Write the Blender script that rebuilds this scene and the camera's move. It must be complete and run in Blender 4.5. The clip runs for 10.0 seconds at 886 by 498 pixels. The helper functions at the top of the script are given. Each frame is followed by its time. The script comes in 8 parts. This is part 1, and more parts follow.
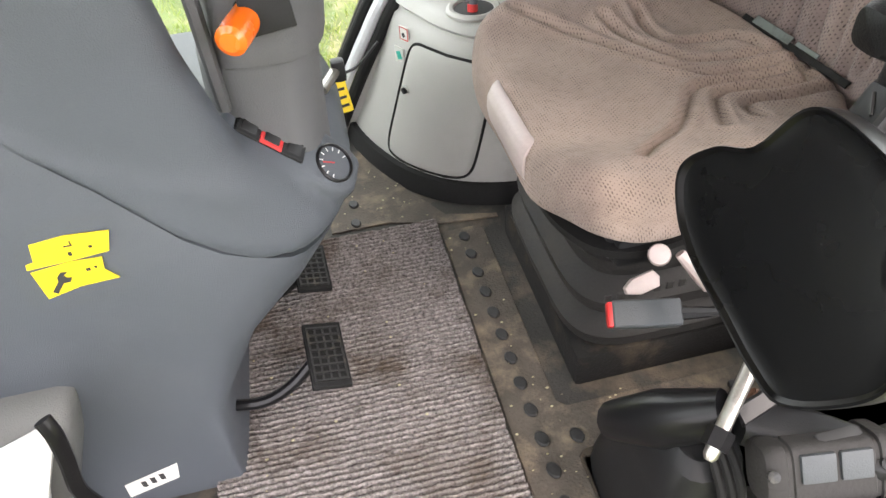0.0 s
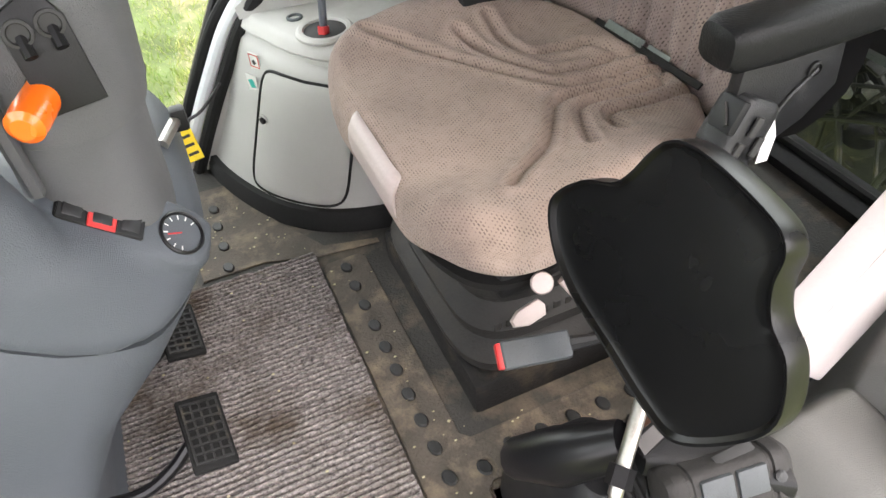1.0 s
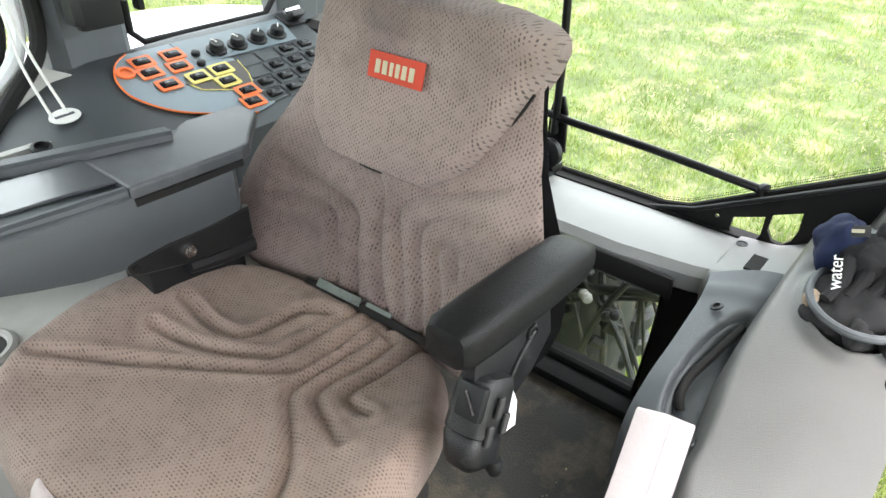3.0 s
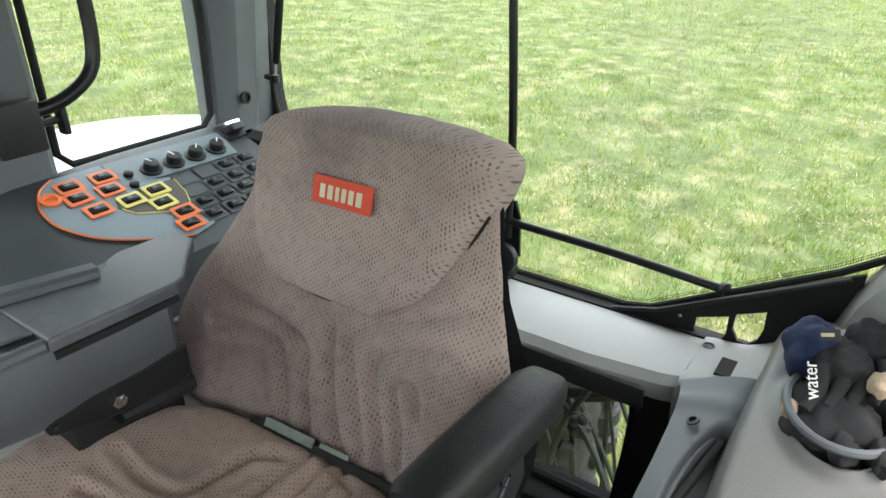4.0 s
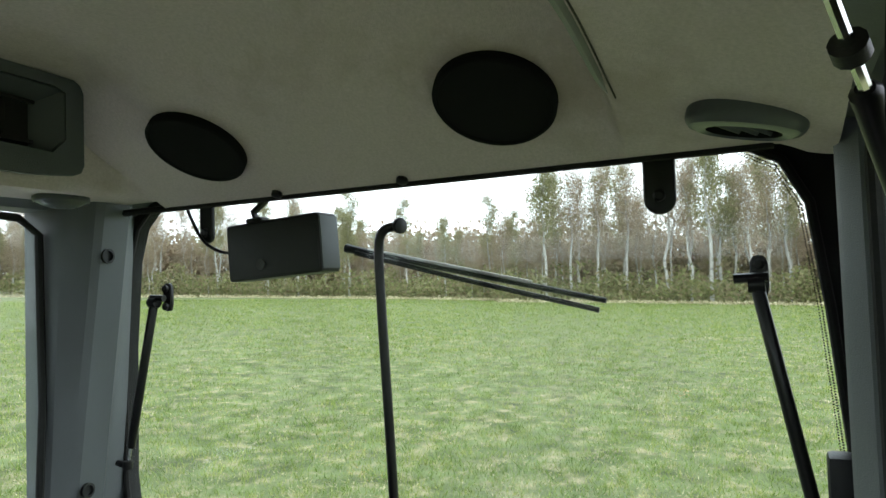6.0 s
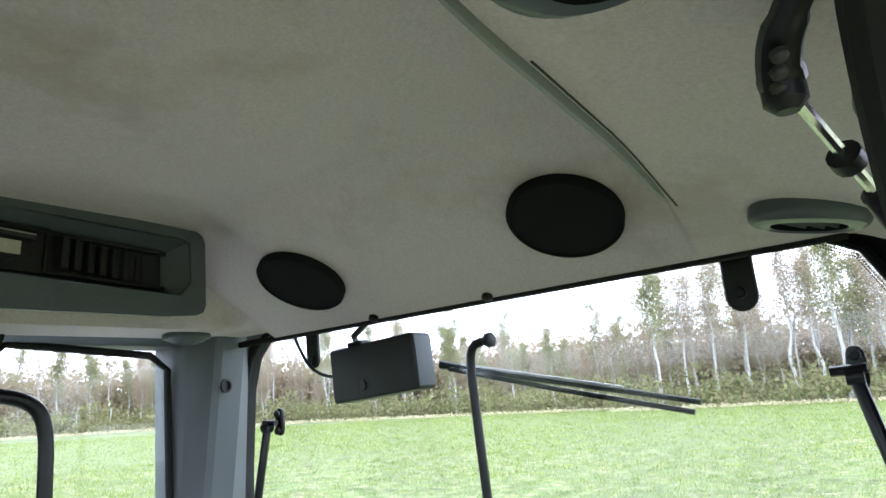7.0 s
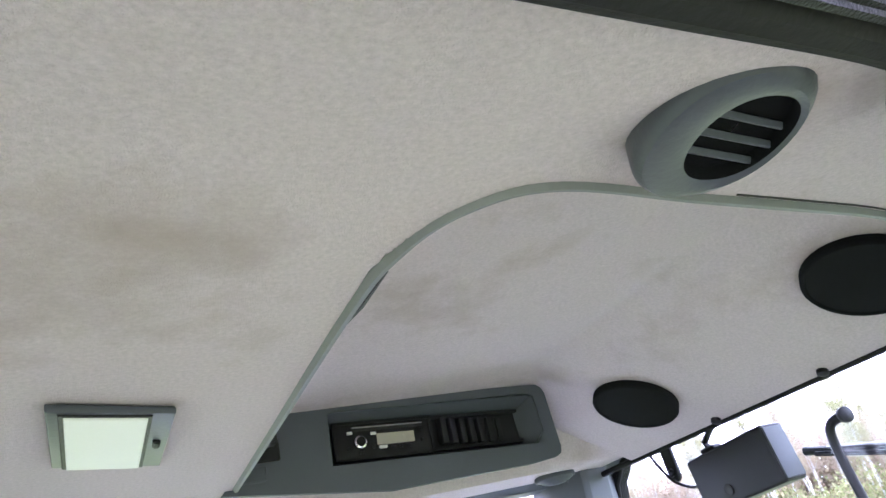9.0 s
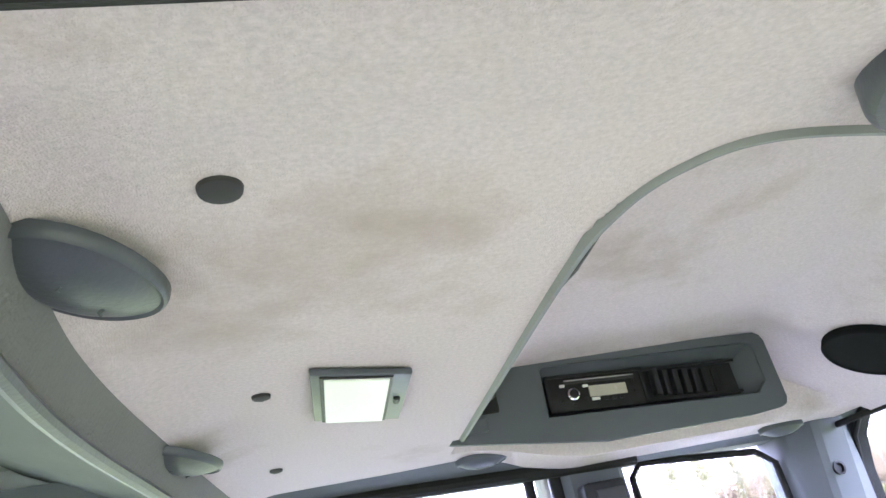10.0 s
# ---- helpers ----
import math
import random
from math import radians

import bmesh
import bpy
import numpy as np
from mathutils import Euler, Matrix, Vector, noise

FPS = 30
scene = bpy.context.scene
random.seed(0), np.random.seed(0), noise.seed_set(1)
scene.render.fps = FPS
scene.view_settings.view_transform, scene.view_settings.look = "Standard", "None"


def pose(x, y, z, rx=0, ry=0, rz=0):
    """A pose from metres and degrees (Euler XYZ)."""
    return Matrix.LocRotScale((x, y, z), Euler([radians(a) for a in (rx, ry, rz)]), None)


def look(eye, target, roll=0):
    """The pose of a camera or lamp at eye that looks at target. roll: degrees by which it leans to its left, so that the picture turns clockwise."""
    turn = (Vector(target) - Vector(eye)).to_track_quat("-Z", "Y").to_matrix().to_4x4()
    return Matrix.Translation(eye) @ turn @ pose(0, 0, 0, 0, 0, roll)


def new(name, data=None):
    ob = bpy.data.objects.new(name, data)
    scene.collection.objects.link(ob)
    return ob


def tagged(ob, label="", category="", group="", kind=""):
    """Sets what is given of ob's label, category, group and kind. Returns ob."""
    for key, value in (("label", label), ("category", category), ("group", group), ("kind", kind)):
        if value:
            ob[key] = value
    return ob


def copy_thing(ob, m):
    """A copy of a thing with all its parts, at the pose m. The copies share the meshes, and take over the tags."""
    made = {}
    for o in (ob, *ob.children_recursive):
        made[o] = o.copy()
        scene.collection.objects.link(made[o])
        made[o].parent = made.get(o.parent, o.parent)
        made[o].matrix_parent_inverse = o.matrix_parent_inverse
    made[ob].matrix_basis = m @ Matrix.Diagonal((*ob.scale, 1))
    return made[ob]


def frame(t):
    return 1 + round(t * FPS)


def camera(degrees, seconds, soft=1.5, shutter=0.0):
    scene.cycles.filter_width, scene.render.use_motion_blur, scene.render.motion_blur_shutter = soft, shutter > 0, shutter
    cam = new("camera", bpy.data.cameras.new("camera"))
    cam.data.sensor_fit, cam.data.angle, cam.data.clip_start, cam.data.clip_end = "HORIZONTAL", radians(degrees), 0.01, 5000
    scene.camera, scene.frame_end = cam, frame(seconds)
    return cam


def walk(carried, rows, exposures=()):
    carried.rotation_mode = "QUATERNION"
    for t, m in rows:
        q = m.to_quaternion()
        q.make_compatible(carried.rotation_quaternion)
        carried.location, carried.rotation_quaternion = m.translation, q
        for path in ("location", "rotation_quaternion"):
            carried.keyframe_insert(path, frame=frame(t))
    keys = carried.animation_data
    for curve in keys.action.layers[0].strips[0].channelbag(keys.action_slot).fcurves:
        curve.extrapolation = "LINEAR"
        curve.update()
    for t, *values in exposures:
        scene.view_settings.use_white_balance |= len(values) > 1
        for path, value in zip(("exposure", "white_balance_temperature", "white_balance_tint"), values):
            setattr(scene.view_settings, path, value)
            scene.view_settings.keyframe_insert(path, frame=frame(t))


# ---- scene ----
cam = camera(66.0, 10.0)
PATH = [
    (0, (0.159, 0.098, 1.078), (0.395, 1.544, -0.282), -5.3),
    (0.5, (0.19, 0.127, 1.086), (0.551, 1.535, -0.288), -5.6),
    (1, (0.219, 0.183, 1.093), (0.735, 1.517, -0.305), -4.3),
    (1.5, (0.258, 0.248, 1.109), (0.973, 1.49, -0.286), -2.8),
    (2, (0.298, 0.307, 1.136), (1.251, 1.414, -0.229), -0.2),
    (2.5, (0.332, 0.344, 1.176), (1.455, 1.41, -0.089), 0.2),
    (3, (0.347, 0.367, 1.208), (1.634, 1.442, 0.118), 0.3),
    (3.2, (0.36, 0.386, 1.208), (1.704, 1.456, 0.181), 0.4),
    (4.3, (0.452, 0.437, 1.256), (1.957, 1.459, 0.427), -1.1),
    (4.5, (0.474, 0.43, 1.267), (2.02, 1.445, 0.507), -1.5),
    (5, (0.506, 0.418, 1.288), (2.204, 1.376, 0.843), -2.1),
    (5.5, (0.535, 0.445, 1.253), (2.336, 1.301, 1.101), -0.8),
    (5.7, (0.546, 0.448, 1.252), (2.355, 1.305, 1.217), -1.2),
    (6.8, (0.513, 0.42, 1.256), (2.201, 1.433, 1.608), -3.0),
    (7, (0.496, 0.388, 1.248), (2.111, 1.486, 1.678), -5.3),
    (7.5, (0.456, 0.316, 1.225), (1.803, 1.656, 1.849), -12.2),
    (8, (0.44, 0.262, 1.22), (1.664, 1.658, 1.964), -15.4),
    (8.5, (0.419, 0.259, 1.224), (1.495, 1.716, 2.071), -15.5),
    (9, (0.402, 0.228, 1.233), (1.313, 1.768, 2.127), -15.8),
    (9.5, (0.39, 0.208, 1.239), (1.106, 1.85, 2.128), -14.0),
    (10, (0.371, 0.199, 1.236), (0.756, 1.946, 2.129), -12.3),
]
EXPOSURES = [(0, 2.42, 6900, 18), (1.5, 2.5, 6850, 17), (3, 2.45, 6600, 14), (4.3, 1.8, 6550, 10), (5, 1.35, 6500, 7), (5.7, 1.2, 6300, 8), (6.8, 1.85, 5800, 18), (7.5, 2.82, 5400, 31), (8.5, 3.25, 5300, 41), (9.3, 3.15, 5330, 43), (10, 3.65, 5350, 44)]
walk(cam, [(t, look(eye, target, roll)) for t, eye, target, roll in PATH], EXPOSURES)

import functools

# ---- light ----
world = bpy.data.worlds.new("overcast_sky")
scene.world = world
world.use_nodes = True
wn = world.node_tree
wn.nodes.clear()
sky = wn.nodes.new("ShaderNodeTexSky")
sky.sky_type, sky.sun_disc = "NISHITA", False
sky.sun_elevation, sky.sun_rotation = radians(60), radians(157)
sky.air_density, sky.dust_density, sky.ozone_density = 1.0, 4.0, 1.0
cloud = wn.nodes.new("ShaderNodeMixRGB")
cloud.inputs[0].default_value = 0.8
cloud.inputs[2].default_value = (9.0, 9.3, 9.6, 1)
back = wn.nodes.new("ShaderNodeBackground")
back.inputs[1].default_value = 0.15
wout = wn.nodes.new("ShaderNodeOutputWorld")
wn.links.new(sky.outputs[0], cloud.inputs[1])
wn.links.new(cloud.outputs[0], back.inputs[0])
wn.links.new(back.outputs[0], wout.inputs[0])
sun_data = bpy.data.lights.new("sun", "SUN")
sun_data.energy, sun_data.angle, sun_data.color = 0.6, radians(35), (1.0, 0.96, 0.9)
sun = new("sun", sun_data)
sun.matrix_world = look((3, -7, 13), (0, 0, 0))


# ---- materials ----
def mat(name, base, rough=0.6, metal=0.0, var=0.12, scale=6.0, fine=180.0, bump=0.05, stain=None, stain_at=0.62, stain_scale=2.5, spec=0.5, coat=0.0, stain_off=(0, 0, 0)):
    """A surface with variation at two scales, fine relief and, where given, stains of another colour."""
    m = bpy.data.materials.new(name)
    m.use_nodes = True
    nt = m.node_tree
    b = nt.nodes["Principled BSDF"]
    tc = nt.nodes.new("ShaderNodeTexCoord")
    big = nt.nodes.new("ShaderNodeTexNoise")
    big.inputs["Scale"].default_value, big.inputs["Detail"].default_value = scale, 6
    small = nt.nodes.new("ShaderNodeTexNoise")
    small.inputs["Scale"].default_value, small.inputs["Detail"].default_value = fine, 3
    for n in (big, small):
        nt.links.new(tc.outputs["Object"], n.inputs["Vector"])
    add = nt.nodes.new("ShaderNodeMath")
    add.operation = "MULTIPLY_ADD"
    nt.links.new(small.outputs[0], add.inputs[0])
    add.inputs[1].default_value = 0.45
    nt.links.new(big.outputs[0], add.inputs[2])
    ramp = nt.nodes.new("ShaderNodeValToRGB")
    ramp.color_ramp.elements[0].position, ramp.color_ramp.elements[1].position = 0.45, 1.0
    ramp.color_ramp.elements[0].color = (*[c * (1 - var) for c in base], 1)
    ramp.color_ramp.elements[1].color = (*[min(1, c * (1 + var)) for c in base], 1)
    nt.links.new(add.outputs[0], ramp.inputs[0])
    col = ramp.outputs[0]
    if stain:
        sn = nt.nodes.new("ShaderNodeTexNoise")
        sn.inputs["Scale"].default_value, sn.inputs["Detail"].default_value, sn.inputs["Roughness"].default_value = stain_scale, 8, 0.65
        mp = nt.nodes.new("ShaderNodeMapping")
        mp.inputs["Location"].default_value = stain_off
        nt.links.new(tc.outputs["Object"], mp.inputs["Vector"])
        nt.links.new(mp.outputs[0], sn.inputs["Vector"])
        sr = nt.nodes.new("ShaderNodeValToRGB")
        sr.color_ramp.elements[0].position, sr.color_ramp.elements[1].position = stain_at - 0.08, stain_at + 0.12
        nt.links.new(sn.outputs[0], sr.inputs[0])
        mx = nt.nodes.new("ShaderNodeMixRGB")
        nt.links.new(sr.outputs[0], mx.inputs[0])
        nt.links.new(col, mx.inputs[1])
        mx.inputs[2].default_value = (*stain, 1)
        col = mx.outputs[0]
    nt.links.new(col, b.inputs["Base Color"])
    rr = nt.nodes.new("ShaderNodeMapRange")
    rr.inputs["To Min"].default_value, rr.inputs["To Max"].default_value = max(0.02, rough - 0.1), min(1, rough + 0.1)
    nt.links.new(big.outputs[0], rr.inputs["Value"])
    nt.links.new(rr.outputs[0], b.inputs["Roughness"])
    b.inputs["Metallic"].default_value = metal
    b.inputs["Specular IOR Level"].default_value = spec
    b.inputs["Coat Weight"].default_value = coat
    if bump:
        bp = nt.nodes.new("ShaderNodeBump")
        bp.inputs["Strength"].default_value, bp.inputs["Distance"].default_value = min(1, bump * 4), 0.002
        nt.links.new(small.outputs[0], bp.inputs["Height"])
        nt.links.new(bp.outputs[0], b.inputs["Normal"])
    return m


def fabric(name, base, dash, pu=0.0105, pv=0.0075):
    """Woven seat cloth: short dark stitches in staggered rows, on uv metres."""
    m = mat(name, base, 0.95, var=0.2, scale=7, fine=900, bump=0.3, stain=[base[0] * 0.62, base[1] * 0.61, base[2] * 0.64], stain_at=0.56, stain_scale=4, spec=0.15)
    nt = m.node_tree
    b = nt.nodes["Principled BSDF"]
    old = b.inputs["Base Color"].links[0].from_socket
    uv = nt.nodes.new("ShaderNodeUVMap")
    sep = nt.nodes.new("ShaderNodeSeparateXYZ")
    nt.links.new(uv.outputs[0], sep.inputs[0])

    def op(kind, a, c=None, d=None):
        n = nt.nodes.new("ShaderNodeMath")
        n.operation = kind
        for i, v in enumerate((a, c, d)):
            if v is None:
                continue
            if isinstance(v, (int, float)):
                n.inputs[i].default_value = v
            else:
                nt.links.new(v, n.inputs[i])
        return n.outputs[0]
    row = op("DIVIDE", sep.outputs[1], pv)
    shift = op("MULTIPLY", op("MODULO", op("FLOOR", op("ADD", row, 1000.0)), 2.0), 0.5)
    fu = op("FRACT", op("ADD", op("ADD", op("DIVIDE", sep.outputs[0], pu), 1000.0), shift))
    fv = op("FRACT", op("ADD", row, 1000.0))
    du = op("ABSOLUTE", op("SUBTRACT", fu, 0.5))
    dv = op("ABSOLUTE", op("SUBTRACT", fv, 0.5))
    n3 = nt.nodes.new("ShaderNodeTexNoise")
    n3.inputs["Scale"].default_value = 60
    nt.links.new(uv.outputs[0], n3.inputs["Vector"])
    lim = op("MULTIPLY", op("SUBTRACT", n3.outputs[0], 0.28), 0.95)
    inside = op("MULTIPLY", op("LESS_THAN", du, op("MULTIPLY", lim, 0.9)), op("LESS_THAN", dv, 0.17))
    fac = op("MULTIPLY", inside, op("MULTIPLY", n3.outputs[0], 1.45))
    mx = nt.nodes.new("ShaderNodeMixRGB")
    nt.links.new(fac, mx.inputs[0])
    nt.links.new(old, mx.inputs[1])
    mx.inputs[2].default_value = (*dash, 1)
    nt.links.new(mx.outputs[0], b.inputs["Base Color"])
    b.inputs["Sheen Weight"].default_value = 0.15
    return m


def glass(name, tint=(0.93, 0.97, 0.95), haze=0.0):
    m = bpy.data.materials.new(name)
    m.use_nodes = True
    nt = m.node_tree
    nt.nodes.clear()
    out = nt.nodes.new("ShaderNodeOutputMaterial")
    tr = nt.nodes.new("ShaderNodeBsdfTransparent")
    tr.inputs[0].default_value = (*tint, 1)
    gl = nt.nodes.new("ShaderNodeBsdfGlossy")
    gl.inputs["Roughness"].default_value = 0.03
    fr = nt.nodes.new("ShaderNodeLayerWeight")
    fr.inputs[0].default_value = 0.5
    pw = nt.nodes.new("ShaderNodeMath")
    pw.operation = "POWER"
    pw.inputs[1].default_value = 4.0
    nt.links.new(fr.outputs["Facing"], pw.inputs[0])
    ma = nt.nodes.new("ShaderNodeMath")
    ma.operation = "MULTIPLY_ADD"
    ma.inputs[1].default_value, ma.inputs[2].default_value = 0.5, 0.02
    nt.links.new(pw.outputs[0], ma.inputs[0])
    mx = nt.nodes.new("ShaderNodeMixShader")
    nt.links.new(ma.outputs[0], mx.inputs[0])
    nt.links.new(tr.outputs[0], mx.inputs[1])
    nt.links.new(gl.outputs[0], mx.inputs[2])
    last = mx.outputs[0]
    if haze:
        tc = nt.nodes.new("ShaderNodeTexCoord")
        n = nt.nodes.new("ShaderNodeTexNoise")
        n.inputs["Scale"].default_value, n.inputs["Detail"].default_value = 3.0, 6
        nt.links.new(tc.outputs["Object"], n.inputs["Vector"])
        r = nt.nodes.new("ShaderNodeMapRange")
        r.inputs["From Min"].default_value, r.inputs["From Max"].default_value = 0.5, 0.8
        r.inputs["To Max"].default_value = haze
        nt.links.new(n.outputs[0], r.inputs["Value"])
        df = nt.nodes.new("ShaderNodeBsdfDiffuse")
        df.inputs[0].default_value = (0.7, 0.72, 0.7, 1)
        m2 = nt.nodes.new("ShaderNodeMixShader")
        nt.links.new(r.outputs[0], m2.inputs[0])
        nt.links.new(last, m2.inputs[1])
        nt.links.new(df.outputs[0], m2.inputs[2])
        last = m2.outputs[0]
    nt.links.new(last, out.inputs[0])
    return m


M = {
    "cabinet": mat("cabinet_plastic", (0.41, 0.405, 0.38), 0.5, var=0.08, stain=(0.26, 0.24, 0.21), stain_at=0.68, bump=0.1, fine=500),
    "fender": mat("moulded_grey_plastic", (0.128, 0.130, 0.124), 0.45, var=0.10, stain=(0.12, 0.119, 0.11), stain_at=0.66, bump=0.1, fine=500),
    "sill": mat("sill_plastic", (0.24, 0.248, 0.244), 0.45, var=0.08, stain=(0.19, 0.195, 0.185), stain_at=0.66, bump=0.1, fine=500),
    "pillar": mat("pillar_plastic", (0.086, 0.096, 0.103), 0.6, var=0.08, bump=0.1, fine=500),
    "dash": mat("dash_plastic", (0.078, 0.089, 0.102), 0.55, var=0.07, stain=(0.095, 0.105, 0.117), stain_at=0.64, bump=0.14, fine=600),
    "dash_top": mat("column_plastic", (0.105, 0.107, 0.11), 0.6, var=0.07, bump=0.14, fine=600),
    "console": mat("armrest_plastic", (0.062, 0.071, 0.078), 0.5, var=0.08, bump=0.1, fine=500),
    "console_top": mat("armrest_top_plastic", (0.05, 0.055, 0.062), 0.48, var=0.15, stain=(0.12, 0.125, 0.135), stain_at=0.6, bump=0.06, fine=500),
    "console_plate": mat("armrest_plate_plastic", (0.075, 0.082, 0.09), 0.2, var=0.12, bump=0.03, fine=500, spec=0.6),
    "roof_panel": mat("roof_panel_plastic", (0.075, 0.085, 0.098), 0.5, var=0.08, bump=0.12, fine=500),
    "panel": mat("switch_panel_plastic", (0.05, 0.057, 0.062), 0.5, var=0.06, bump=0.08, fine=500),
    "panel_blue": mat("panel_foil", (0.19, 0.24, 0.275), 0.45, var=0.05, bump=0.03),
    "panel_mid": mat("panel_foil_grey", (0.16, 0.20, 0.225), 0.45, var=0.05, bump=0.03),
    "panel_dark": mat("panel_foil_dark", (0.07, 0.06, 0.05), 0.5, var=0.05, bump=0.03),
    "black": mat("black_plastic", (0.012, 0.0125, 0.0135), 0.45, var=0.2, spec=0.3, bump=0.05, fine=500),
    "black_matt": mat("black_rubber", (0.012, 0.012, 0.012), 0.75, var=0.25, bump=0.1, spec=0.25, stain=(0.03, 0.027, 0.024), stain_at=0.66),
    "gloss": mat("black_paint", (0.008, 0.008, 0.009), 0.33, var=0.2, spec=0.28, bump=0.02, coat=0.08),
    "arm": mat("armrest_vinyl", (0.0075, 0.008, 0.0086), 0.42, var=0.15, spec=0.22, bump=0.12, fine=420),
    "arm_worn": mat("scuffed_black_plastic", (0.012, 0.0125, 0.0135), 0.4, var=0.3, scale=30, spec=0.4, bump=0.12, fine=420, stain=(0.06, 0.06, 0.062), stain_at=0.64, stain_scale=26),
    "belt_bar": mat("grey_green_paint", (0.16, 0.185, 0.17), 0.5, var=0.1, stain=(0.05, 0.05, 0.045), stain_at=0.64, stain_scale=20),
    "shield": mat("shield_plastic", (0.0035, 0.0036, 0.0038), 0.28, var=0.15, spec=0.28, bump=0.02, fine=700),
    "bellows": mat("bellows_rubber", (0.026, 0.025, 0.024), 0.65, spec=0.3, var=0.2, stain=(0.05, 0.042, 0.034), stain_at=0.62, bump=0.12),
    "plinth": mat("plinth_rubber", (0.014, 0.0135, 0.013), 0.8, spec=0.25, var=0.3, stain=(0.07, 0.055, 0.038), stain_at=0.62, stain_scale=9, bump=0.3),
    "floor": mat("dirty_floor_rubber", (0.040, 0.037, 0.033), 0.75, var=0.25, scale=9, stain=(0.15, 0.117, 0.082), stain_at=0.58, stain_scale=7, bump=0.25),
    "strip": mat("worn_floor_rubber", (0.085, 0.071, 0.057), 0.8, var=0.3, scale=14, stain=(0.25, 0.19, 0.13), stain_at=0.575, stain_scale=11, bump=0.3),
    "stud": mat("floor_stud", (0.02, 0.02, 0.02), 0.55, var=0.3, stain=(0.12, 0.1, 0.07), stain_at=0.66, stain_scale=20, bump=0.1),
    "carpet": mat("ribbed_carpet", (0.225, 0.202, 0.194), 1.0, var=0.8, scale=160, fine=420, stain=(0.075, 0.054, 0.036), stain_at=0.57, stain_scale=6, bump=0.9, spec=0.05),
    "carpet_dark": mat("carpet_groove", (0.05, 0.046, 0.043), 1.0, var=0.4, fine=420, bump=0.8, spec=0.05),
    "fabric": fabric("seat_cloth", (0.35, 0.265, 0.222), (0.095, 0.066, 0.055), 0.0078, 0.0052),
    "fabric_back": fabric("backrest_cloth", (0.31, 0.24, 0.216), (0.07, 0.054, 0.05), 0.0080, 0.0056),
    "pink": mat("worn_clip_plastic", (0.45, 0.38, 0.36), 0.5, var=0.1, stain=(0.34, 0.265, 0.24), stain_at=0.6),
    "felt": mat("headliner_felt", (0.63, 0.555, 0.56), 1.0, var=0.12, scale=210, fine=600, stain=(0.43, 0.36, 0.32), stain_at=0.625, stain_scale=2.6, bump=0.3, spec=0.1, stain_off=(-0.092, -0.13, 0)),
    "trim": mat("rubber_edging", (0.20, 0.21, 0.21), 0.5, var=0.1),
    "visor": mat("visor_cloth", (0.15, 0.15, 0.148), 0.9, var=0.1, bump=0.2),
    "mesh": mat("speaker_cloth", (0.009, 0.0095, 0.011), 0.9, spec=0.15, var=0.3, fine=1200, bump=0.5),
    "vent": mat("vent_plastic", (0.066, 0.074, 0.088), 0.36, var=0.1),
    "orange": mat("orange_knob", (0.95, 0.16, 0.01), 0.25, var=0.05, bump=0.0, coat=0.5),
    "orange_foil": mat("orange_foil", (0.80, 0.17, 0.04), 0.5, var=0.05, bump=0.0),
    "yellow_foil": mat("yellow_foil", (0.70, 0.60, 0.17), 0.5, var=0.05, bump=0.0),
    "yellow": mat("yellow_sticker", (0.85, 0.62, 0.02), 0.45, var=0.05, bump=0.0, stain=(0.6, 0.42, 0.03), stain_at=0.7),
    "red": mat("red_plastic", (0.55, 0.03, 0.03), 0.4, var=0.08, bump=0.0),
    "green": mat("green_print", (0.02, 0.42, 0.32), 0.5, var=0.05, bump=0.0),
    "white": mat("white_plastic", (0.74, 0.74, 0.72), 0.45, var=0.05, bump=0.02, stain=(0.6, 0.57, 0.53), stain_at=0.68),
    "box": mat("white_card_box", (0.45, 0.415, 0.41), 0.55, var=0.06, stain=(0.62, 0.56, 0.55), stain_at=0.66),
    "paint": mat("white_fender_paint", (0.72, 0.74, 0.75), 0.35, var=0.05, bump=0.0, coat=0.3),
    "steel": mat("worn_steel", (0.52, 0.50, 0.46), 0.35, 1.0, var=0.2, stain=(0.22, 0.17, 0.12), stain_at=0.64, stain_scale=18),
    "chrome": mat("chrome", (0.7, 0.7, 0.7), 0.12, 1.0, var=0.05, bump=0.0),
    "rust": mat("rusty_steel", (0.13, 0.06, 0.035), 0.8, 0.3, var=0.4, stain=(0.05, 0.04, 0.035), stain_scale=14, bump=0.4),
    "label_red": mat("embroidered_label", (0.62, 0.075, 0.04), 0.9, var=0.1, fine=900, bump=0.3),
    "label_pale": mat("embroidered_thread", (0.62, 0.58, 0.42), 0.9, var=0.1, fine=900, bump=0.3),
    "glove_dark": mat("glove_cloth", (0.014, 0.014, 0.015), 0.95, var=0.25, fine=700, bump=0.4),
    "glove_blue": mat("glove_blue_cloth", (0.010, 0.020, 0.065), 0.9, var=0.25, fine=700, bump=0.4),
    "glove_tan": mat("glove_leather", (0.32, 0.24, 0.17), 0.8, var=0.2, bump=0.3),
    "lamp_lens": mat("lamp_lens", (0.86, 0.87, 0.82), 0.35, var=0.03, bump=0.0),
    "lcd": mat("radio_display", (0.42, 0.39, 0.32), 0.25, var=0.05, bump=0.0),
    "dial": mat("gauge_face", (0.06, 0.055, 0.055), 0.4, var=0.1, bump=0.0),
    "paper": mat("paper_label", (0.66, 0.66, 0.62), 0.7, var=0.05, bump=0.0),
    "ink": mat("ink", (0.03, 0.03, 0.03), 0.7, var=0.05, bump=0.0),
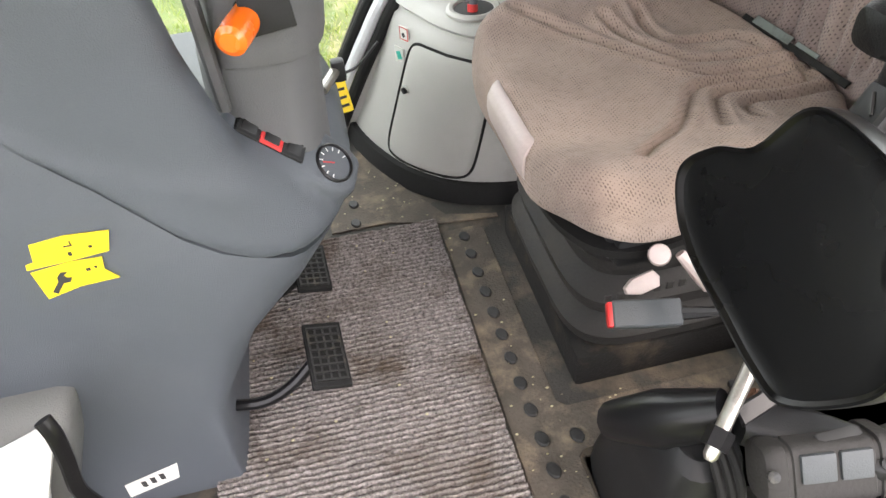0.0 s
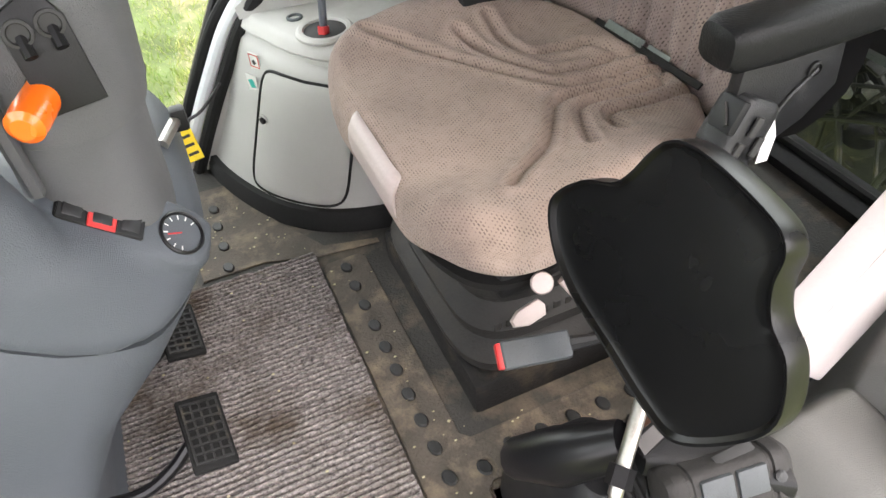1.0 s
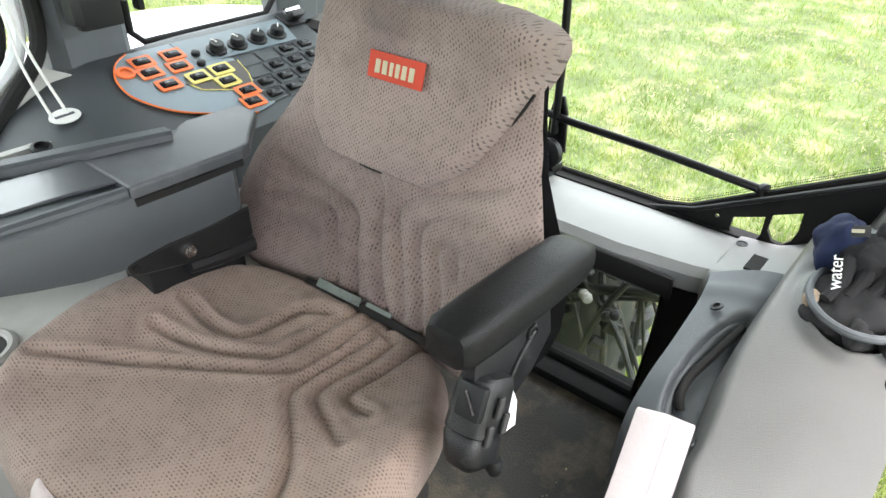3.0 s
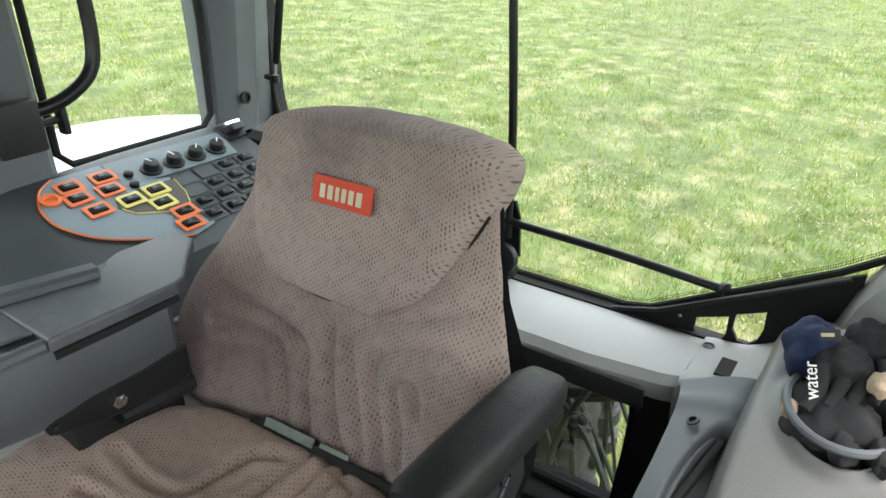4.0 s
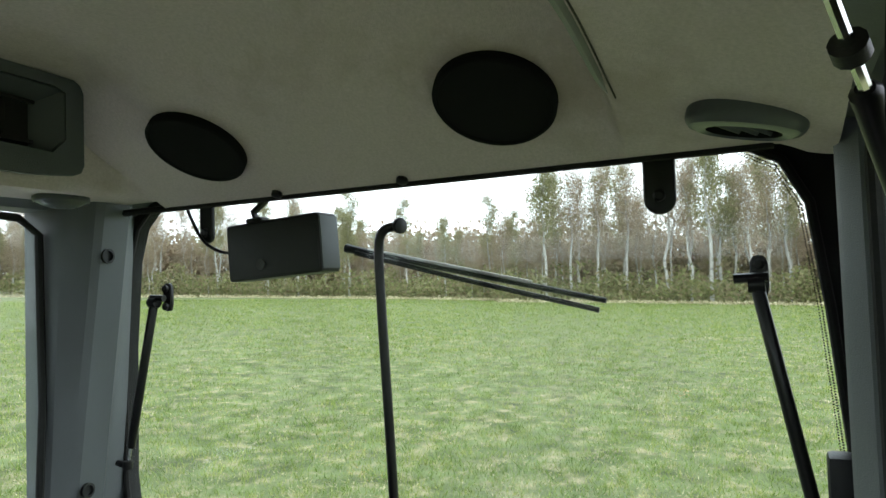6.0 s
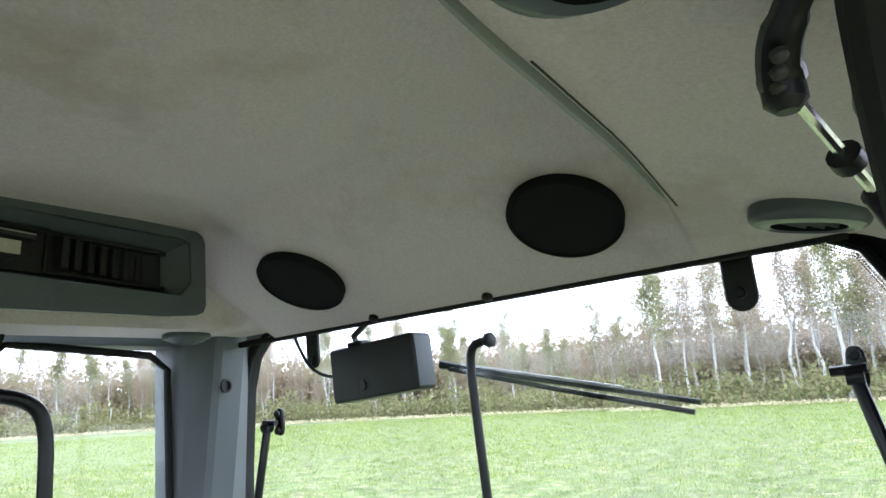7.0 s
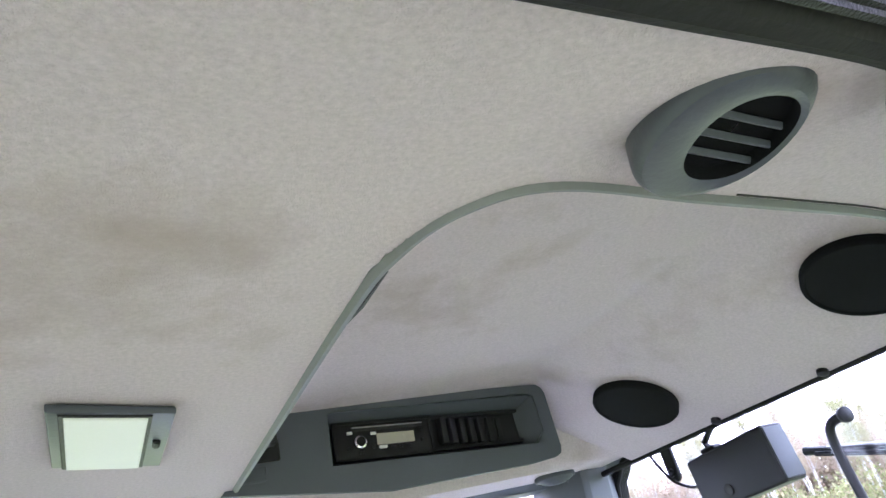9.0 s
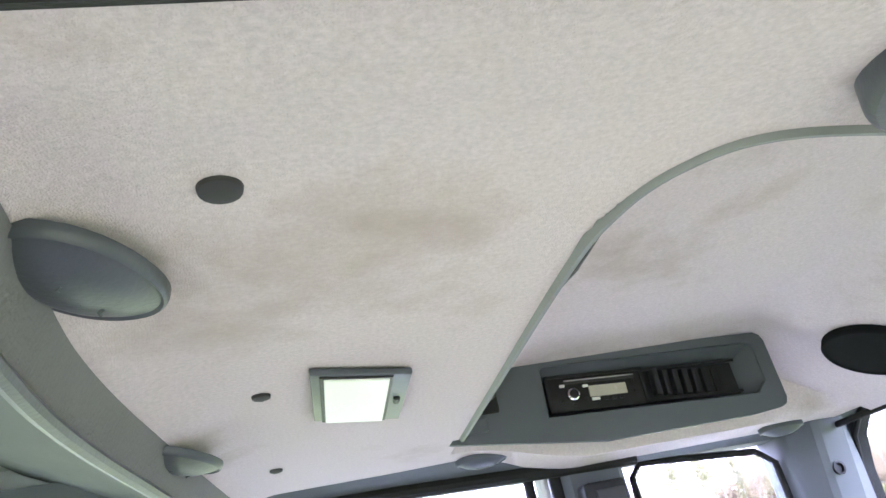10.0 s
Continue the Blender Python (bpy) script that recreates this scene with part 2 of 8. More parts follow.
    "machine": mat("oily_machinery", (0.03, 0.032, 0.033), 0.55, 0.2, var=0.5, scale=12, stain=(0.10, 0.085, 0.06), stain_at=0.6, stain_scale=12, bump=0.3),
    "grille": mat("weathered_fitting", (0.35, 0.35, 0.33), 0.5, 0.3, var=0.3),
    "ground": mat("meadow_soil", (0.108, 0.134, 0.057), 1.0, var=0.5, scale=1.6, fine=22, stain=(0.28, 0.25, 0.15), stain_at=0.58, stain_scale=2.6, bump=0.5, spec=0.1),
    "bark": mat("birch_bark", (0.40, 0.38, 0.35), 0.8, var=0.12, scale=1.5, stain=(0.10, 0.09, 0.08), stain_at=0.6, stain_scale=2.5, bump=0.3),
    "bark_dark": mat("spruce_bark", (0.10, 0.075, 0.055), 0.95, var=0.3, scale=2, bump=0.3),
    "glass": glass("window_glass", haze=0.10),
    "lens_glass": glass("gauge_glass"),
}


def leaf_mat(name, cols, trans=0.35, patch=0.0):
    m = bpy.data.materials.new(name)
    m.use_nodes = True
    nt = m.node_tree
    nt.nodes.clear()
    geo = nt.nodes.new("ShaderNodeNewGeometry")
    r = nt.nodes.new("ShaderNodeValToRGB")
    r.color_ramp.elements[0].color, r.color_ramp.elements[1].color = (*cols[0], 1), (*cols[-1], 1)
    for i, c in enumerate(cols[1:-1]):
        e = r.color_ramp.elements.new((i + 1) / (len(cols) - 1))
        e.color = (*c, 1)
    nt.links.new(geo.outputs["Random Per Island"], r.inputs[0])
    col = r.outputs[0]
    if patch:
        # broad lusher and paler patches
        tc, n = nt.nodes.new("ShaderNodeTexCoord"), nt.nodes.new("ShaderNodeTexNoise")
        n.inputs["Scale"].default_value, n.inputs["Detail"].default_value, n.inputs["Roughness"].default_value = 1.3, 5, 0.7
        nt.links.new(tc.outputs["Object"], n.inputs["Vector"])
        pr = nt.nodes.new("ShaderNodeValToRGB")
        pr.color_ramp.elements[0].position, pr.color_ramp.elements[1].position = 0.36, 0.64
        pr.color_ramp.elements[0].color = (1 - patch, 1 - patch * 0.7, 1 - patch, 1)
        pr.color_ramp.elements[1].color = (1 + patch, 1 + patch * 0.7, 1 + patch * 0.8, 1)
        nt.links.new(n.outputs[0], pr.inputs[0])
        mu = nt.nodes.new("ShaderNodeMixRGB")
        mu.blend_type = "MULTIPLY"
        mu.inputs[0].default_value = 1.0
        nt.links.new(col, mu.inputs[1])
        nt.links.new(pr.outputs[0], mu.inputs[2])
        col = mu.outputs[0]
    d, t = nt.nodes.new("ShaderNodeBsdfDiffuse"), nt.nodes.new("ShaderNodeBsdfTranslucent")
    nt.links.new(col, d.inputs[0])
    nt.links.new(col, t.inputs[0])
    mx = nt.nodes.new("ShaderNodeMixShader")
    mx.inputs[0].default_value = trans
    nt.links.new(d.outputs[0], mx.inputs[1])
    nt.links.new(t.outputs[0], mx.inputs[2])
    out = nt.nodes.new("ShaderNodeOutputMaterial")
    nt.links.new(mx.outputs[0], out.inputs[0])
    return m


M["blade"] = leaf_mat("grass_blade", [(0.135, 0.198, 0.046), (0.192, 0.258, 0.066), (0.235, 0.29, 0.088), (0.325, 0.345, 0.135), (0.145, 0.228, 0.05)], 0.4, 0.33)
M["straw"] = leaf_mat("dry_straw", [(0.40, 0.36, 0.22), (0.58, 0.52, 0.35), (0.32, 0.28, 0.16)], 0.2)
M["leaf_green"] = leaf_mat("birch_leaves", [(0.20, 0.205, 0.10), (0.27, 0.265, 0.14), (0.31, 0.285, 0.17)], 0.5)
M["leaf_brown"] = leaf_mat("budding_twigs", [(0.27, 0.215, 0.16), (0.35, 0.275, 0.20), (0.31, 0.28, 0.18)], 0.5)
M["needle"] = leaf_mat("spruce_needles", [(0.075, 0.098, 0.06), (0.10, 0.12, 0.072), (0.12, 0.135, 0.08)], 0.2)
M["bush"] = leaf_mat("undergrowth_leaves", [(0.16, 0.155, 0.085), (0.20, 0.215, 0.09), (0.27, 0.215, 0.14), (0.27, 0.30, 0.12)], 0.4)


# ---- mesh helpers ----
def put(name, bm, material, sharp=35):
    me = bpy.data.meshes.new(name)
    bmesh.ops.recalc_face_normals(bm, faces=bm.faces)
    bm.to_mesh(me)
    bm.free()
    for p in me.polygons:
        p.use_smooth = True
    me.set_sharp_from_angle(angle=radians(sharp))
    me.materials.append(material)
    return new(name, me)


def thing(name, label, category, at=(0, 0, 0), group=""):
    ob = new(name)
    ob.empty_display_size = 0.05
    ob.location = at
    return tagged(ob, label, category, group)


def part(name, bm, material, parent, label="", sharp=35):
    """One mesh under a thing or part, built in world places."""
    ob = put(name, bm, material, sharp)
    ob.parent = parent
    bpy.context.view_layer.update()
    ob.matrix_parent_inverse = parent.matrix_world.inverted()
    return tagged(ob, label)


def solo(name, bm, material, label, category, group="", kind="", sharp=35):
    return tagged(put(name, bm, material, sharp), label, category, group, kind)


def box(x0, x1, y0, y1, z0, z1, bev=0.0, seg=2, m=None):
    bm = bmesh.new()
    bmesh.ops.create_cube(bm, size=1)
    for v in bm.verts:
        v.co = Vector(((x0 + x1) / 2 + v.co.x * (x1 - x0), (y0 + y1) / 2 + v.co.y * (y1 - y0), (z0 + z1) / 2 + v.co.z * (z1 - z0)))
    if bev:
        bmesh.ops.bevel(bm, geom=bm.edges[:], offset=bev, segments=seg, affect="EDGES", profile=0.6)
    if m is not None:
        bm.transform(m)
    return bm


def smooth_line(pts, n=6, closed=False):
    """Catmull-Rom through the points."""
    P = [Vector(p) for p in pts]
    out = []
    cnt = len(P) if closed else len(P) - 1
    for i in range(cnt):
        a = P[(i - 1) % len(P)] if closed or i > 0 else P[0]
        b, c = P[i], P[(i + 1) % len(P)]
        d = P[(i + 2) % len(P)] if closed or i + 2 < len(P) else P[-1]
        for k in range(n):
            t = k / n
            out.append(0.5 * ((2 * b) + (c - a) * t + (2 * a - 5 * b + 4 * c - d) * t * t + (3 * b - a - 3 * c + d) * t ** 3))
    if not closed:
        out.append(P[-1])
    return out


def tube(pts, r, seg=10, closed=False, bm=None, flat=1.0, up=(0, 0, 1)):
    """A round rod along the points; r may be one radius or one for each point; flat squeezes it across up."""
    bm = bm or bmesh.new()
    P = [Vector(p) for p in pts]
    n = len(P)
    rad = [r] * n if isinstance(r, (int, float)) else list(r)
    rings, prev = [], None
    for i, p in enumerate(P):
        a = P[i - 1] if i > 0 else (P[-1] if closed else P[0])
        b = P[i + 1] if i + 1 < n else (P[0] if closed else P[-1])
        d = (b - a).normalized()
        if prev is None:
            s = d.cross(Vector(up))
            if s.length < 0.1:
                s = d.cross(Vector((1, 0, 0)))
        else:
            s = prev - d * prev.dot(d)
        s.normalize()
        prev = s
        w = d.cross(s)
        rings.append([bm.verts.new(p + rad[i] * (math.cos(2 * math.pi * k / seg) * s + flat * math.sin(2 * math.pi * k / seg) * w)) for k in range(seg)])
    for i in range(n if closed else n - 1):
        a, b = rings[i], rings[(i + 1) % n]
        for k in range(seg):
            bm.faces.new((a[k], a[(k + 1) % seg], b[(k + 1) % seg], b[k]))
    if not closed:
        bm.faces.new(rings[0][::-1])
        bm.faces.new(rings[-1])
    return bm


def loft(rings, caps=True, bm=None, closed=True):
    bm = bm or bmesh.new()
    R = [[bm.verts.new(Vector(p)) for p in ring] for ring in rings]
    for a, b in zip(R, R[1:]):
        m = len(a)
        for k in range(m if closed else m - 1):
            bm.faces.new((a[k], a[(k + 1) % m], b[(k + 1) % m], b[k]))
    if caps:
        bm.faces.new(R[0][::-1])
        bm.faces.new(R[-1])
    return bm


def lathe(profile, m=None, seg=24, bm=None):
    """Turned round z from (radius, z) pairs, capped at both ends."""
    new_bm = bmesh.new()
    loft([[(r * math.cos(2 * math.pi * k / seg), r * math.sin(2 * math.pi * k / seg), z) for k in range(seg)] for r, z in profile], bm=new_bm)
    if m is not None:
        new_bm.transform(m)
    if bm is None:
        return new_bm
    me = bpy.data.meshes.new("tmp")
    new_bm.to_mesh(me)
    new_bm.free()
    bm.from_mesh(me)
    bpy.data.meshes.remove(me)
    return bm


def merge(*bms):
    bm = bms[0]
    for b in bms[1:]:
        me = bpy.data.meshes.new("tmp")
        b.to_mesh(me)
        b.free()
        bm.from_mesh(me)
        bpy.data.meshes.remove(me)
    return bm


def blended(bms, voxel, rounds):
    """Closed forms grown together into one smooth skin."""
    me = bpy.data.meshes.new("tmp")
    bm = merge(*bms)
    bm.to_mesh(me)
    bm.free()
    ob = new("tmp", me)
    r = ob.modifiers.new("skin", "REMESH")
    r.mode, r.voxel_size = "VOXEL", voxel
    f = ob.modifiers.new("soft", "SMOOTH")
    f.factor, f.iterations = 0.5, rounds
    out = bpy.data.meshes.new_from_object(ob.evaluated_get(bpy.context.evaluated_depsgraph_get()))
    bpy.data.objects.remove(ob)
    bm = bmesh.new()
    bm.from_mesh(out)
    return bm


def frame_m(origin, xdir, zdir):
    """A placing whose local z is zdir and whose local x leans to xdir."""
    z = Vector(zdir).normalized()
    x = Vector(xdir)
    x = (x - z * x.dot(z)).normalized()
    y = z.cross(x)
    return Matrix(((x.x, y.x, z.x, origin[0]), (x.y, y.y, z.y, origin[1]), (x.z, y.z, z.z, origin[2]), (0, 0, 0, 1)))


def prism(poly, depth, m=None, bev=0.0, seg=2):
    """A flat outline (x, y) given thickness from z=0 to z=depth, its edges rounded."""
    bm = bmesh.new()
    f = bm.faces.new([bm.verts.new((p[0], p[1], 0)) for p in poly])
    r = bmesh.ops.extrude_face_region(bm, geom=[f])
    for v in [g for g in r["geom"] if isinstance(g, bmesh.types.BMVert)]:
        v.co.z += depth
    if bev:
        bmesh.ops.recalc_face_normals(bm, faces=bm.faces)
        es = [e for e in bm.edges if len(e.link_faces) == 2 and e.calc_face_angle(0) > 0.9 and abs(e.verts[0].co.z - e.verts[1].co.z) < 1e-6]
        bmesh.ops.bevel(bm, geom=es, offset=bev, segments=seg, affect="EDGES", profile=0.5)
    if m is not None:
        bm.transform(m)
    return bm


def plate(outer, holes, depth, m=None):
    """A flat sheet with holes right through it."""
    bm = bmesh.new()
    es = []
    for loop in (outer, *holes):
        vs = [bm.verts.new((p[0], p[1], 0)) for p in loop]
        es += [bm.edges.new((vs[i], vs[(i + 1) % len(vs)])) for i in range(len(vs))]
    r = bmesh.ops.triangle_fill(bm, use_beauty=True, edges=es)
    fs = [g for g in r["geom"] if isinstance(g, bmesh.types.BMFace)]
    e = bmesh.ops.extrude_face_region(bm, geom=fs)
    for v in [g for g in e["geom"] if isinstance(g, bmesh.types.BMVert)]:
        v.co.z += depth
    if m is not None:
        bm.transform(m)
    return bm


def oval(cx, cy, rx, ry, n=24, power=2.0):
    out = []
    for k in range(n):
        a = 2 * math.pi * k / n
        c, s = math.cos(a), math.sin(a)
        out.append((cx + rx * math.copysign(abs(c) ** (2 / power), c), cy + ry * math.copysign(abs(s) ** (2 / power), s)))
    return out


def sheet(fn, us, vs, thick=0.0, uv=None, down=(0, 0, -1)):
    """A surface over a grid; thick closes it to a slab along down."""
    bm = bmesh.new()
    lay = bm.loops.layers.uv.new("UVMap")
    T = [[bm.verts.new(Vector(fn(u, v))) for v in vs] for u in us]
    nu, nv = len(us), len(vs)

    def quad(a, b, c, d, q):
        f = bm.faces.new((a, b, c, d))
        for l, t in zip(f.loops, q):
            l[lay].uv = uv(*t) if uv else t
    for i in range(nu - 1):
        for j in range(nv - 1):
            quad(T[i][j], T[i + 1][j], T[i + 1][j + 1], T[i][j + 1], ((us[i], vs[j]), (us[i + 1], vs[j]), (us[i + 1], vs[j + 1]), (us[i], vs[j + 1])))
    if thick:
        B = [[bm.verts.new(t.co + Vector(down) * thick) for t in row] for row in T]
        for i in range(nu - 1):
            for j in range(nv - 1):
                bm.faces.new((B[i][j], B[i][j + 1], B[i + 1][j + 1], B[i + 1][j]))
        for i in range(nu - 1):
            bm.faces.new((T[i][0], B[i][0], B[i + 1][0], T[i + 1][0]))
            bm.faces.new((T[i][-1], T[i + 1][-1], B[i + 1][-1], B[i][-1]))
        for j in range(nv - 1):
            bm.faces.new((T[0][j], T[0][j + 1], B[0][j + 1], B[0][j]))
            bm.faces.new((T[-1][j], B[-1][j], B[-1][j + 1], T[-1][j + 1]))
    return bm


def sstep(a, b, x):
    t = min(1.0, max(0.0, (x - a) / (b - a)))
    return t * t * (3 - 2 * t)


def span(a, b, n):
    return [a + (b - a) * i / (n - 1) for i in range(n)]


def near_line(p, line):
    """Distance from a 2D point to a polyline."""
    best = 9.0
    for a, b in zip(line, line[1:]):
        dx, dy = b[0] - a[0], b[1] - a[1]
        t = max(0.0, min(1.0, ((p[0] - a[0]) * dx + (p[1] - a[1]) * dy) / (dx * dx + dy * dy + 1e-12)))
        best = min(best, math.hypot(p[0] - a[0] - t * dx, p[1] - a[1] - t * dy))
    return best


MID = 1.13  # middle of the cab across


def flip(y):
    return 2 * MID - y


# ---- the ground, the meadow and the wood ----
def ground_z(x, y):
    return -1.2 - 0.0204 * x + 0.0326 * y


def meadow():
    us = [-300, -120, -60, -30, -15, -8, -4, 0, 3, 6, 10, 15, 22, 32, 45, 60, 80, 100, 130, 180, 260, 400]
    bm = sheet(lambda u, v: (u, v, ground_z(u, v) + 0.05 * noise.noise((u * 0.3, v * 0.3, 0))), us, us)
    solo("ground", bm, M["ground"], "spring meadow with green grass and straw", "meadow", kind="structure")
    rng = np.random.default_rng(3)

    def blades(name, count, mat_key, hmin, hmax, width, label, rmax, lean, patchy=False):
        # denser close to the cab, in tufts
        def spots(k):
            ang = rng.uniform(-0.75, 2.6, k)
            rad = 1.9 + (rmax - 1.9) * rng.uniform(0, 1, k) ** 1.7
            return 1.0 + rad * np.cos(ang), 1.1 + rad * np.sin(ang)
        tx0, ty0 = spots(count // 24)
        cx, cy = np.repeat(tx0, 12), np.repeat(ty0, 12)
        sp = 0.035 + 0.004 * np.hypot(cx, cy)
        cx, cy = cx + rng.normal(0, 1, len(cx)) * sp, cy + rng.normal(0, 1, len(cx)) * sp
        lx, ly = spots(count // 2)
        cx, cy = np.concatenate([cx, lx]), np.concatenate([cy, ly])
        rad = np.hypot(cx - 1.0, cy - 1.1)
        keep = ~((cx < 1.8) & (cy < 2.3))
        if patchy:
            # dead grass lies in patches
            f = np.sin(cx * 1.7 + 1.3 * np.sin(cy * 1.1)) * np.sin(cy * 1.9 + 1.2 * np.sin(cx * 0.9)) + 0.7 * np.sin(cx * 4.3 + cy * 2.1) * np.sin(cy * 5.2 - cx * 1.7)
            keep &= f + rng.normal(0, 0.6, len(cx)) > 0.0
        cx, cy, rad = cx[keep], cy[keep], rad[keep]
        n = len(cx)
        h = rng.uniform(hmin, hmax, n) * (0.8 + 0.02 * rad)
        w = width * (0.8 + 0.07 * rad)
        a = rng.uniform(0, 2 * np.pi, n)
        tx, ty = rng.normal(0, lean, n) * h, rng.normal(0, lean, n) * h
        z = ground_z(cx, cy) - 0.01
        co = np.zeros((n, 3, 3))
        co[:, 0] = np.stack([cx - w * np.cos(a), cy - w * np.sin(a), z], 1)
        co[:, 1] = np.stack([cx + w * np.cos(a), cy + w * np.sin(a), z], 1)
        co[:, 2] = np.stack([cx + tx, cy + ty, z + h], 1)
        me = bpy.data.meshes.new(name)
        me.vertices.add(3 * n)
        me.loops.add(3 * n)
        me.polygons.add(n)
        me.vertices.foreach_set("co", co.ravel())
        me.loops.foreach_set("vertex_index", np.arange(3 * n, dtype=np.int32))
        me.polygons.foreach_set("loop_start", np.arange(0, 3 * n, 3, dtype=np.int32))
        me.update()
        me.materials.append(M[mat_key])
        tagged(new(name, me), label, "grass", kind="stuff")
    blades("grass", 500000, "blade", 0.03, 0.115, 0.005, "fresh green meadow grass in tufts", 88, 0.45)
    blades("straw", 260000, "straw", 0.012, 0.045, 0.0046, "pale dry straw lying in the grass", 34, 1.2, True)


def leaf_cloud(centres, size, per, rng, spread):
    """Small leaf quads scattered round the centres."""
    n = len(centres) * per
    c = np.repeat(np.asarray(centres), per, 0) + rng.normal(0, 1, (n, 3)) * spread
    d1 = rng.normal(0, 1, (n, 3))
    d1 /= np.linalg.norm(d1, axis=1)[:, None]
    d2 = np.cross(d1, rng.normal(0, 1, (n, 3)))
    d2 /= np.linalg.norm(d2, axis=1)[:, None]
    s = size * rng.uniform(0.5, 1.2, (n, 1))
    co = np.stack([c - d1 * s, c + d2 * s * 0.7, c + d1 * s, c - d2 * s * 0.7], 1)
    return co.reshape(-1, 3)


def quad_mesh(name, co, material):
    n = len(co) // 4
    me = bpy.data.meshes.new(name)
    me.vertices.add(4 * n)
    me.loops.add(4 * n)
    me.polygons.add(n)
    me.vertices.foreach_set("co", co.ravel())
    me.loops.foreach_set("vertex_index", np.arange(4 * n, dtype=np.int32))
    me.polygons.foreach_set("loop_start", np.arange(0, 4 * n, 4, dtype=np.int32))
    me.update()
    me.materials.append(material)
    return me


def tree(kind, seed, height):
    rng = np.random.default_rng(seed)
    rnd = random.Random(seed)
    names = {"birch": "tall birch with white trunk and thin spring leaves", "twiggy": "bare brown birch with budding twigs", "spruce": "dark green spruce at the wood's edge"}
    t = thing({"birch": "birch_tree", "twiggy": "bare_birch_tree", "spruce": "spruce_tree"}[kind], names[kind], "tree", group="wood edge trees")
    spruce = kind == "spruce"
    bend = [(rnd.gauss(0, 0.03) * height * (i / 8), rnd.gauss(0, 0.03) * height * (i / 8)) for i in range(9)]
    line = [Vector((bend[i][0], bend[i][1], height * i / 8)) for i in range(9)]
    r0 = height * 0.0115
    bm = tube(smooth_line(line, 3), [r0 * (1 - 0.93 * k / 24) for k in range(25)], 7)
    tips = []
    for k in range(34 if spruce else 26):
        f = rnd.uniform(0.12 if spruce else 0.38, 0.97)
        base = line[int(f * 8)].lerp(line[min(8, int(f * 8) + 1)], f * 8 % 1)
        a = rnd.uniform(0, 6.283)
        ln = height * (0.17 * (1.02 - f) + 0.02 if spruce else rnd.uniform(0.07, 0.17) * (1.25 - f))
        rise = -0.25 if spruce else rnd.uniform(0.5, 1.3)
        end = base + Vector((math.cos(a), math.sin(a), rise)).normalized() * ln
        mid = base.lerp(end, 0.5) + Vector((0, 0, 0.04 * ln))
        tube([base, mid, end], [r0 * 0.28, r0 * 0.16, r0 * 0.04], 4, bm=bm)
        for q in (0.35, 0.6, 0.85, 1.05):
            tips.append(tuple(base.lerp(end, q)))
    part("trunk", bm, M["bark_dark"] if spruce else M["bark"], t)
    if spruce:
        co = leaf_cloud(tips, 0.30, 22, rng, np.array([0.32, 0.32, 0.22]))
    elif kind == "birch":
        co = leaf_cloud(tips, 0.12, 44, rng, np.array([0.55, 0.55, 0.6]))
    else:
        co = leaf_cloud(tips, 0.085, 44, rng, np.array([0.6, 0.6, 0.75]))
    me = quad_mesh("crown", co, M["needle" if spruce else "leaf_green" if kind == "birch" else "leaf_brown"])
    c = new("crown", me)
    c.parent = t
    return t


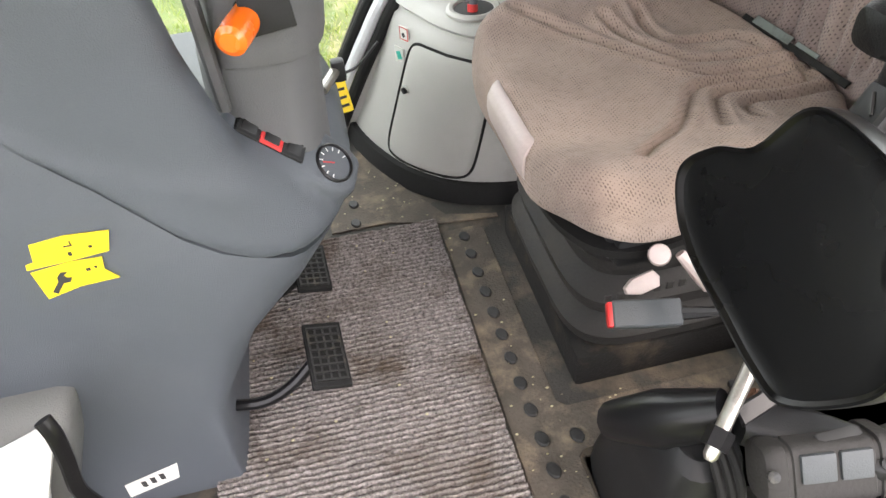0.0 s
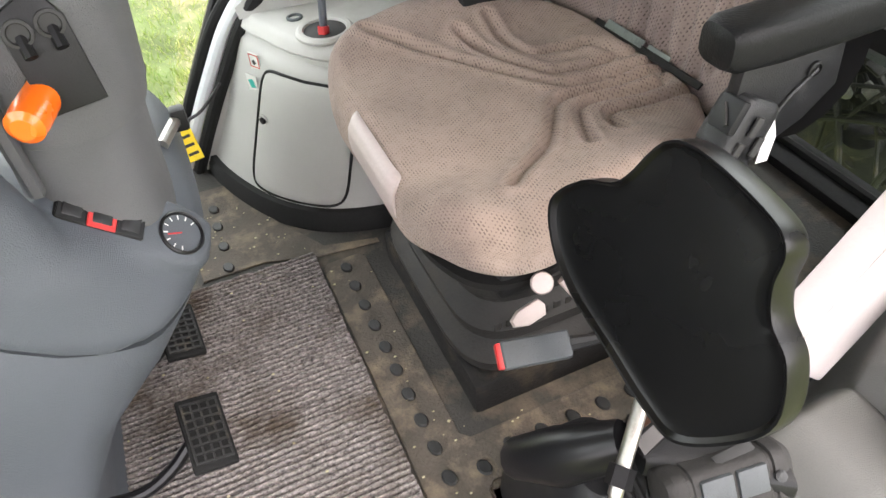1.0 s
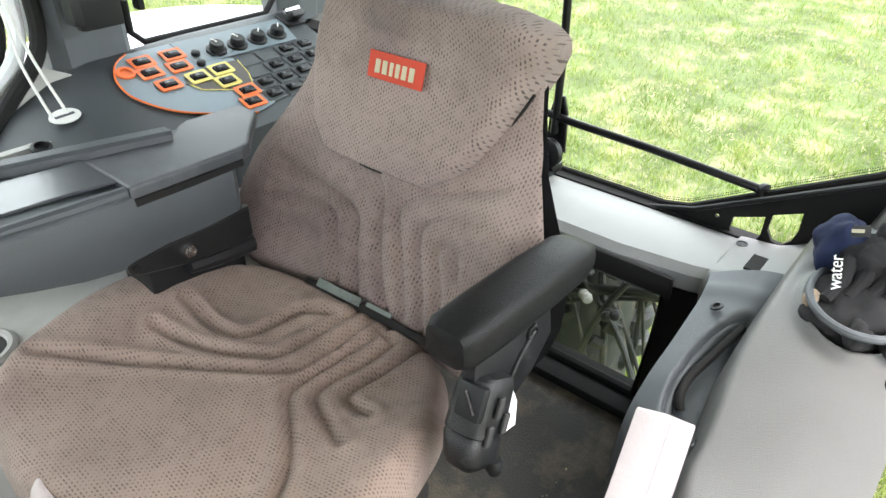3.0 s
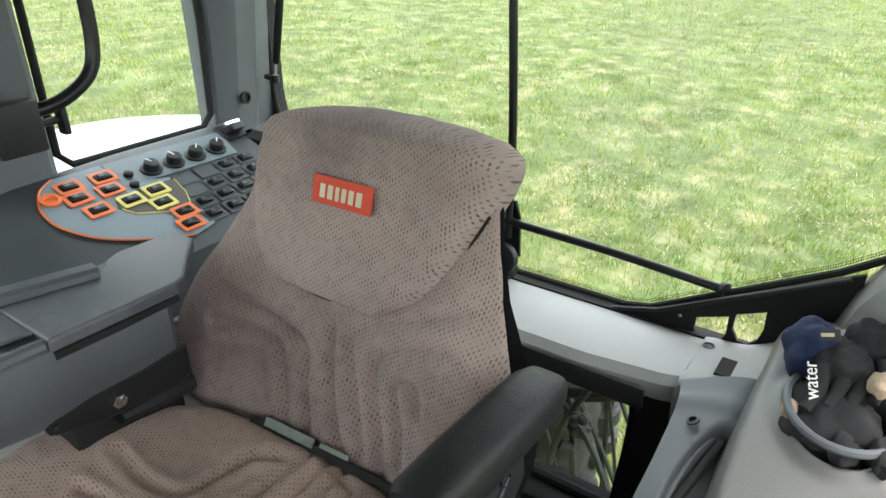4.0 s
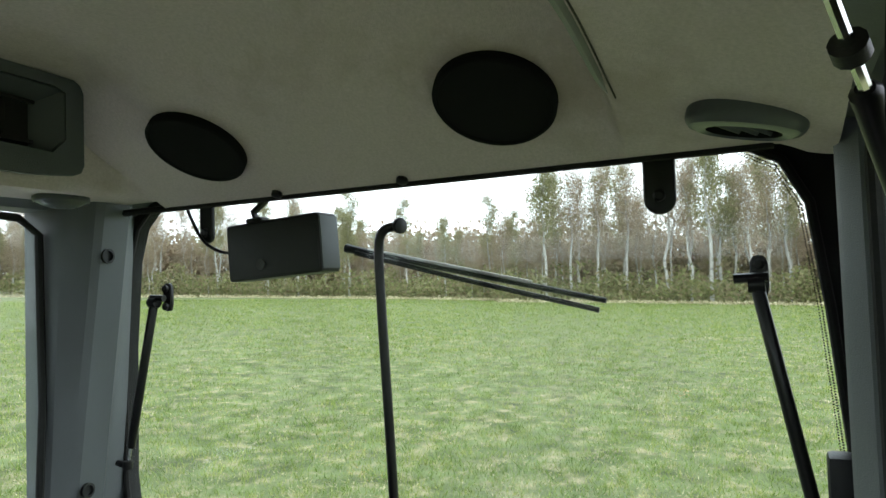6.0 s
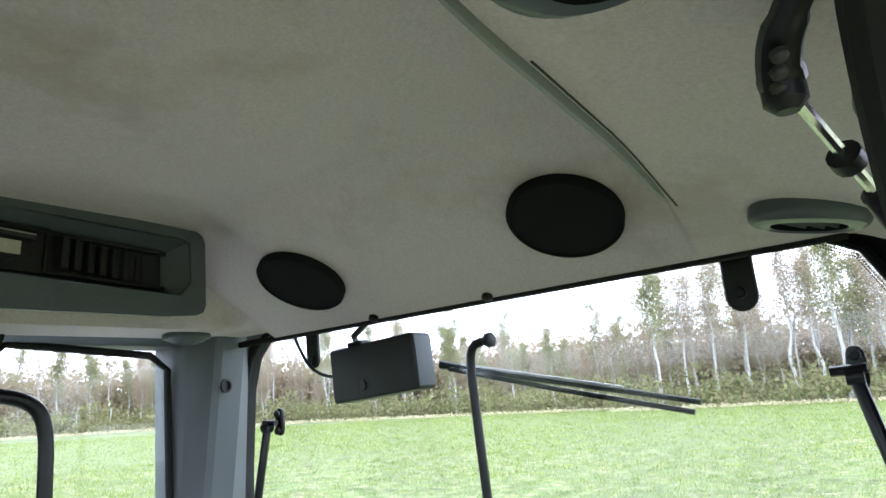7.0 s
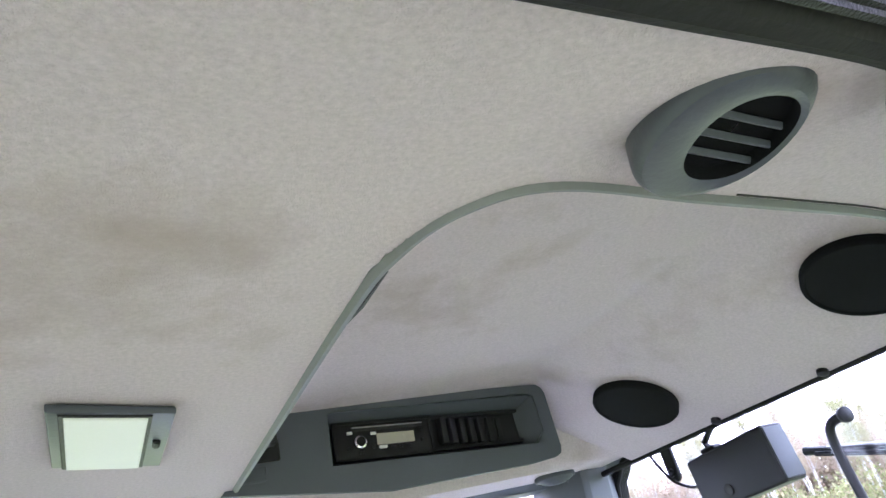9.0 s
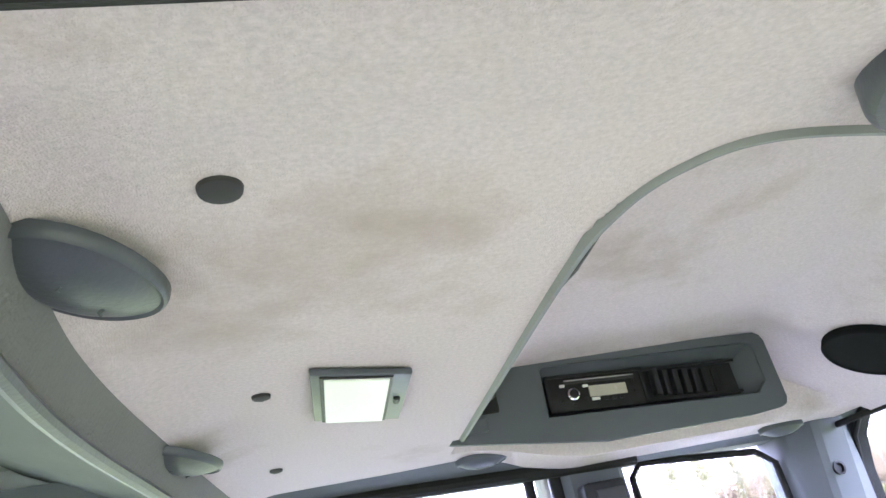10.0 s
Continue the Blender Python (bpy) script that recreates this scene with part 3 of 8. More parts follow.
def wood():
    rnd = random.Random(11)
    kinds = [tree("birch", 1, 16), tree("twiggy", 2, 15), tree("spruce", 3, 14), tree("birch", 4, 19), tree("twiggy", 5, 12), tree("twiggy", 6, 17), tree("spruce", 7, 11)]
    weights = [4, 6, 0.5, 3, 5, 4, 0.7]
    spots = []
    for row in range(4):
        for k in range(46):
            az = -20 + 100 * (k + rnd.random()) / 46
            if az < 22:
                d = 84 + 6 * rnd.random() + row * 6
            else:
                d = 90 + (min(az, 60) - 22) * 0.75 + row * 6 + 5 * rnd.random()
            spots.append((az, d))
    used = set()
    for az, d in spots:
        x, y = 0.5 + d * math.cos(radians(az)), 0.4 + d * math.sin(radians(az))
        i = rnd.choices(range(len(kinds)), weights)[0]
        if i in (2, 6) and 8 < az < 44:
            i = 1
        # the wood stands taller towards the rear on the left
        s = rnd.uniform(0.75, 1.05) * (1.18 if az < 20 else 0.78 if az < 33 else 0.95)
        m = Matrix.LocRotScale((x, y, ground_z(x, y) - 0.2), Euler((0, 0, rnd.uniform(0, 6.28))), None)
        if i not in used:
            used.add(i)
            kinds[i].matrix_basis = m
            continue
        c = copy_thing(kinds[i], m)
        c.scale = (s, s, s)
    rng = np.random.default_rng(8)
    cs = []
    for k in range(1500):
        az = rng.uniform(-20, 80)
        d = (82 if az < 22 else 88 + (min(az, 60) - 22) * 0.75) + rng.uniform(-1, 16)
        x, y = 0.5 + d * math.cos(radians(az)), 0.4 + d * math.sin(radians(az))
        cs.append((x, y, ground_z(x, y) + abs(rng.normal(0, 1.6))))
    tagged(new("undergrowth", quad_mesh("undergrowth", leaf_cloud(cs, 0.26, 46, rng, np.array([0.9, 0.9, 0.55])), M["bush"])),
           "brown and green bushes under the wood's edge", "undergrowth", kind="stuff")
    cs = []
    for k in range(3600):
        az = rng.uniform(-25, 85)
        d = (112 if az < 22 else 116 + (min(az, 60) - 22) * 0.75) + rng.uniform(0, 12)
        x, y = 0.5 + d * math.cos(radians(az)), 0.4 + d * math.sin(radians(az))
        cs.append((x, y, ground_z(x, y) + rng.uniform(0, 9)))
    tagged(new("far_woods", quad_mesh("far_woods", leaf_cloud(cs, 0.46, 40, rng, np.array([1.6, 1.6, 1.8])), M["leaf_brown"])),
           "far brown-green woods behind the birches", "woods", kind="stuff")
    n = 4000
    az = rng.uniform(-20, 80, n)
    d = np.where(az < 22, 79.5, 84.5 + (np.minimum(az, 60) - 22) * 0.75) + rng.normal(0, 0.7, n)
    x, y = 0.5 + d * np.cos(np.radians(az)), 0.4 + d * np.sin(np.radians(az))
    cs = np.stack([x, y, ground_z(x, y) + 0.12], 1)
    tagged(new("reed_edge", quad_mesh("reed_edge", leaf_cloud(cs, 0.16, 3, rng, np.array([0.3, 0.3, 0.12])), M["straw"])),
           "strip of pale dry reed along the meadow's edge", "dry reed", kind="stuff")


# ---- the cab's shell ----
def shell():
    # floor
    solo("floor", box(-0.6, 1.6, 0.3, 1.98, -0.05, 0.0), M["floor"], "worn black rubber cab floor with dirt", "floor", kind="structure")
    fl = bpy.data.objects["floor"]
    strip = [(0.355, 0.42), (0.455, 0.42), (0.455, 0.66), (0.47, 0.675), (0.95, 0.675), (0.95, 0.765), (0.47, 0.765), (0.455, 0.78), (0.455, 1.285), (0.44, 1.3), (0.37, 1.3), (0.355, 1.285)]
    part("tread_strip", prism(strip, 0.004, pose(0, 0, 0.0005), 0.0015, 1), M["strip"], fl, "dirt-worn raised rubber strip")
    strip2 = [(0.10, 1.37), (0.24, 1.37), (0.36, 1.33), (0.5, 1.315), (0.5, 1.33), (0.38, 1.36), (0.3, 1.5), (0.22, 1.7), (0.10, 1.7)]
    part("tread_strip", prism(strip2, 0.004, pose(0, 0, 0.0005), 0.0015, 1), M["strip"], fl)
    stud = None
    places = [(0.403, 1.266 - 0.0619 * i) for i in range(14)] + [(0.527 + 0.063 * i, 0.719) for i in range(6)] + [(0.165, 1.464), (0.162, 1.389), (0.165, 1.54), (0.168, 1.61), (0.465, 0.70)]
    for x, y in places:
        if stud is None:
            stud = part("stud", lathe([(0.0145, 0.0), (0.0145, 0.003), (0.012, 0.0055), (0.004, 0.006)], None, 14), M["stud"], fl)
            mesh = stud.data
        else:
            stud = new("stud", mesh)
            stud.parent = fl
        stud.location = (x, y, 0.0045)
        stud.rotation_euler = (0, 0, 0.3)
        stud.scale = (0.82, 1.1, 1)
    # right lower wall and rear lower wall
    solo("wall_right", box(0.42, 1.62, 1.96, 2.0, -0.05, 0.70), M["pillar"], "grey plastic lower cab side", "wall", kind="structure")
    # rear wall under the sill: dark frame round the low window
    yz = [(0.62, 0.0), (1.64, 0.0), (1.64, 0.40), (0.62, 0.40)]
    hole = [(0.775, 0.03), (1.45, 0.03), (1.45, 0.355), (0.755, 0.355)]
    fm = frame_m((1.56, 0, 0), (0, 1, 0), (1, 0, 0))
    w = solo("wall_rear", plate(yz, [hole], 0.03, fm), M["black_matt"], "black rear cab wall below the sill", "wall", kind="structure")
    solo("wall_rear_corner", box(1.56, 1.62, 1.64, 2.0, 0.0, 0.70), M["black_matt"], "dark rear corner of the cab", "wall", kind="structure")
    solo("wall_rear_side", box(1.56, 1.62, 0.28, 0.62, 0.0, 0.46), M["black_matt"], "dark rear corner of the cab", "wall", kind="structure")
    win = thing("window_low", "small low rear window in a black rubber frame", "window")
    tagged(win, kind="structure")
    loop = [(1.55, y, z) for y, z in hole]
    part("window_frame", tube(loop, 0.014, 8, closed=True, up=(1, 0, 0)), M["black_matt"], win)
    g = part("pane", box(1.572, 1.577, 0.76, 1.45, 0.03, 0.355), M["lens_glass"], win)
    g.visible_shadow = False
    solo("rear_ledge", box(1.48, 1.56, 0.66, 1.62, -0.001, 0.026, 0.008), M["black_matt"], "black rubber ledge under the low rear window", "ledge", kind="structure")

    # the rear window
    rear = [(0.56, 1.485), (0.504, 1.455), (0.44, 1.42), (0.405, 1.35), (0.385, 1.186), (0.352, 0.80), (0.357, 0.75), (0.40, 0.69), (0.47, 0.64), (0.80, 0.455), (0.86, 0.442),
            (1.40, 0.442), (1.46, 0.455), (1.80, 0.62), (1.885, 0.67), (1.937, 0.725), (1.945, 0.78), (1.940, 1.10), (1.920, 1.32), (1.892, 1.405), (1.835, 1.457), (1.74, 1.492)]
    rw = thing("window_rear", "large rear window with a dotted black rim", "window")
    tagged(rw, kind="structure")
    fmr = frame_m((1.735, 0, 0), (0, 1, 0), (1, 0, 0))
    g = part("pane", prism(rear, 0.005, fmr), M["glass"], rw, "slightly dusty clear glass")
    g.visible_shadow = False
    part("window_seal", tube([(1.733, y, z) for y, z in rear], 0.008, 8, closed=True, up=(1, 0, 0)), M["black_matt"], rw, "black rubber seal")
    for poly in ([(1.99, 0.62), (1.82, 0.63), (1.89, 0.67), (1.937, 0.725), (1.945, 0.78), (1.940, 1.10), (1.920, 1.32), (1.892, 1.405), (1.835, 1.457), (1.74, 1.492), (1.74, 1.53), (1.99, 1.53)],
                 [(0.27, 0.69), (0.395, 0.69), (0.352, 0.75), (0.346, 0.80), (0.379, 1.186), (0.399, 1.352), (0.435, 1.425), (0.50, 1.462), (0.56, 1.492), (0.56, 1.53), (0.27, 1.53)]):
        solo("rear_frame", prism(poly, 0.03, frame_m((1.741, 0, 0), (0, 1, 0), (1, 0, 0))), M["black_matt"], "black frame post beside the rear window", "window frame", kind="structure")
    # printed dots inside the rim
    cy, cz = 1.13, 0.95
    dots = bmesh.new()
    closed = rear + rear[:1]
    for a, b in zip(closed, closed[1:]):
        ln = math.hypot(b[0] - a[0], b[1] - a[1])
        if min(a[1], b[1]) > 1.43 or (a[0] > 1.2 and b[0] > 1.2):
            continue
        for k in range(int(ln / 0.0042)):
            f = (k + 0.5) / (ln / 0.0042)
            y, z = a[0] + (b[0] - a[0]) * f, a[1] + (b[1] - a[1]) * f
            nx, nz = -(b[1] - a[1]) / ln, (b[0] - a[0]) / ln
            if (cy - y) * nx + (cz - z) * nz < 0:
                nx, nz = -nx, -nz
            for row in range(2):
                d = 0.012 + row * 0.0045
                off = 0.0021 * (row % 2)
                py, pz = y + nx * d + (b[0] - a[0]) / ln * off, z + nz * d + (b[1] - a[1]) / ln * off
                s = 0.0018 - row * 0.00025
                dots.faces.new([dots.verts.new((1.7335, py + s * c, pz + s * e)) for c, e in ((1, 0), (0, 1), (-1, 0), (0, -1))])
    tagged(part("dot_rim", dots, M["black_matt"], rw, "rows of black printed dots"), kind="stuff")

    # rear sill
    bm = loft([[(1.70, y, 0.435), (1.70, y, 0.30), (1.58, y, 0.30), (1.565, y, 0.385), (1.50 + c, y, 0.385), (1.487 + c, y, 0.395), (1.487 + c, y, 0.43), (1.502 + c, y, 0.447), (1.56, y, 0.455), (1.65, y, 0.45)]
               for y, c in ((0.668, 0.03), (0.70, 0.02), (0.85, 0.0), (1.0, 0.0), (1.2, 0.0), (1.45, 0.0), (1.6, 0.03))])
    solo("rear_sill", bm, M["sill"], "pale grey plastic sill below the rear window", "sill", kind="structure")
    # dark strip paints in the shade on the sill's front face
    solo("sill_shade_strip", box(1.478, 1.4865, 0.72, 1.60, 0.378, 0.426, 0.004), M["black_matt"], "dark strip for the shade on the sill's front face", "sill", kind="structure")
    solo("wall_outer", box(1.70, 1.735, 0.45, 1.81, 0.30, 0.44), M["black_matt"], "dark outer rear wall below the glass", "wall", kind="structure")

    # corner pillars, leaning outwards towards the foot
    def pillar(name, f, label, lean=True):
        rings = []
        for z in (0.70, 0.73, 0.85, 1.0, 1.15, 1.3, 1.47):
            o = (1.33 - z) * 0.16 if lean else 0.062
            plan = [(1.507, 1.985), (1.507, 1.90 + 0.25 * o), (1.515, 1.872 + 0.5 * o), (1.555, 1.822 + o), (1.575, 1.818 + o), (1.655, 1.838 + o), (1.668, 1.85 + o), (1.73, 1.905 + 0.5 * o), (1.73, 1.985)]
            rings.append([(x, f(y), z) for x, y in plan])
        solo(name, loft(rings), M["pillar"], label, "pillar", kind="structure", sharp=25)
        for z, y in ((1.33, 1.822), (0.797, 1.9)) if lean else ():
            c = (1.592, f(y - 0.005), z)
            solo("pillar_hole", lathe([(0.017, -0.004), (0.017, 0.003), (0.012, 0.0035), (0.011, -0.003)], frame_m(c, (0, 0, 1), (0.1, f(0) - f(1), 0)), 16), M["black"], "black screw recess in the pillar", "screw cap", "pillar screw caps")
    pillar("pillar_right", lambda y: y, "grey plastic rear corner pillar")
    pillar("pillar_left", flip, "grey plastic rear corner pillar in shade", False)
    # pillar feet
    solo("pillar_foot", loft([[(1.46, 1.985, z), (1.46, 1.80 + k, z), (1.56, 1.79 + k, z), (1.735, 1.86 + k, z), (1.735, 1.985, z)] for z, k in ((0.45, -0.06), (0.62, -0.01), (0.69, 0.05), (0.70, 0.1))]), M["fender"], "grey foot moulding of the corner pillar", "pillar foot", kind="structure")
    solo("pillar_foot", loft([[(1.60, 0.28, z), (1.61, 0.36 + k, z), (1.65, 0.40 + k, z), (1.735, 0.41 + k, z), (1.735, 0.28, z)] for z, k in ((0.55, 0.05), (0.62, 0.03), (0.69, -0.01), (0.71, -0.03))]), M["fender"], "grey foot moulding of the corner pillar in shade", "pillar foot", kind="structure")

    # middle pillars and side windows
    for name, f, lab in (("side_post_right", lambda y: y, "dark grey middle pillar beside the door"),):
        bm = loft([[(0.90, f(1.985), z), (0.90, f(1.90), z), (0.925, f(1.865), z), (1.05, f(1.865), z), (1.075, f(1.90), z), (1.075, f(1.985), z)] for z in (0.66, 0.9, 1.47)])
        solo(name, bm, M["pillar"], lab, "pillar", kind="structure", sharp=25)
    for name, f in (("window_side_right", lambda y: y), ("window_side_left", flip)):
        sw = thing(name, "tall side window with a black rubber seal", "window")
        tagged(sw, kind="structure")
        lp = [(1.10, 1.41), (1.13, 1.44), (1.45, 1.415), (1.495, 1.38), (1.50, 1.0), (1.49, 0.775), (1.46, 0.745), (1.12, 0.745), (1.09, 0.775)]
        part("window_seal", tube([(x, f(1.915), z) for x, z in lp], 0.009, 8, closed=True, up=(0, 1, 0)), M["black_matt"], sw)
        g = part("pane", prism(lp, 0.005, frame_m((0, f(1.92), 0), (1, 0, 0), (0, -1, 0))if f(0) == 0 else frame_m((0, f(1.92), 0), (1, 0, 0), (0, -1, 0))), M["glass"], sw)
        g.visible_shadow = False
    # roof rails and the roof above
    for name, f in (("roof_rail_right", lambda y: y), ("roof_rail_left", flip)):
        bm = loft([[(x, f(1.985), z), (x, f(1.90), z), (x, f(1.86), z + 0.02), (x, f(1.80), z + 0.045), (x, f(1.80), z + 0.14), (x, f(1.985), z + 0.14)] for x, z in ((-0.6, 1.47), (0.5, 1.465), (1.0, 1.445), (1.73, 1.43))])
        solo(name, bm, M["pillar"], "grey roof rail above the side windows", "roof rail", kind="structure", sharp=25)
    solo("roof_rail_rear", box(1.66, 1.76, 0.36, 1.90, 1.50, 1.66, 0.01), M["black_matt"], "black rear roof rail", "roof rail", kind="structure")
    solo("roof", box(-0.75, 1.85, 0.20, 2.06, 1.70, 1.76, 0.02), M["paint"], "white cab roof", "roof", kind="structure")
    for name, x0, x1, y0, y1 in (("roof_side_right", -0.75, 1.8, 2.0, 2.05), ("roof_side_left", -0.75, 1.8, 0.21, 0.26), ("roof_side_rear", 1.76, 1.8, 0.26, 2.0), ("roof_side_front", -0.75, -0.71, 0.26, 2.0)):
        solo(name, box(x0, x1, y0, y1, 1.52, 1.70), M["paint"], "white roof edge", "roof", kind="structure")
    # front: windscreen posts, low wall and glass
    for y in (0.36, 1.92):
        solo("front_post", box(-0.66, -0.58, y - 0.04, y + 0.04, -0.05, 1.5, 0.015), M["black"], "black front corner post", "pillar", kind="structure")
    solo("wall_front", box(-0.68, -0.64, 0.36, 1.92, -0.05, 0.60), M["pillar"], "grey front bulkhead", "wall", kind="structure")
    ws = solo("window_front", box(-0.665, -0.66, 0.40, 1.88, 0.60, 1.68), M["glass"], "clear windscreen", "window", kind="structure")
    ws.visible_shadow = False
    solo("door_sill", box(-0.6, 1.56, 0.265, 0.30, -0.05, 0.03, 0.01), M["black_matt"], "black rubber sill of the open door", "sill", kind="structure")


# ---- headliner ----
def liner_z(x, y):
    low = 1.505 - 0.05 * sstep(0.60, 0.34, y) - 0.05 * sstep(1.15, 1.58, x) * sstep(0.75, 0.55, y)
    low += (1.432 - low) * sstep(1.42, 1.62, x) * sstep(0.78, 0.70, y) * sstep(0.40, 0.46, y)
    low -= 0.055 * sstep(0.65, 0.95, x) * sstep(1.45, 1.56, y)
    low -= 0.02 * sstep(0.24, 0.13, x)
    roof = 1.635 - 0.012 * sstep(1.0, 0.6, y)
    roof = min(roof, 1.435 + 0.56 * (1.625 - x) + 0.034 * sstep(1.42, 1.54, y) * sstep(1.24, 1.31, x) * sstep(1.45, 1.38, x))
    # recess with a rounded front corner
    r = 0.16
    qx, qy = (0.622 + r) - x, (0.592 + 0.065 * max(0.0, x - 0.716) + r) - y
    d = -(math.hypot(max(qx, 0), max(qy, 0)) - r) if (qx > 0 or qy > 0) else r
    d = min(d, 1.70 - y)
    k = sstep(0.0, 0.022, d)
    return low + ((max(roof, low) if x < 1.4 else roof) - low) * k


def headliner():
    us = sorted(set([round(v, 4) for v in span(0.13, 1.64, 100)] + [round(v, 4) for v in span(0.60, 0.80, 40)]))
    vs = sorted(set([round(v, 4) for v in span(0.375, 1.86, 90)] + [round(v, 4) for v in span(0.58, 0.76, 36)]))
    bm = sheet(lambda u, v: (u, v, liner_z(u, v)), us, vs)
    solo("ceiling", bm, M["felt"], "grey felt headliner with brown stains and a recess", "ceiling", kind="structure", sharp=60)
    edge = smooth_line([(0.622, 1.555), (0.622, 1.2), (0.622, 0.80), (0.635, 0.69), (0.67, 0.625), (0.74, 0.592), (0.9, 0.604), (1.1, 0.617), (1.3, 0.630), (1.44, 0.639)], 6)
    bm = tube([(p[0] + 0.004, p[1] + 0.002, liner_z(p[0] - 0.005, p[1] - 0.008) + 0.012 - 0.006 * sstep(15, 21, k) * sstep(40, 31, k)) for k, p in enumerate(edge)], [0.0082 - 0.003 * sstep(15, 21, k) * sstep(40, 31, k) - 0.005 * sstep(len(edge) - 6, len(edge) - 1, k) for k in range(len(edge))], 10, flat=2.4)
    solo("headliner_edging", bm, M["trim"], "grey-green rubber edging round the roof recess", "edging", kind="structure")
    solo("edging_gap", tube([(p[0] - 0.006, p[1] - 0.008, liner_z(p[0] - 0.012, p[1] - 0.016) - 0.0005) for p in edge[38:]], 0.0013, 6), M["ink"], "dark gap beside the rubber edging", "gap")
    solo("edging_joint", tube([(0.628, 0.86, 1.504), (0.63, 0.80, 1.506), (0.64, 0.74, 1.509)], [0.002, 0.008, 0.003], 8), M["black"], "dark gap in the loose rubber edging", "gap")
    rim = smooth_line([(0.02, 0.362, 1.443), (0.3, 0.362, 1.443), (0.62, 0.364, 1.445), (0.82, 0.370, 1.450), (0.90, 0.376, 1.43), (0.955, 0.378, 1.368), (1.0, 0.375, 1.29), (1.035, 0.368, 1.18), (1.05, 0.35, 1.0), (1.05, 0.33, 0.70)], 7)
    solo("roof_edge_seal", tube(rim, 0.017, 10), M["black_matt"], "black rubber seal round the open door's aperture", "seal", kind="structure")
    solo("door_aperture_rim", tube([(p.x + 0.02, p.y - 0.03, p.z + 0.012) for p in rim], 0.022, 10), M["black"], "black ribbed frame of the open door's aperture", "door frame", kind="structure")
    for k in (0.35, 0.65):
        solo("aperture_groove", tube([(p.x - 0.004 + 0.02 * k, p.y - 0.012 - 0.016 * k, p.z - 0.016 + 0.01 * k) for p in rim], 0.0045, 6), M["arm"], "thin ribs along the black aperture seal", "seal rib", kind="structure")
    solo("roof_edge_seal_right", tube(smooth_line([(0.02, 1.87, 1.475), (0.5, 1.875, 1.47), (0.9, 1.87, 1.455), (1.1, 1.865, 1.45)], 6), 0.018, 10), M["black_matt"], "black rubber seal along the right door", "seal", kind="structure")
    solo("rear_liner_seal", tube([(1.638, y, 1.431) for y in span(0.45, 1.82, 9)], 0.008, 8), M["black_matt"], "black edging of the headliner at the rear window", "seal", kind="structure")
    for y in (1.06, 1.35):
        solo("liner_stud", lathe([(0.011, 0), (0.011, 0.008), (0.006, 0.011)], frame_m((1.622, y, 1.437), (0, 1, 0), (-0.4, 0, -0.9)), 12), M["black"], "black plastic stud in the headliner", "stud", "headliner studs")
    for x, y, r in ((0.318, 0.597, 0.0135), (0.291, 1.075, 0.0105), (0.265, 1.55, 0.0105)):
        solo("ceiling_plug", lathe([(r * 1.2, 0.003), (r * 1.1, -0.003), (r * 0.6, -0.005), (r * 0.05, -0.005)], pose(x, y, liner_z(x, y) - 0.001), 18), M["ink"], "black round plug in the headliner", "plug", "headliner plugs")


def speaker(y):
    n = (-0.49, 0, -0.872)
    m = frame_m((1.476, y, 1.517), (0, 1, 0), n)
    s = thing("loudspeaker", "round black cloth-covered roof loudspeaker", "loudspeaker", (1.476, y, 1.517), "roof loudspeakers")
    part("rim", lathe([(0.093, 0.0), (0.093, 0.014), (0.090, 0.018), (0.086, 0.018), (0.084, 0.015)], m, 40), M["mesh"], s)
    part("grille", lathe([(0.0845, 0.0145), (0.06, 0.0165), (0.03, 0.018), (0.002, 0.0185)], m, 40), M["mesh"], s, "black speaker cloth")
    return s


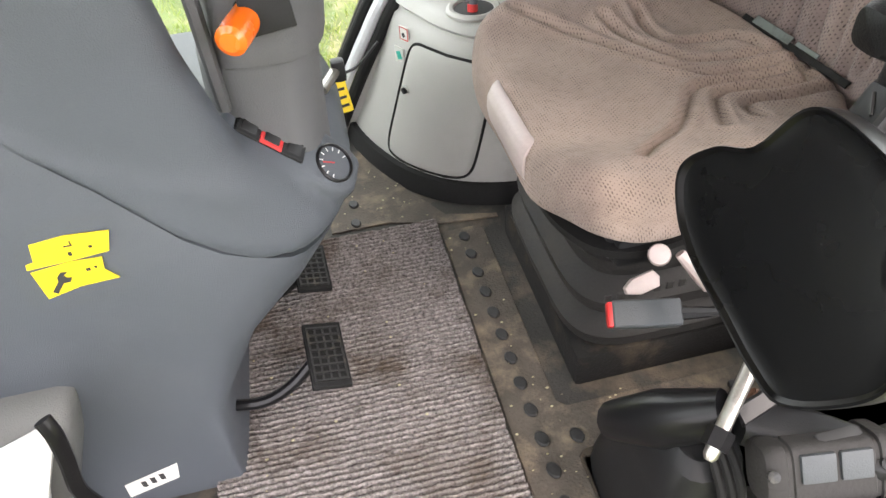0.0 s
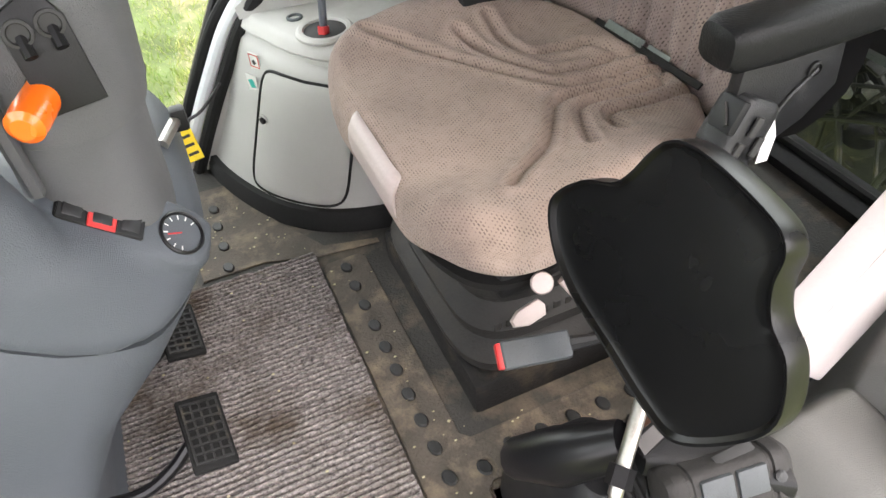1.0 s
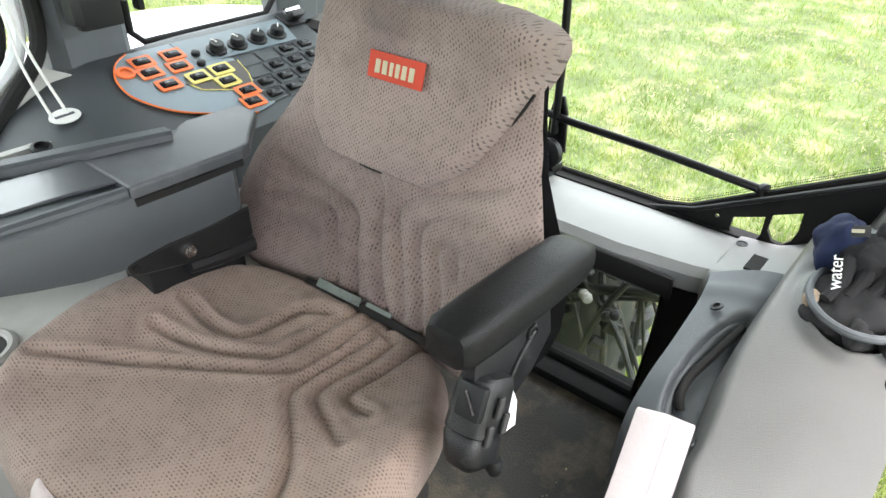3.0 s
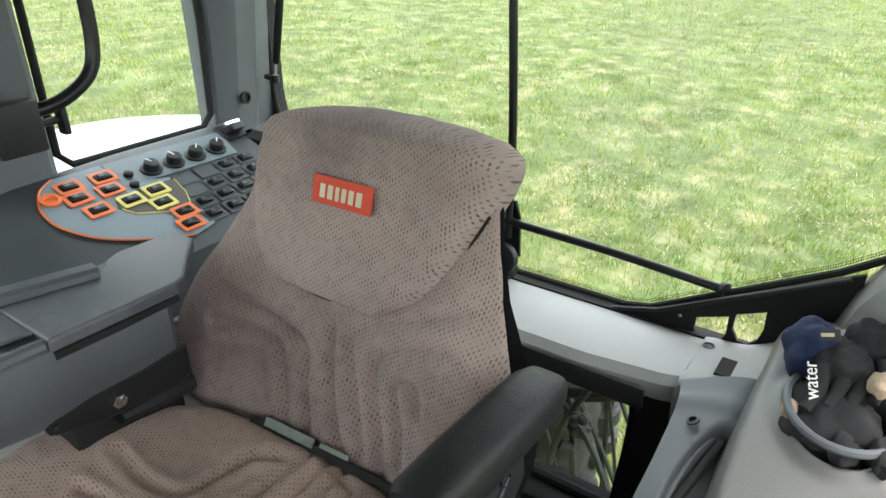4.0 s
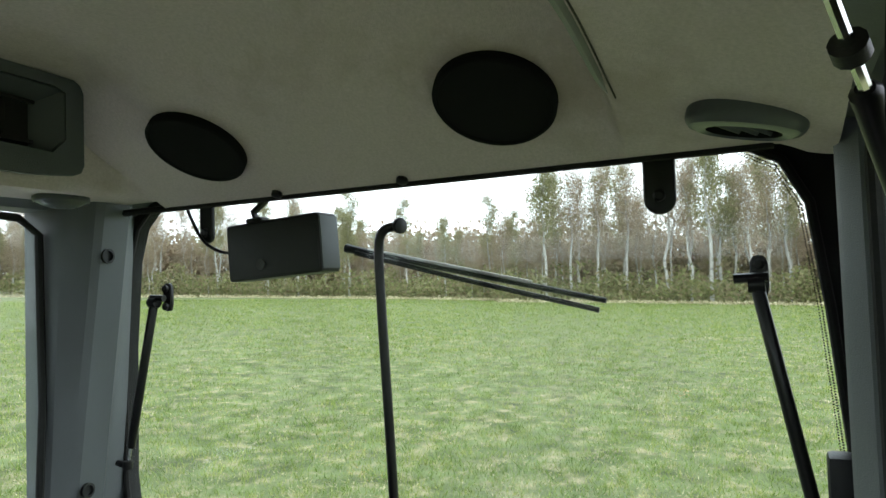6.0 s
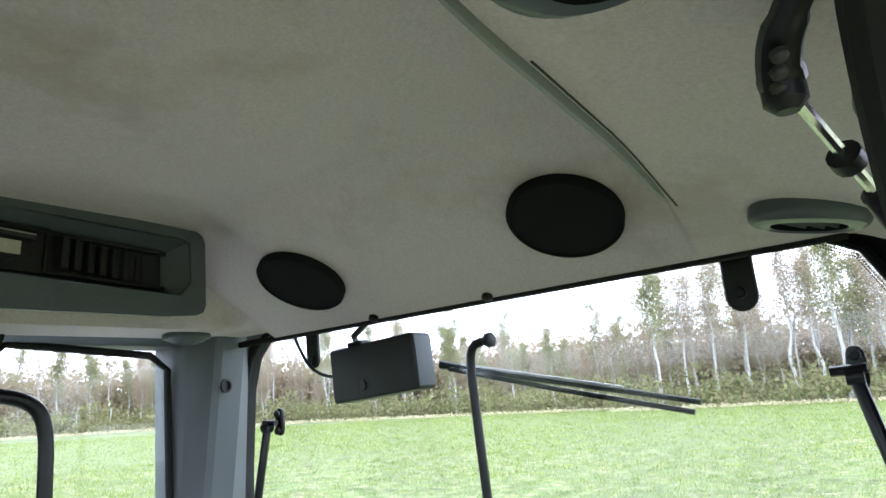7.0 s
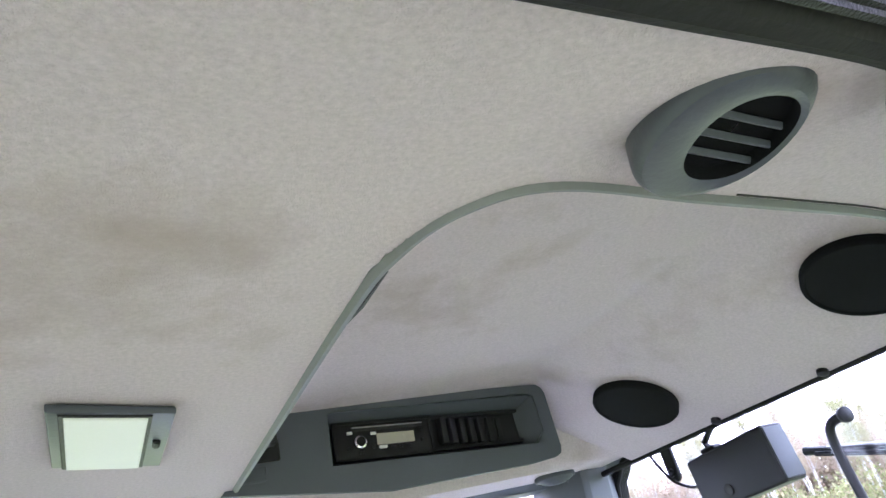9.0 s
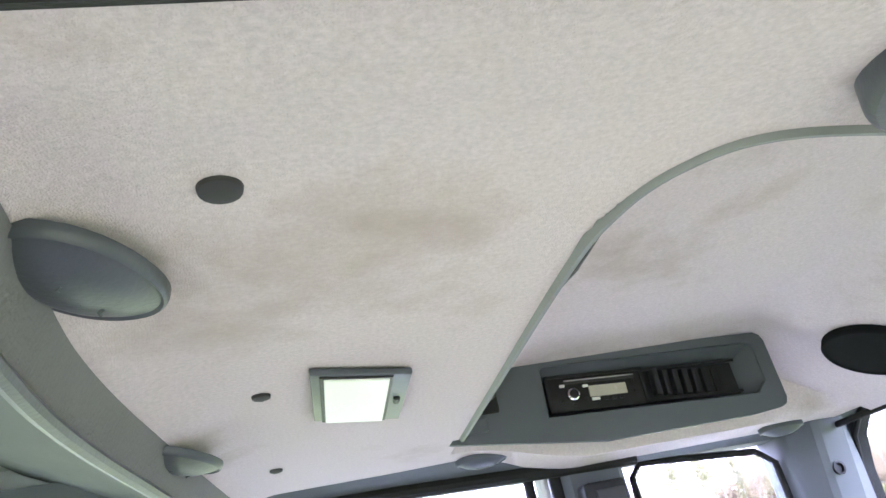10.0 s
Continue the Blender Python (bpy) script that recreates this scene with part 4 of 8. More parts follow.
def roof_vent(c, normal, turn, closed=False, rx=0.075, ry=0.056, slant=125):
    m = frame_m(c, turn, normal)
    v = thing("air_vent", "grey oval roof air vent, closed" if closed else "grey oval roof air vent with open slats", "air vent", c, "roof air vents")
    rings = []
    for k, (s, z) in enumerate(((1.0, 0.0), (1.0, 0.005), (0.975, 0.010), (0.94, 0.012), (0.90, 0.010))):
        rings.append([(x, y, z) for x, y in oval(0, 0, rx * s, ry * s, 36, 2.2)])
    if closed:
        for s, z in ((0.87, 0.0105), (0.7, 0.016), (0.5, 0.0205), (0.2, 0.0235), (0.03, 0.024)):
            rings.append([(x, y, z) for x, y in oval(0, 0, rx * s, ry * s, 36, 2.2)])
        bm = loft(rings)
        bm.transform(m)
        part("shell", bm, M["vent"], v)
        for a in (-0.018, 0.004, 0.026):
            part("slat", tube([m @ Vector((a, 0.006, 0.0218)), m @ Vector((a + 0.003, 0.0, 0.0226)), m @ Vector((a + 0.009, -0.003, 0.0222))], 0.0016, 6), M["pillar"], v)
        return v
    # wide bezel with an opening set off towards one side
    ox, oy, kx, ky = 0.0, 0.013, 0.63, 0.62
    hole = oval(ox, oy, rx * kx, ry * ky, 36, 2.2)
    rings = [[(x, y, -0.034) for x, y in oval(0, 0, rx * 0.97, ry * 0.97, 36, 2.2)]]
    for s, z in ((1.0, -0.004), (1.0, 0.003), (0.975, 0.008), (0.92, 0.0125)):
        rings.append([(x, y, z) for x, y in oval(0, 0, rx * s, ry * s, 36, 2.2)])
    rings.append([(x * 0.5 + p[0] * 0.5, y * 0.5 + p[1] * 0.5, 0.015) for (x, y), p in zip(oval(0, 0, rx * 0.92, ry * 0.92, 36, 2.2), hole)])
    rings.append([(x, y, 0.012) for x, y in hole])
    rings.append([(x, y, 0.001) for x, y in oval(ox, oy, rx * kx * 0.97, ry * ky * 0.97, 36, 2.2)])
    rings.append([(ox + (x - ox) * 0.1, oy + (y - oy) * 0.02, 0.0005) for x, y in hole])
    bm = loft(rings[:7], caps=False)
    bm.transform(m)
    part("bezel", bm, M["vent"], v, "broad blue-grey bezel")
    # near-black colour gives the shallow throat the shade of a deep one
    bm = loft(rings[6:], caps=False)
    bm.transform(m)
    part("throat", bm, M["mesh"], v, "shallow throat coloured near-black for its shade")
    for a in (-0.021, -0.001, 0.019):
        half = ry * ky * math.sqrt(max(0.05, 1 - (a / (rx * kx)) ** 2))
        part("slat", box(-half * 1.0, half * 1.0, -0.0014, 0.0014, 0.005, 0.0105, 0.0006, 1, m @ pose(a + ox, oy, 0.0, 28, 0, slant)), M["vent"], v, "grey slat")
    return v


def roof_things():
    speaker(0.815)
    speaker(1.412)
    roof_vent((0.794, 0.480, liner_z(0.794, 0.480) - 0.009), (-0.10, 0.02, -1), (0.25, 0.97, 0), rx=0.074, ry=0.057, slant=75)
    roof_vent((1.47, 0.48, liner_z(1.47, 0.48) - 0.004), (-0.02, 0.2, -1), (-0.08, 0.98, 0), rx=0.072, ry=0.055)
    roof_vent((0.205, 0.675, liner_z(0.205, 0.675) - 0.003), (-0.15, 0, -1), (0.35, 0.94, 0), True)
    roof_vent((0.155, 1.24, liner_z(0.155, 1.24) - 0.003), (-0.2, 0, -1), (0.35, 0.94, 0), True)
    roof_vent((0.70, 1.77, liner_z(0.70, 1.77) - 0.003), (0, -0.2, -1), (1, 0, 0), True, 0.06, 0.03)
    roof_vent((1.45, 1.77, liner_z(1.45, 1.77) - 0.003), (0, -0.2, -1), (1, 0, 0), True, 0.06, 0.03)
    # cab lamp
    z = 1.503
    lp = thing("ceiling_lamp", "rectangular cab lamp with a pale lens and switch", "ceiling lamp", (0.415, 1.14, z))
    mm = Matrix(((1, 0.0, 0, 0.417), (0.40, 1, 0, 1.122), (0, 0, -1, z), (0, 0, 0, 1)))
    part("housing", prism([(-0.062, -0.110), (0.066, -0.108), (0.062, 0.118), (-0.066, 0.104)], 0.010, mm, 0.003, 2), M["vent"], lp)
    part("rim", prism([(-0.051, -0.105), (0.041, -0.105), (0.039, 0.111), (-0.055, 0.103)], 0.003, mm @ pose(0, 0, 0.009), 0.001, 1), M["black"], lp, "thin dark rim")
    part("lens", prism([(-0.046, -0.100), (0.036, -0.100), (0.034, 0.106), (-0.050, 0.098)], 0.004, mm @ pose(0, 0, 0.0105), 0.001, 1), M["lamp_lens"], lp, "milky white lens")
    part("switch", box(0.046, 0.055, -0.010, 0.014, 0.008, 0.015, 0.002, 1, mm), M["black"], lp)


def front_blind():
    rb = thing("sun_blind", "grey cloth roller blind above the windscreen", "sun blind", (0.1, 1.1, 1.46))
    line = smooth_line([(0.205, 0.44, 0), (0.192, 0.56, 0), (0.174, 0.68, 0), (0.160, 0.80, 0), (0.154, 0.95, 0), (0.155, 1.15, 0), (0.158, 1.45, 0), (0.165, 1.80, 0)], 4)
    part("cloth", loft([[(p.x + 0.004, p.y, 1.494), (p.x, p.y, 1.487), (p.x - 0.010, p.y, 1.465), (p.x - 0.014, p.y, 1.446), (p.x - 0.016, p.y, 1.434), (p.x - 0.030, p.y, 1.434), (p.x - 0.034, p.y, 1.465), (p.x - 0.028, p.y, 1.494)] for p in line]), M["visor"], rb, "grey cloth of the blind", 50)
    part("hem_bar", tube([(p.x - 0.020, p.y, 1.430) for p in line], 0.0085, 8), M["vent"], rb, "pale hem bar")
    solo("windscreen_header", loft([[(0.11, y, 1.497), (0.11, y, 1.53), (-0.30, y, 1.69), (-0.32, y, 1.66), (-0.10, y, 1.555)] for y in (0.36, 0.7, 1.1, 1.5, 1.9)]), M["pillar"], "grey header above the windscreen", "header", kind="structure")


def radio_console():
    # panel on the right side of the recess
    c = thing("radio_panel", "dark grey roof panel holding the radio and a tape rack", "roof panel", (0.9, 1.565, 1.55))
    y = 1.565
    outer = [(0.600, 1.497), (0.93, 1.452), (1.26, 1.452), (1.335, 1.458), (1.348, 1.464), (1.354, 1.478), (1.354, 1.608), (1.348, 1.622), (1.335, 1.630), (0.757, 1.652), (0.70, 1.60)]
    hole = [(0.815, 1.518), (1.295, 1.494), (1.32, 1.52), (1.32, 1.603), (1.30, 1.612), (0.83, 1.625), (0.82, 1.62)]
    fm = frame_m((0, y, 0), (1, 0, 0), (0, 1, 0))
    # local y runs downwards in this placing
    q = lambda pts: [(p[0], -p[1]) for p in pts]
    part("face", plate(q(outer), [q(hole)], 0.012, fm), M["roof_panel"], c)
    inner = [(0.832, 1.533), (1.283, 1.508), (1.283, 1.583), (0.832, 1.605)]
    rim = bmesh.new()
    big = [(0.815, 1.518), (1.32, 1.494), (1.32, 1.608), (0.822, 1.625)]
    loft([[(p[0], y + 0.004, p[1]) for p in big], [(p[0], y + 0.05, p[1]) for p in inner]], caps=False, bm=rim)
    part("recess", rim, M["roof_panel"], c)
    part("backing", box(0.80, 1.33, y + 0.052, y + 0.06, 1.49, 1.63), M["black"], c)
    part("clip", box(0.675, 0.70, 1.50, 1.535, 1.565, 1.60, 0.004), M["black"], c)
    for x0, z0, w, h, k in ((0.665, 1.545, 0.05, 0.045, "black"), (0.635, 1.51, 0.05, 0.03, "dash")):
        part("cover_plate", box(x0, x0 + w, y - 0.006, y + 0.002, z0, z0 + h, 0.003, 1), M[k], c)
    rd = thing("car_radio", "black car radio with lit-off amber display", "radio", (0.95, 1.6, 1.56))
    tilt = pose(0.945, y + 0.036, 1.565, 0, 3.0, 0)
    part("body", box(-0.108, 0.108, -0.006, 0.012, -0.036, 0.036, 0.003, 2, tilt), M["gloss"], rd)
    part("frame", merge(box(-0.112, 0.112, -0.008, 0.0, 0.034, 0.040, 0, 1, tilt), box(-0.112, 0.112, -0.008, 0.0, -0.040, -0.034, 0, 1, tilt), box(-0.112, -0.106, -0.008, 0, -0.04, 0.04, 0, 1, tilt), box(0.106, 0.112, -0.008, 0, -0.04, 0.04, 0, 1, tilt)), M["black"], rd)
    part("display", box(-0.018, 0.068, -0.009, -0.005, -0.013, 0.011, 0.001, 1, tilt), M["lcd"], rd, "amber grey display")
    part("slot", box(-0.07, 0.09, -0.008, -0.005, 0.019, 0.025, 0, 1, tilt), M["ink"], rd)
    part("slot_lip", box(-0.07, 0.09, -0.0095, -0.006, 0.0255, 0.0275, 0, 1, tilt), M["steel"], rd)
    part("knob", lathe([(0.0135, 0), (0.0135, 0.012), (0.010, 0.014), (0.0095, 0.010)], tilt @ frame_m((-0.057, -0.006, -0.006), (1, 0, 0), (0, -1, 0)), 24), M["chrome"], rd, "chrome-ringed knob")
    part("knob_cap", lathe([(0.0092, 0), (0.0092, 0.012), (0.006, 0.0125)], tilt @ frame_m((-0.057, -0.006, -0.006), (1, 0, 0), (0, -1, 0)), 20), M["black"], rd)
    for x, zz, w in ((-0.082, 0.016, 0.012), (-0.03, 0.012, 0.012), (-0.03, -0.016, 0.006), (-0.015, -0.018, 0.018), (0.012, -0.02, 0.01), (0.03, -0.02, 0.01), (0.048, -0.02, 0.01), (0.082, 0.012, 0.006), (0.082, -0.01, 0.006), (-0.085, -0.016, 0.008), (-0.06, -0.026, 0.01)):
        part("button", box(x, x + w, -0.010, -0.005, zz - 0.003, zz + 0.003, 0.001, 1, tilt), M["white"] if (zz > 0.01 and x < 0) or x == -0.015 else M["black"], rd)
    tr = thing("tape_rack", "black plastic cassette rack with ribbed slots", "cassette rack", (1.17, 1.6, 1.55))
    t2 = pose(1.168, y + 0.036, 1.553, 0, 3.0, 0)
    part("body", box(-0.108, 0.108, 0.008, 0.014, -0.036, 0.036, 0, 1, t2), M["black"], tr)
    for k in range(8):
        x = -0.094 + k * 0.0265
        part("slot_divider", box(x - 0.008, x + 0.008, -0.008, 0.01, -0.028, 0.028, 0.004, 2, t2 @ pose(0, 0, 0, 0, 0, 12)), M["black"], tr)
    part("frame", merge(box(-0.112, 0.112, -0.008, 0.0, 0.032, 0.038, 0, 1, t2), box(-0.112, 0.112, -0.008, 0.0, -0.038, -0.032, 0, 1, t2)), M["black"], tr)


def rear_fittings():
    # hinges at the top of the rear window
    for y, r in ((1.638, 0.020), (0.624, 0.026)):
        h = thing("hinge_unit", "black rear-window hinge plate with a screw", "hinge", (1.715, y, 1.40), "rear window hinges")
        outline = [(y - r * 1.2, 1.47), (y - r, 1.43), (y - r, 1.375)] + [(y + r * math.cos(a), 1.372 + r * math.sin(a)) for a in span(math.pi * 1.05, math.pi * 1.95, 9)] + [(y + r, 1.375), (y + r, 1.43), (y + r * 1.2, 1.47)]
        part("plate", prism(outline, 0.012, frame_m((1.712, 0, 0), (0, 1, 0), (1, 0, 0)), 0.003, 1), M["black"], h)
        part("screw", lathe([(0.010, 0), (0.010, 0.006), (0.006, 0.009)], frame_m((1.712, y, 1.377), (0, 1, 0), (-1, 0, 0)), 12), M["gloss"], h)
    # gas stays
    for top, low, nm in (((1.70, 1.794, 1.231), (1.69, 1.884, 0.828), "left"), ((1.70, 0.487, 1.238), (1.69, 0.412, 0.838), "right")):
        s = thing("gas_stay", "black gas stay holding the rear window", "gas stay", low, "rear window stays")
        t, l = Vector(top), Vector(low)
        d = (t - l).normalized()
        part("rod", tube([l + d * 0.005, l + d * 0.06], 0.004, 8), M["chrome"], s)
        part("cylinder", tube([l + d * 0.045, l + d * 0.05, t - d * 0.02, t - d * 0.015], [0.008, 0.0105, 0.0105, 0.008], 12), M["gloss"], s)
        part("upper_joint", merge(lathe([(0.013, -0.012), (0.014, 0), (0.013, 0.012)], frame_m(tuple(t - d * 0.012), (0, 0, 1), (0, 1, 0)), 12), tube([t - Vector((0, 0.03 if top[1] > 1 else -0.03, 0.002)), t + Vector((0, 0.014 if top[1] > 1 else -0.02, 0))], 0.008, 8)), M["gloss"], s)
        oy = -0.022 if top[1] > 1 else -0.006
        part("bracket", prism(oval(top[1] + oy, top[2] - 0.0, 0.014, 0.034, 20, 3), 0.012, frame_m((1.715, 0, 0), (0, 1, 0), (1, 0, 0)), 0.003, 1), M["gloss"], s)
        for dz in (0.02, -0.022):
            part("bolt", lathe([(0.009, 0), (0.009, 0.006), (0.005, 0.009)], frame_m((1.714, top[1] + oy, top[2] + dz), (0, 1, 0), (-1, 0, 0)), 10), M["black"], s)
        e = 0.035 if top[1] > 1 else -0.035
        part("lower_joint", merge(tube([l, l + Vector((0.0, e, 0.004))], 0.008, 10), lathe([(0.011, -0.008), (0.012, 0), (0.011, 0.012)], frame_m(low, (1, 0, 0), (0, 0, 1)), 12)), M["gloss"], s)
    # handle bars on the window
    hb = thing("grab_bars", "black tubular handle bars on the rear window", "handle", (1.70, 1.14, 0.6))
    part("upright", tube(smooth_line([(1.69, 1.143, 0.55), (1.69, 1.14, 0.8), (1.69, 1.155, 1.2), (1.69, 1.157, 1.315), (1.69, 1.145, 1.35), (1.695, 1.115, 1.358)], 6), 0.0095, 12), M["gloss"], hb)
    part("end_cap", lathe([(0.013, -0.004), (0.0155, 0), (0.0155, 0.008), (0.012, 0.010)], frame_m((1.694, 1.113, 1.358), (0, 0, 1), (-0.3, -1, 0)), 16), M["black"], hb)
    part("cross_bar", tube(smooth_line([(1.70, 1.24, 0.606), (1.69, 1.143, 0.592), (1.715, 0.9, 0.569), (1.728, 0.7, 0.548), (1.735, 0.66, 0.543)], 5), 0.0095, 12), M["gloss"], hb)
    part("end_cap", lathe([(0.013, -0.004), (0.0155, 0), (0.0155, 0.008), (0.012, 0.010)], frame_m((1.735, 0.664, 0.543), (0, 0, 1), (-0.5, -1, 0)), 16), M["black"], hb)
    part("bracket", merge(prism([(1.115, 0.50), (1.17, 0.50), (1.165, 0.60), (1.155, 0.64), (1.13, 0.64), (1.118, 0.60)], 0.008, frame_m((1.70, 0, 0), (0, 1, 0), (1, 0, 0)), 0.002, 1), box(1.66, 1.71, 1.12, 1.165, 0.452, 0.475, 0.005)), M["gloss"], hb)
    lk = thing("window_lock", "black rear-window lock with a round grip", "lock", (1.66, 1.14, 0.52))
    part("disc", lathe([(0.034, -0.008), (0.036, 0), (0.036, 0.008), (0.03, 0.012)], frame_m((1.675, 1.14, 0.505), (0, 0, 1), (-1, 0.2, 0)), 24), M["black"], lk)
    part("grip", tube([(1.66, 1.143, 0.503), (1.60, 1.165, 0.497), (1.57, 1.17, 0.492)], [0.016, 0.018, 0.016], 14), M["black"], lk)
    part("catch", merge(box(1.63, 1.68, 1.12, 1.16, 0.452, 0.465, 0.004), box(1.645, 1.665, 1.13, 1.15, 0.46, 0.50, 0.004)), M["black"], lk)
    # black bracket with two openings beside the sill
    outer = [(0.875, 0.425), (0.875, 0.437), (0.80, 0.455), (0.47, 0.635), (0.43, 0.655), (0.43, 0.52), (0.50, 0.44), (0.60, 0.405), (0.66, 0.395)]
    h1 = [(0.638, 0.497), (0.700, 0.474), (0.702, 0.445), (0.69, 0.425), (0.668, 0.418), (0.648, 0.43), (0.638, 0.455)]
    h2 = [(0.572, 0.530), (0.626, 0.506), (0.628, 0.47), (0.615, 0.448), (0.595, 0.445), (0.578, 0.462), (0.571, 0.49)]
    pin = oval(0.733, 0.465, 0.005, 0.005, 10)
    cb = thing("corner_bracket", "black corner bracket with two half-round openings", "bracket", (1.712, 0.65, 0.45))
    part("plate", plate(outer, [h1, h2, pin], 0.01, frame_m((1.712, 0, 0), (0, 1, 0), (1, 0, 0))), M["black_matt"], cb)
    part("rail", tube([(1.708, 0.88, 0.437), (1.708, 0.78, 0.466), (1.708, 0.45, 0.642)], 0.006, 8), M["black"], cb)
    # wiper motor cover inside the glass
    wl = thing("wiper_motor_cover", "black boxy wiper motor cover on the rear window", "wiper motor", (1.68, 1.395, 1.33))
    m = pose(1.685, 1.392, 1.327, -3.5, 0, 0)
    part("body", box(-0.035, 0.035, -0.121, 0.124, -0.060, 0.062, 0.010, 3, m), M["black"], wl)
    part("end_face", box(-0.030, 0.030, -0.124, -0.118, -0.053, 0.055, 0.004, 2, m), M["pillar"], wl, "paler end face")
    part("bolt_hole", lathe([(0.012, 0), (0.012, 0.003), (0.008, 0.001)], m @ frame_m((-0.036, 0.03, -0.03), (0, 1, 0), (-1, 0, 0)), 14), M["ink"], wl)
    part("holder", merge(box(-0.015, 0.015, 0.04, 0.085, 0.064, 0.074, 0.003, 1, m), tube([m @ Vector((0, 0.065, 0.07)), m @ Vector((0, 0.072, 0.088)), m @ Vector((0, 0.02, 0.118)), m @ Vector((0.0, 0.0, 0.128)), m @ Vector((0.0, 0.005, 0.145))], 0.010, 8, flat=0.6)), M["black"], wl)
    part("cable", tube(smooth_line([(1.70, 1.69, 1.46), (1.70, 1.675, 1.42), (1.70, 1.635, 1.36), (1.70, 1.58, 1.33), (1.69, 1.52, 1.325)], 5), 0.004, 6), M["black"], wl)
    # rear wiper outside
    wp = thing("wiper", "dark rear wiper arm and blade on the glass", "wiper", (1.76, 1.0, 1.28))
    a, b = Vector((1.765, 1.285, 1.325)), Vector((1.765, 0.732, 1.203))
    part("arm", tube([a, a.lerp(b, 0.08), a.lerp(b, 0.5), b], [0.010, 0.008, 0.007, 0.005], 8), M["black"], wp)
    part("blade", tube([a + Vector((-0.012, -0.03, -0.012)), a.lerp(b, 0.5) + Vector((-0.012, 0, -0.014)), b + Vector((-0.012, 0.01, -0.016))], 0.0055, 6), M["gloss"], wp)
    part("spoiler", tube([a.lerp(b, 0.1) + Vector((0, 0, 0.004)), a.lerp(b, 0.75) + Vector((0, 0, 0.004))], 0.006, 6), M["steel"], wp)
    # box in the lower left corner of the rear window
    rb = thing("plug_box", "black plug box mounted in the window corner", "plug box", (1.69, 0.38, 0.85))
    part("body", box(1.64, 1.69, 0.362, 0.405, 0.86, 0.985, 0.008), M["black"], rb)
    part("bracket", box(1.63, 1.70, 0.36, 0.418, 0.79, 0.855, 0.008), M["gloss"], rb)
    part("knob", lathe([(0.02, -0.012), (0.021, 0), (0.018, 0.012)], frame_m((1.62, 0.405, 0.80), (0, 0, 1), (-1, 0, 0)), 14), M["gloss"], rb)
    # door strut and grip at the roof's left edge
    gp = thing("door_strut", "black hinge arm and gas strut of the door", "door strut", (0.93, 0.42, 1.42))
    part("hinge_arm", tube(smooth_line([(0.835, 0.340, 1.455), (0.848, 0.376, 1.449), (0.868, 0.402, 1.441), (0.895, 0.419, 1.430), (0.915, 0.426, 1.420), (0.930, 0.427, 1.413)], 5), [0.011] * 14 + [0.013] * 8 + [0.014] * 4, 10, flat=0.45, up=(0.3, 0.2, 1)), M["gloss"], gp, "flat curved black bracket")
    for k in range(3):
        part("bolt", lathe([(0.005, 0), (0.005, 0.004), (0.003, 0.006)], frame_m((0.898 + k * 0.012, 0.424 + k * 0.003, 1.420 - k * 0.005), (1, 0, 0), (-0.25, -0.3, -1)), 10), M["ink"], gp)
    part("ball", lathe([(0.007, -0.012), (0.013, -0.006), (0.013, 0.006), (0.007, 0.012)], pose(0.932, 0.428, 1.408), 12), M["black"], gp)
    part("piston", tube([(0.93, 0.426, 1.410), (1.03, 0.397, 1.36)], 0.0042, 8), M["chrome"], gp, "thin bright piston rod")
    part("collar", tube([(0.992, 0.408, 1.379), (1.002, 0.405, 1.374)], 0.011, 12), M["black"], gp)
    part("strut", tube([(1.03, 0.397, 1.36), (1.035, 0.396, 1.358), (1.2, 0.35, 1.27)], [0.006, 0.010, 0.010], 12), M["gloss"], gp)


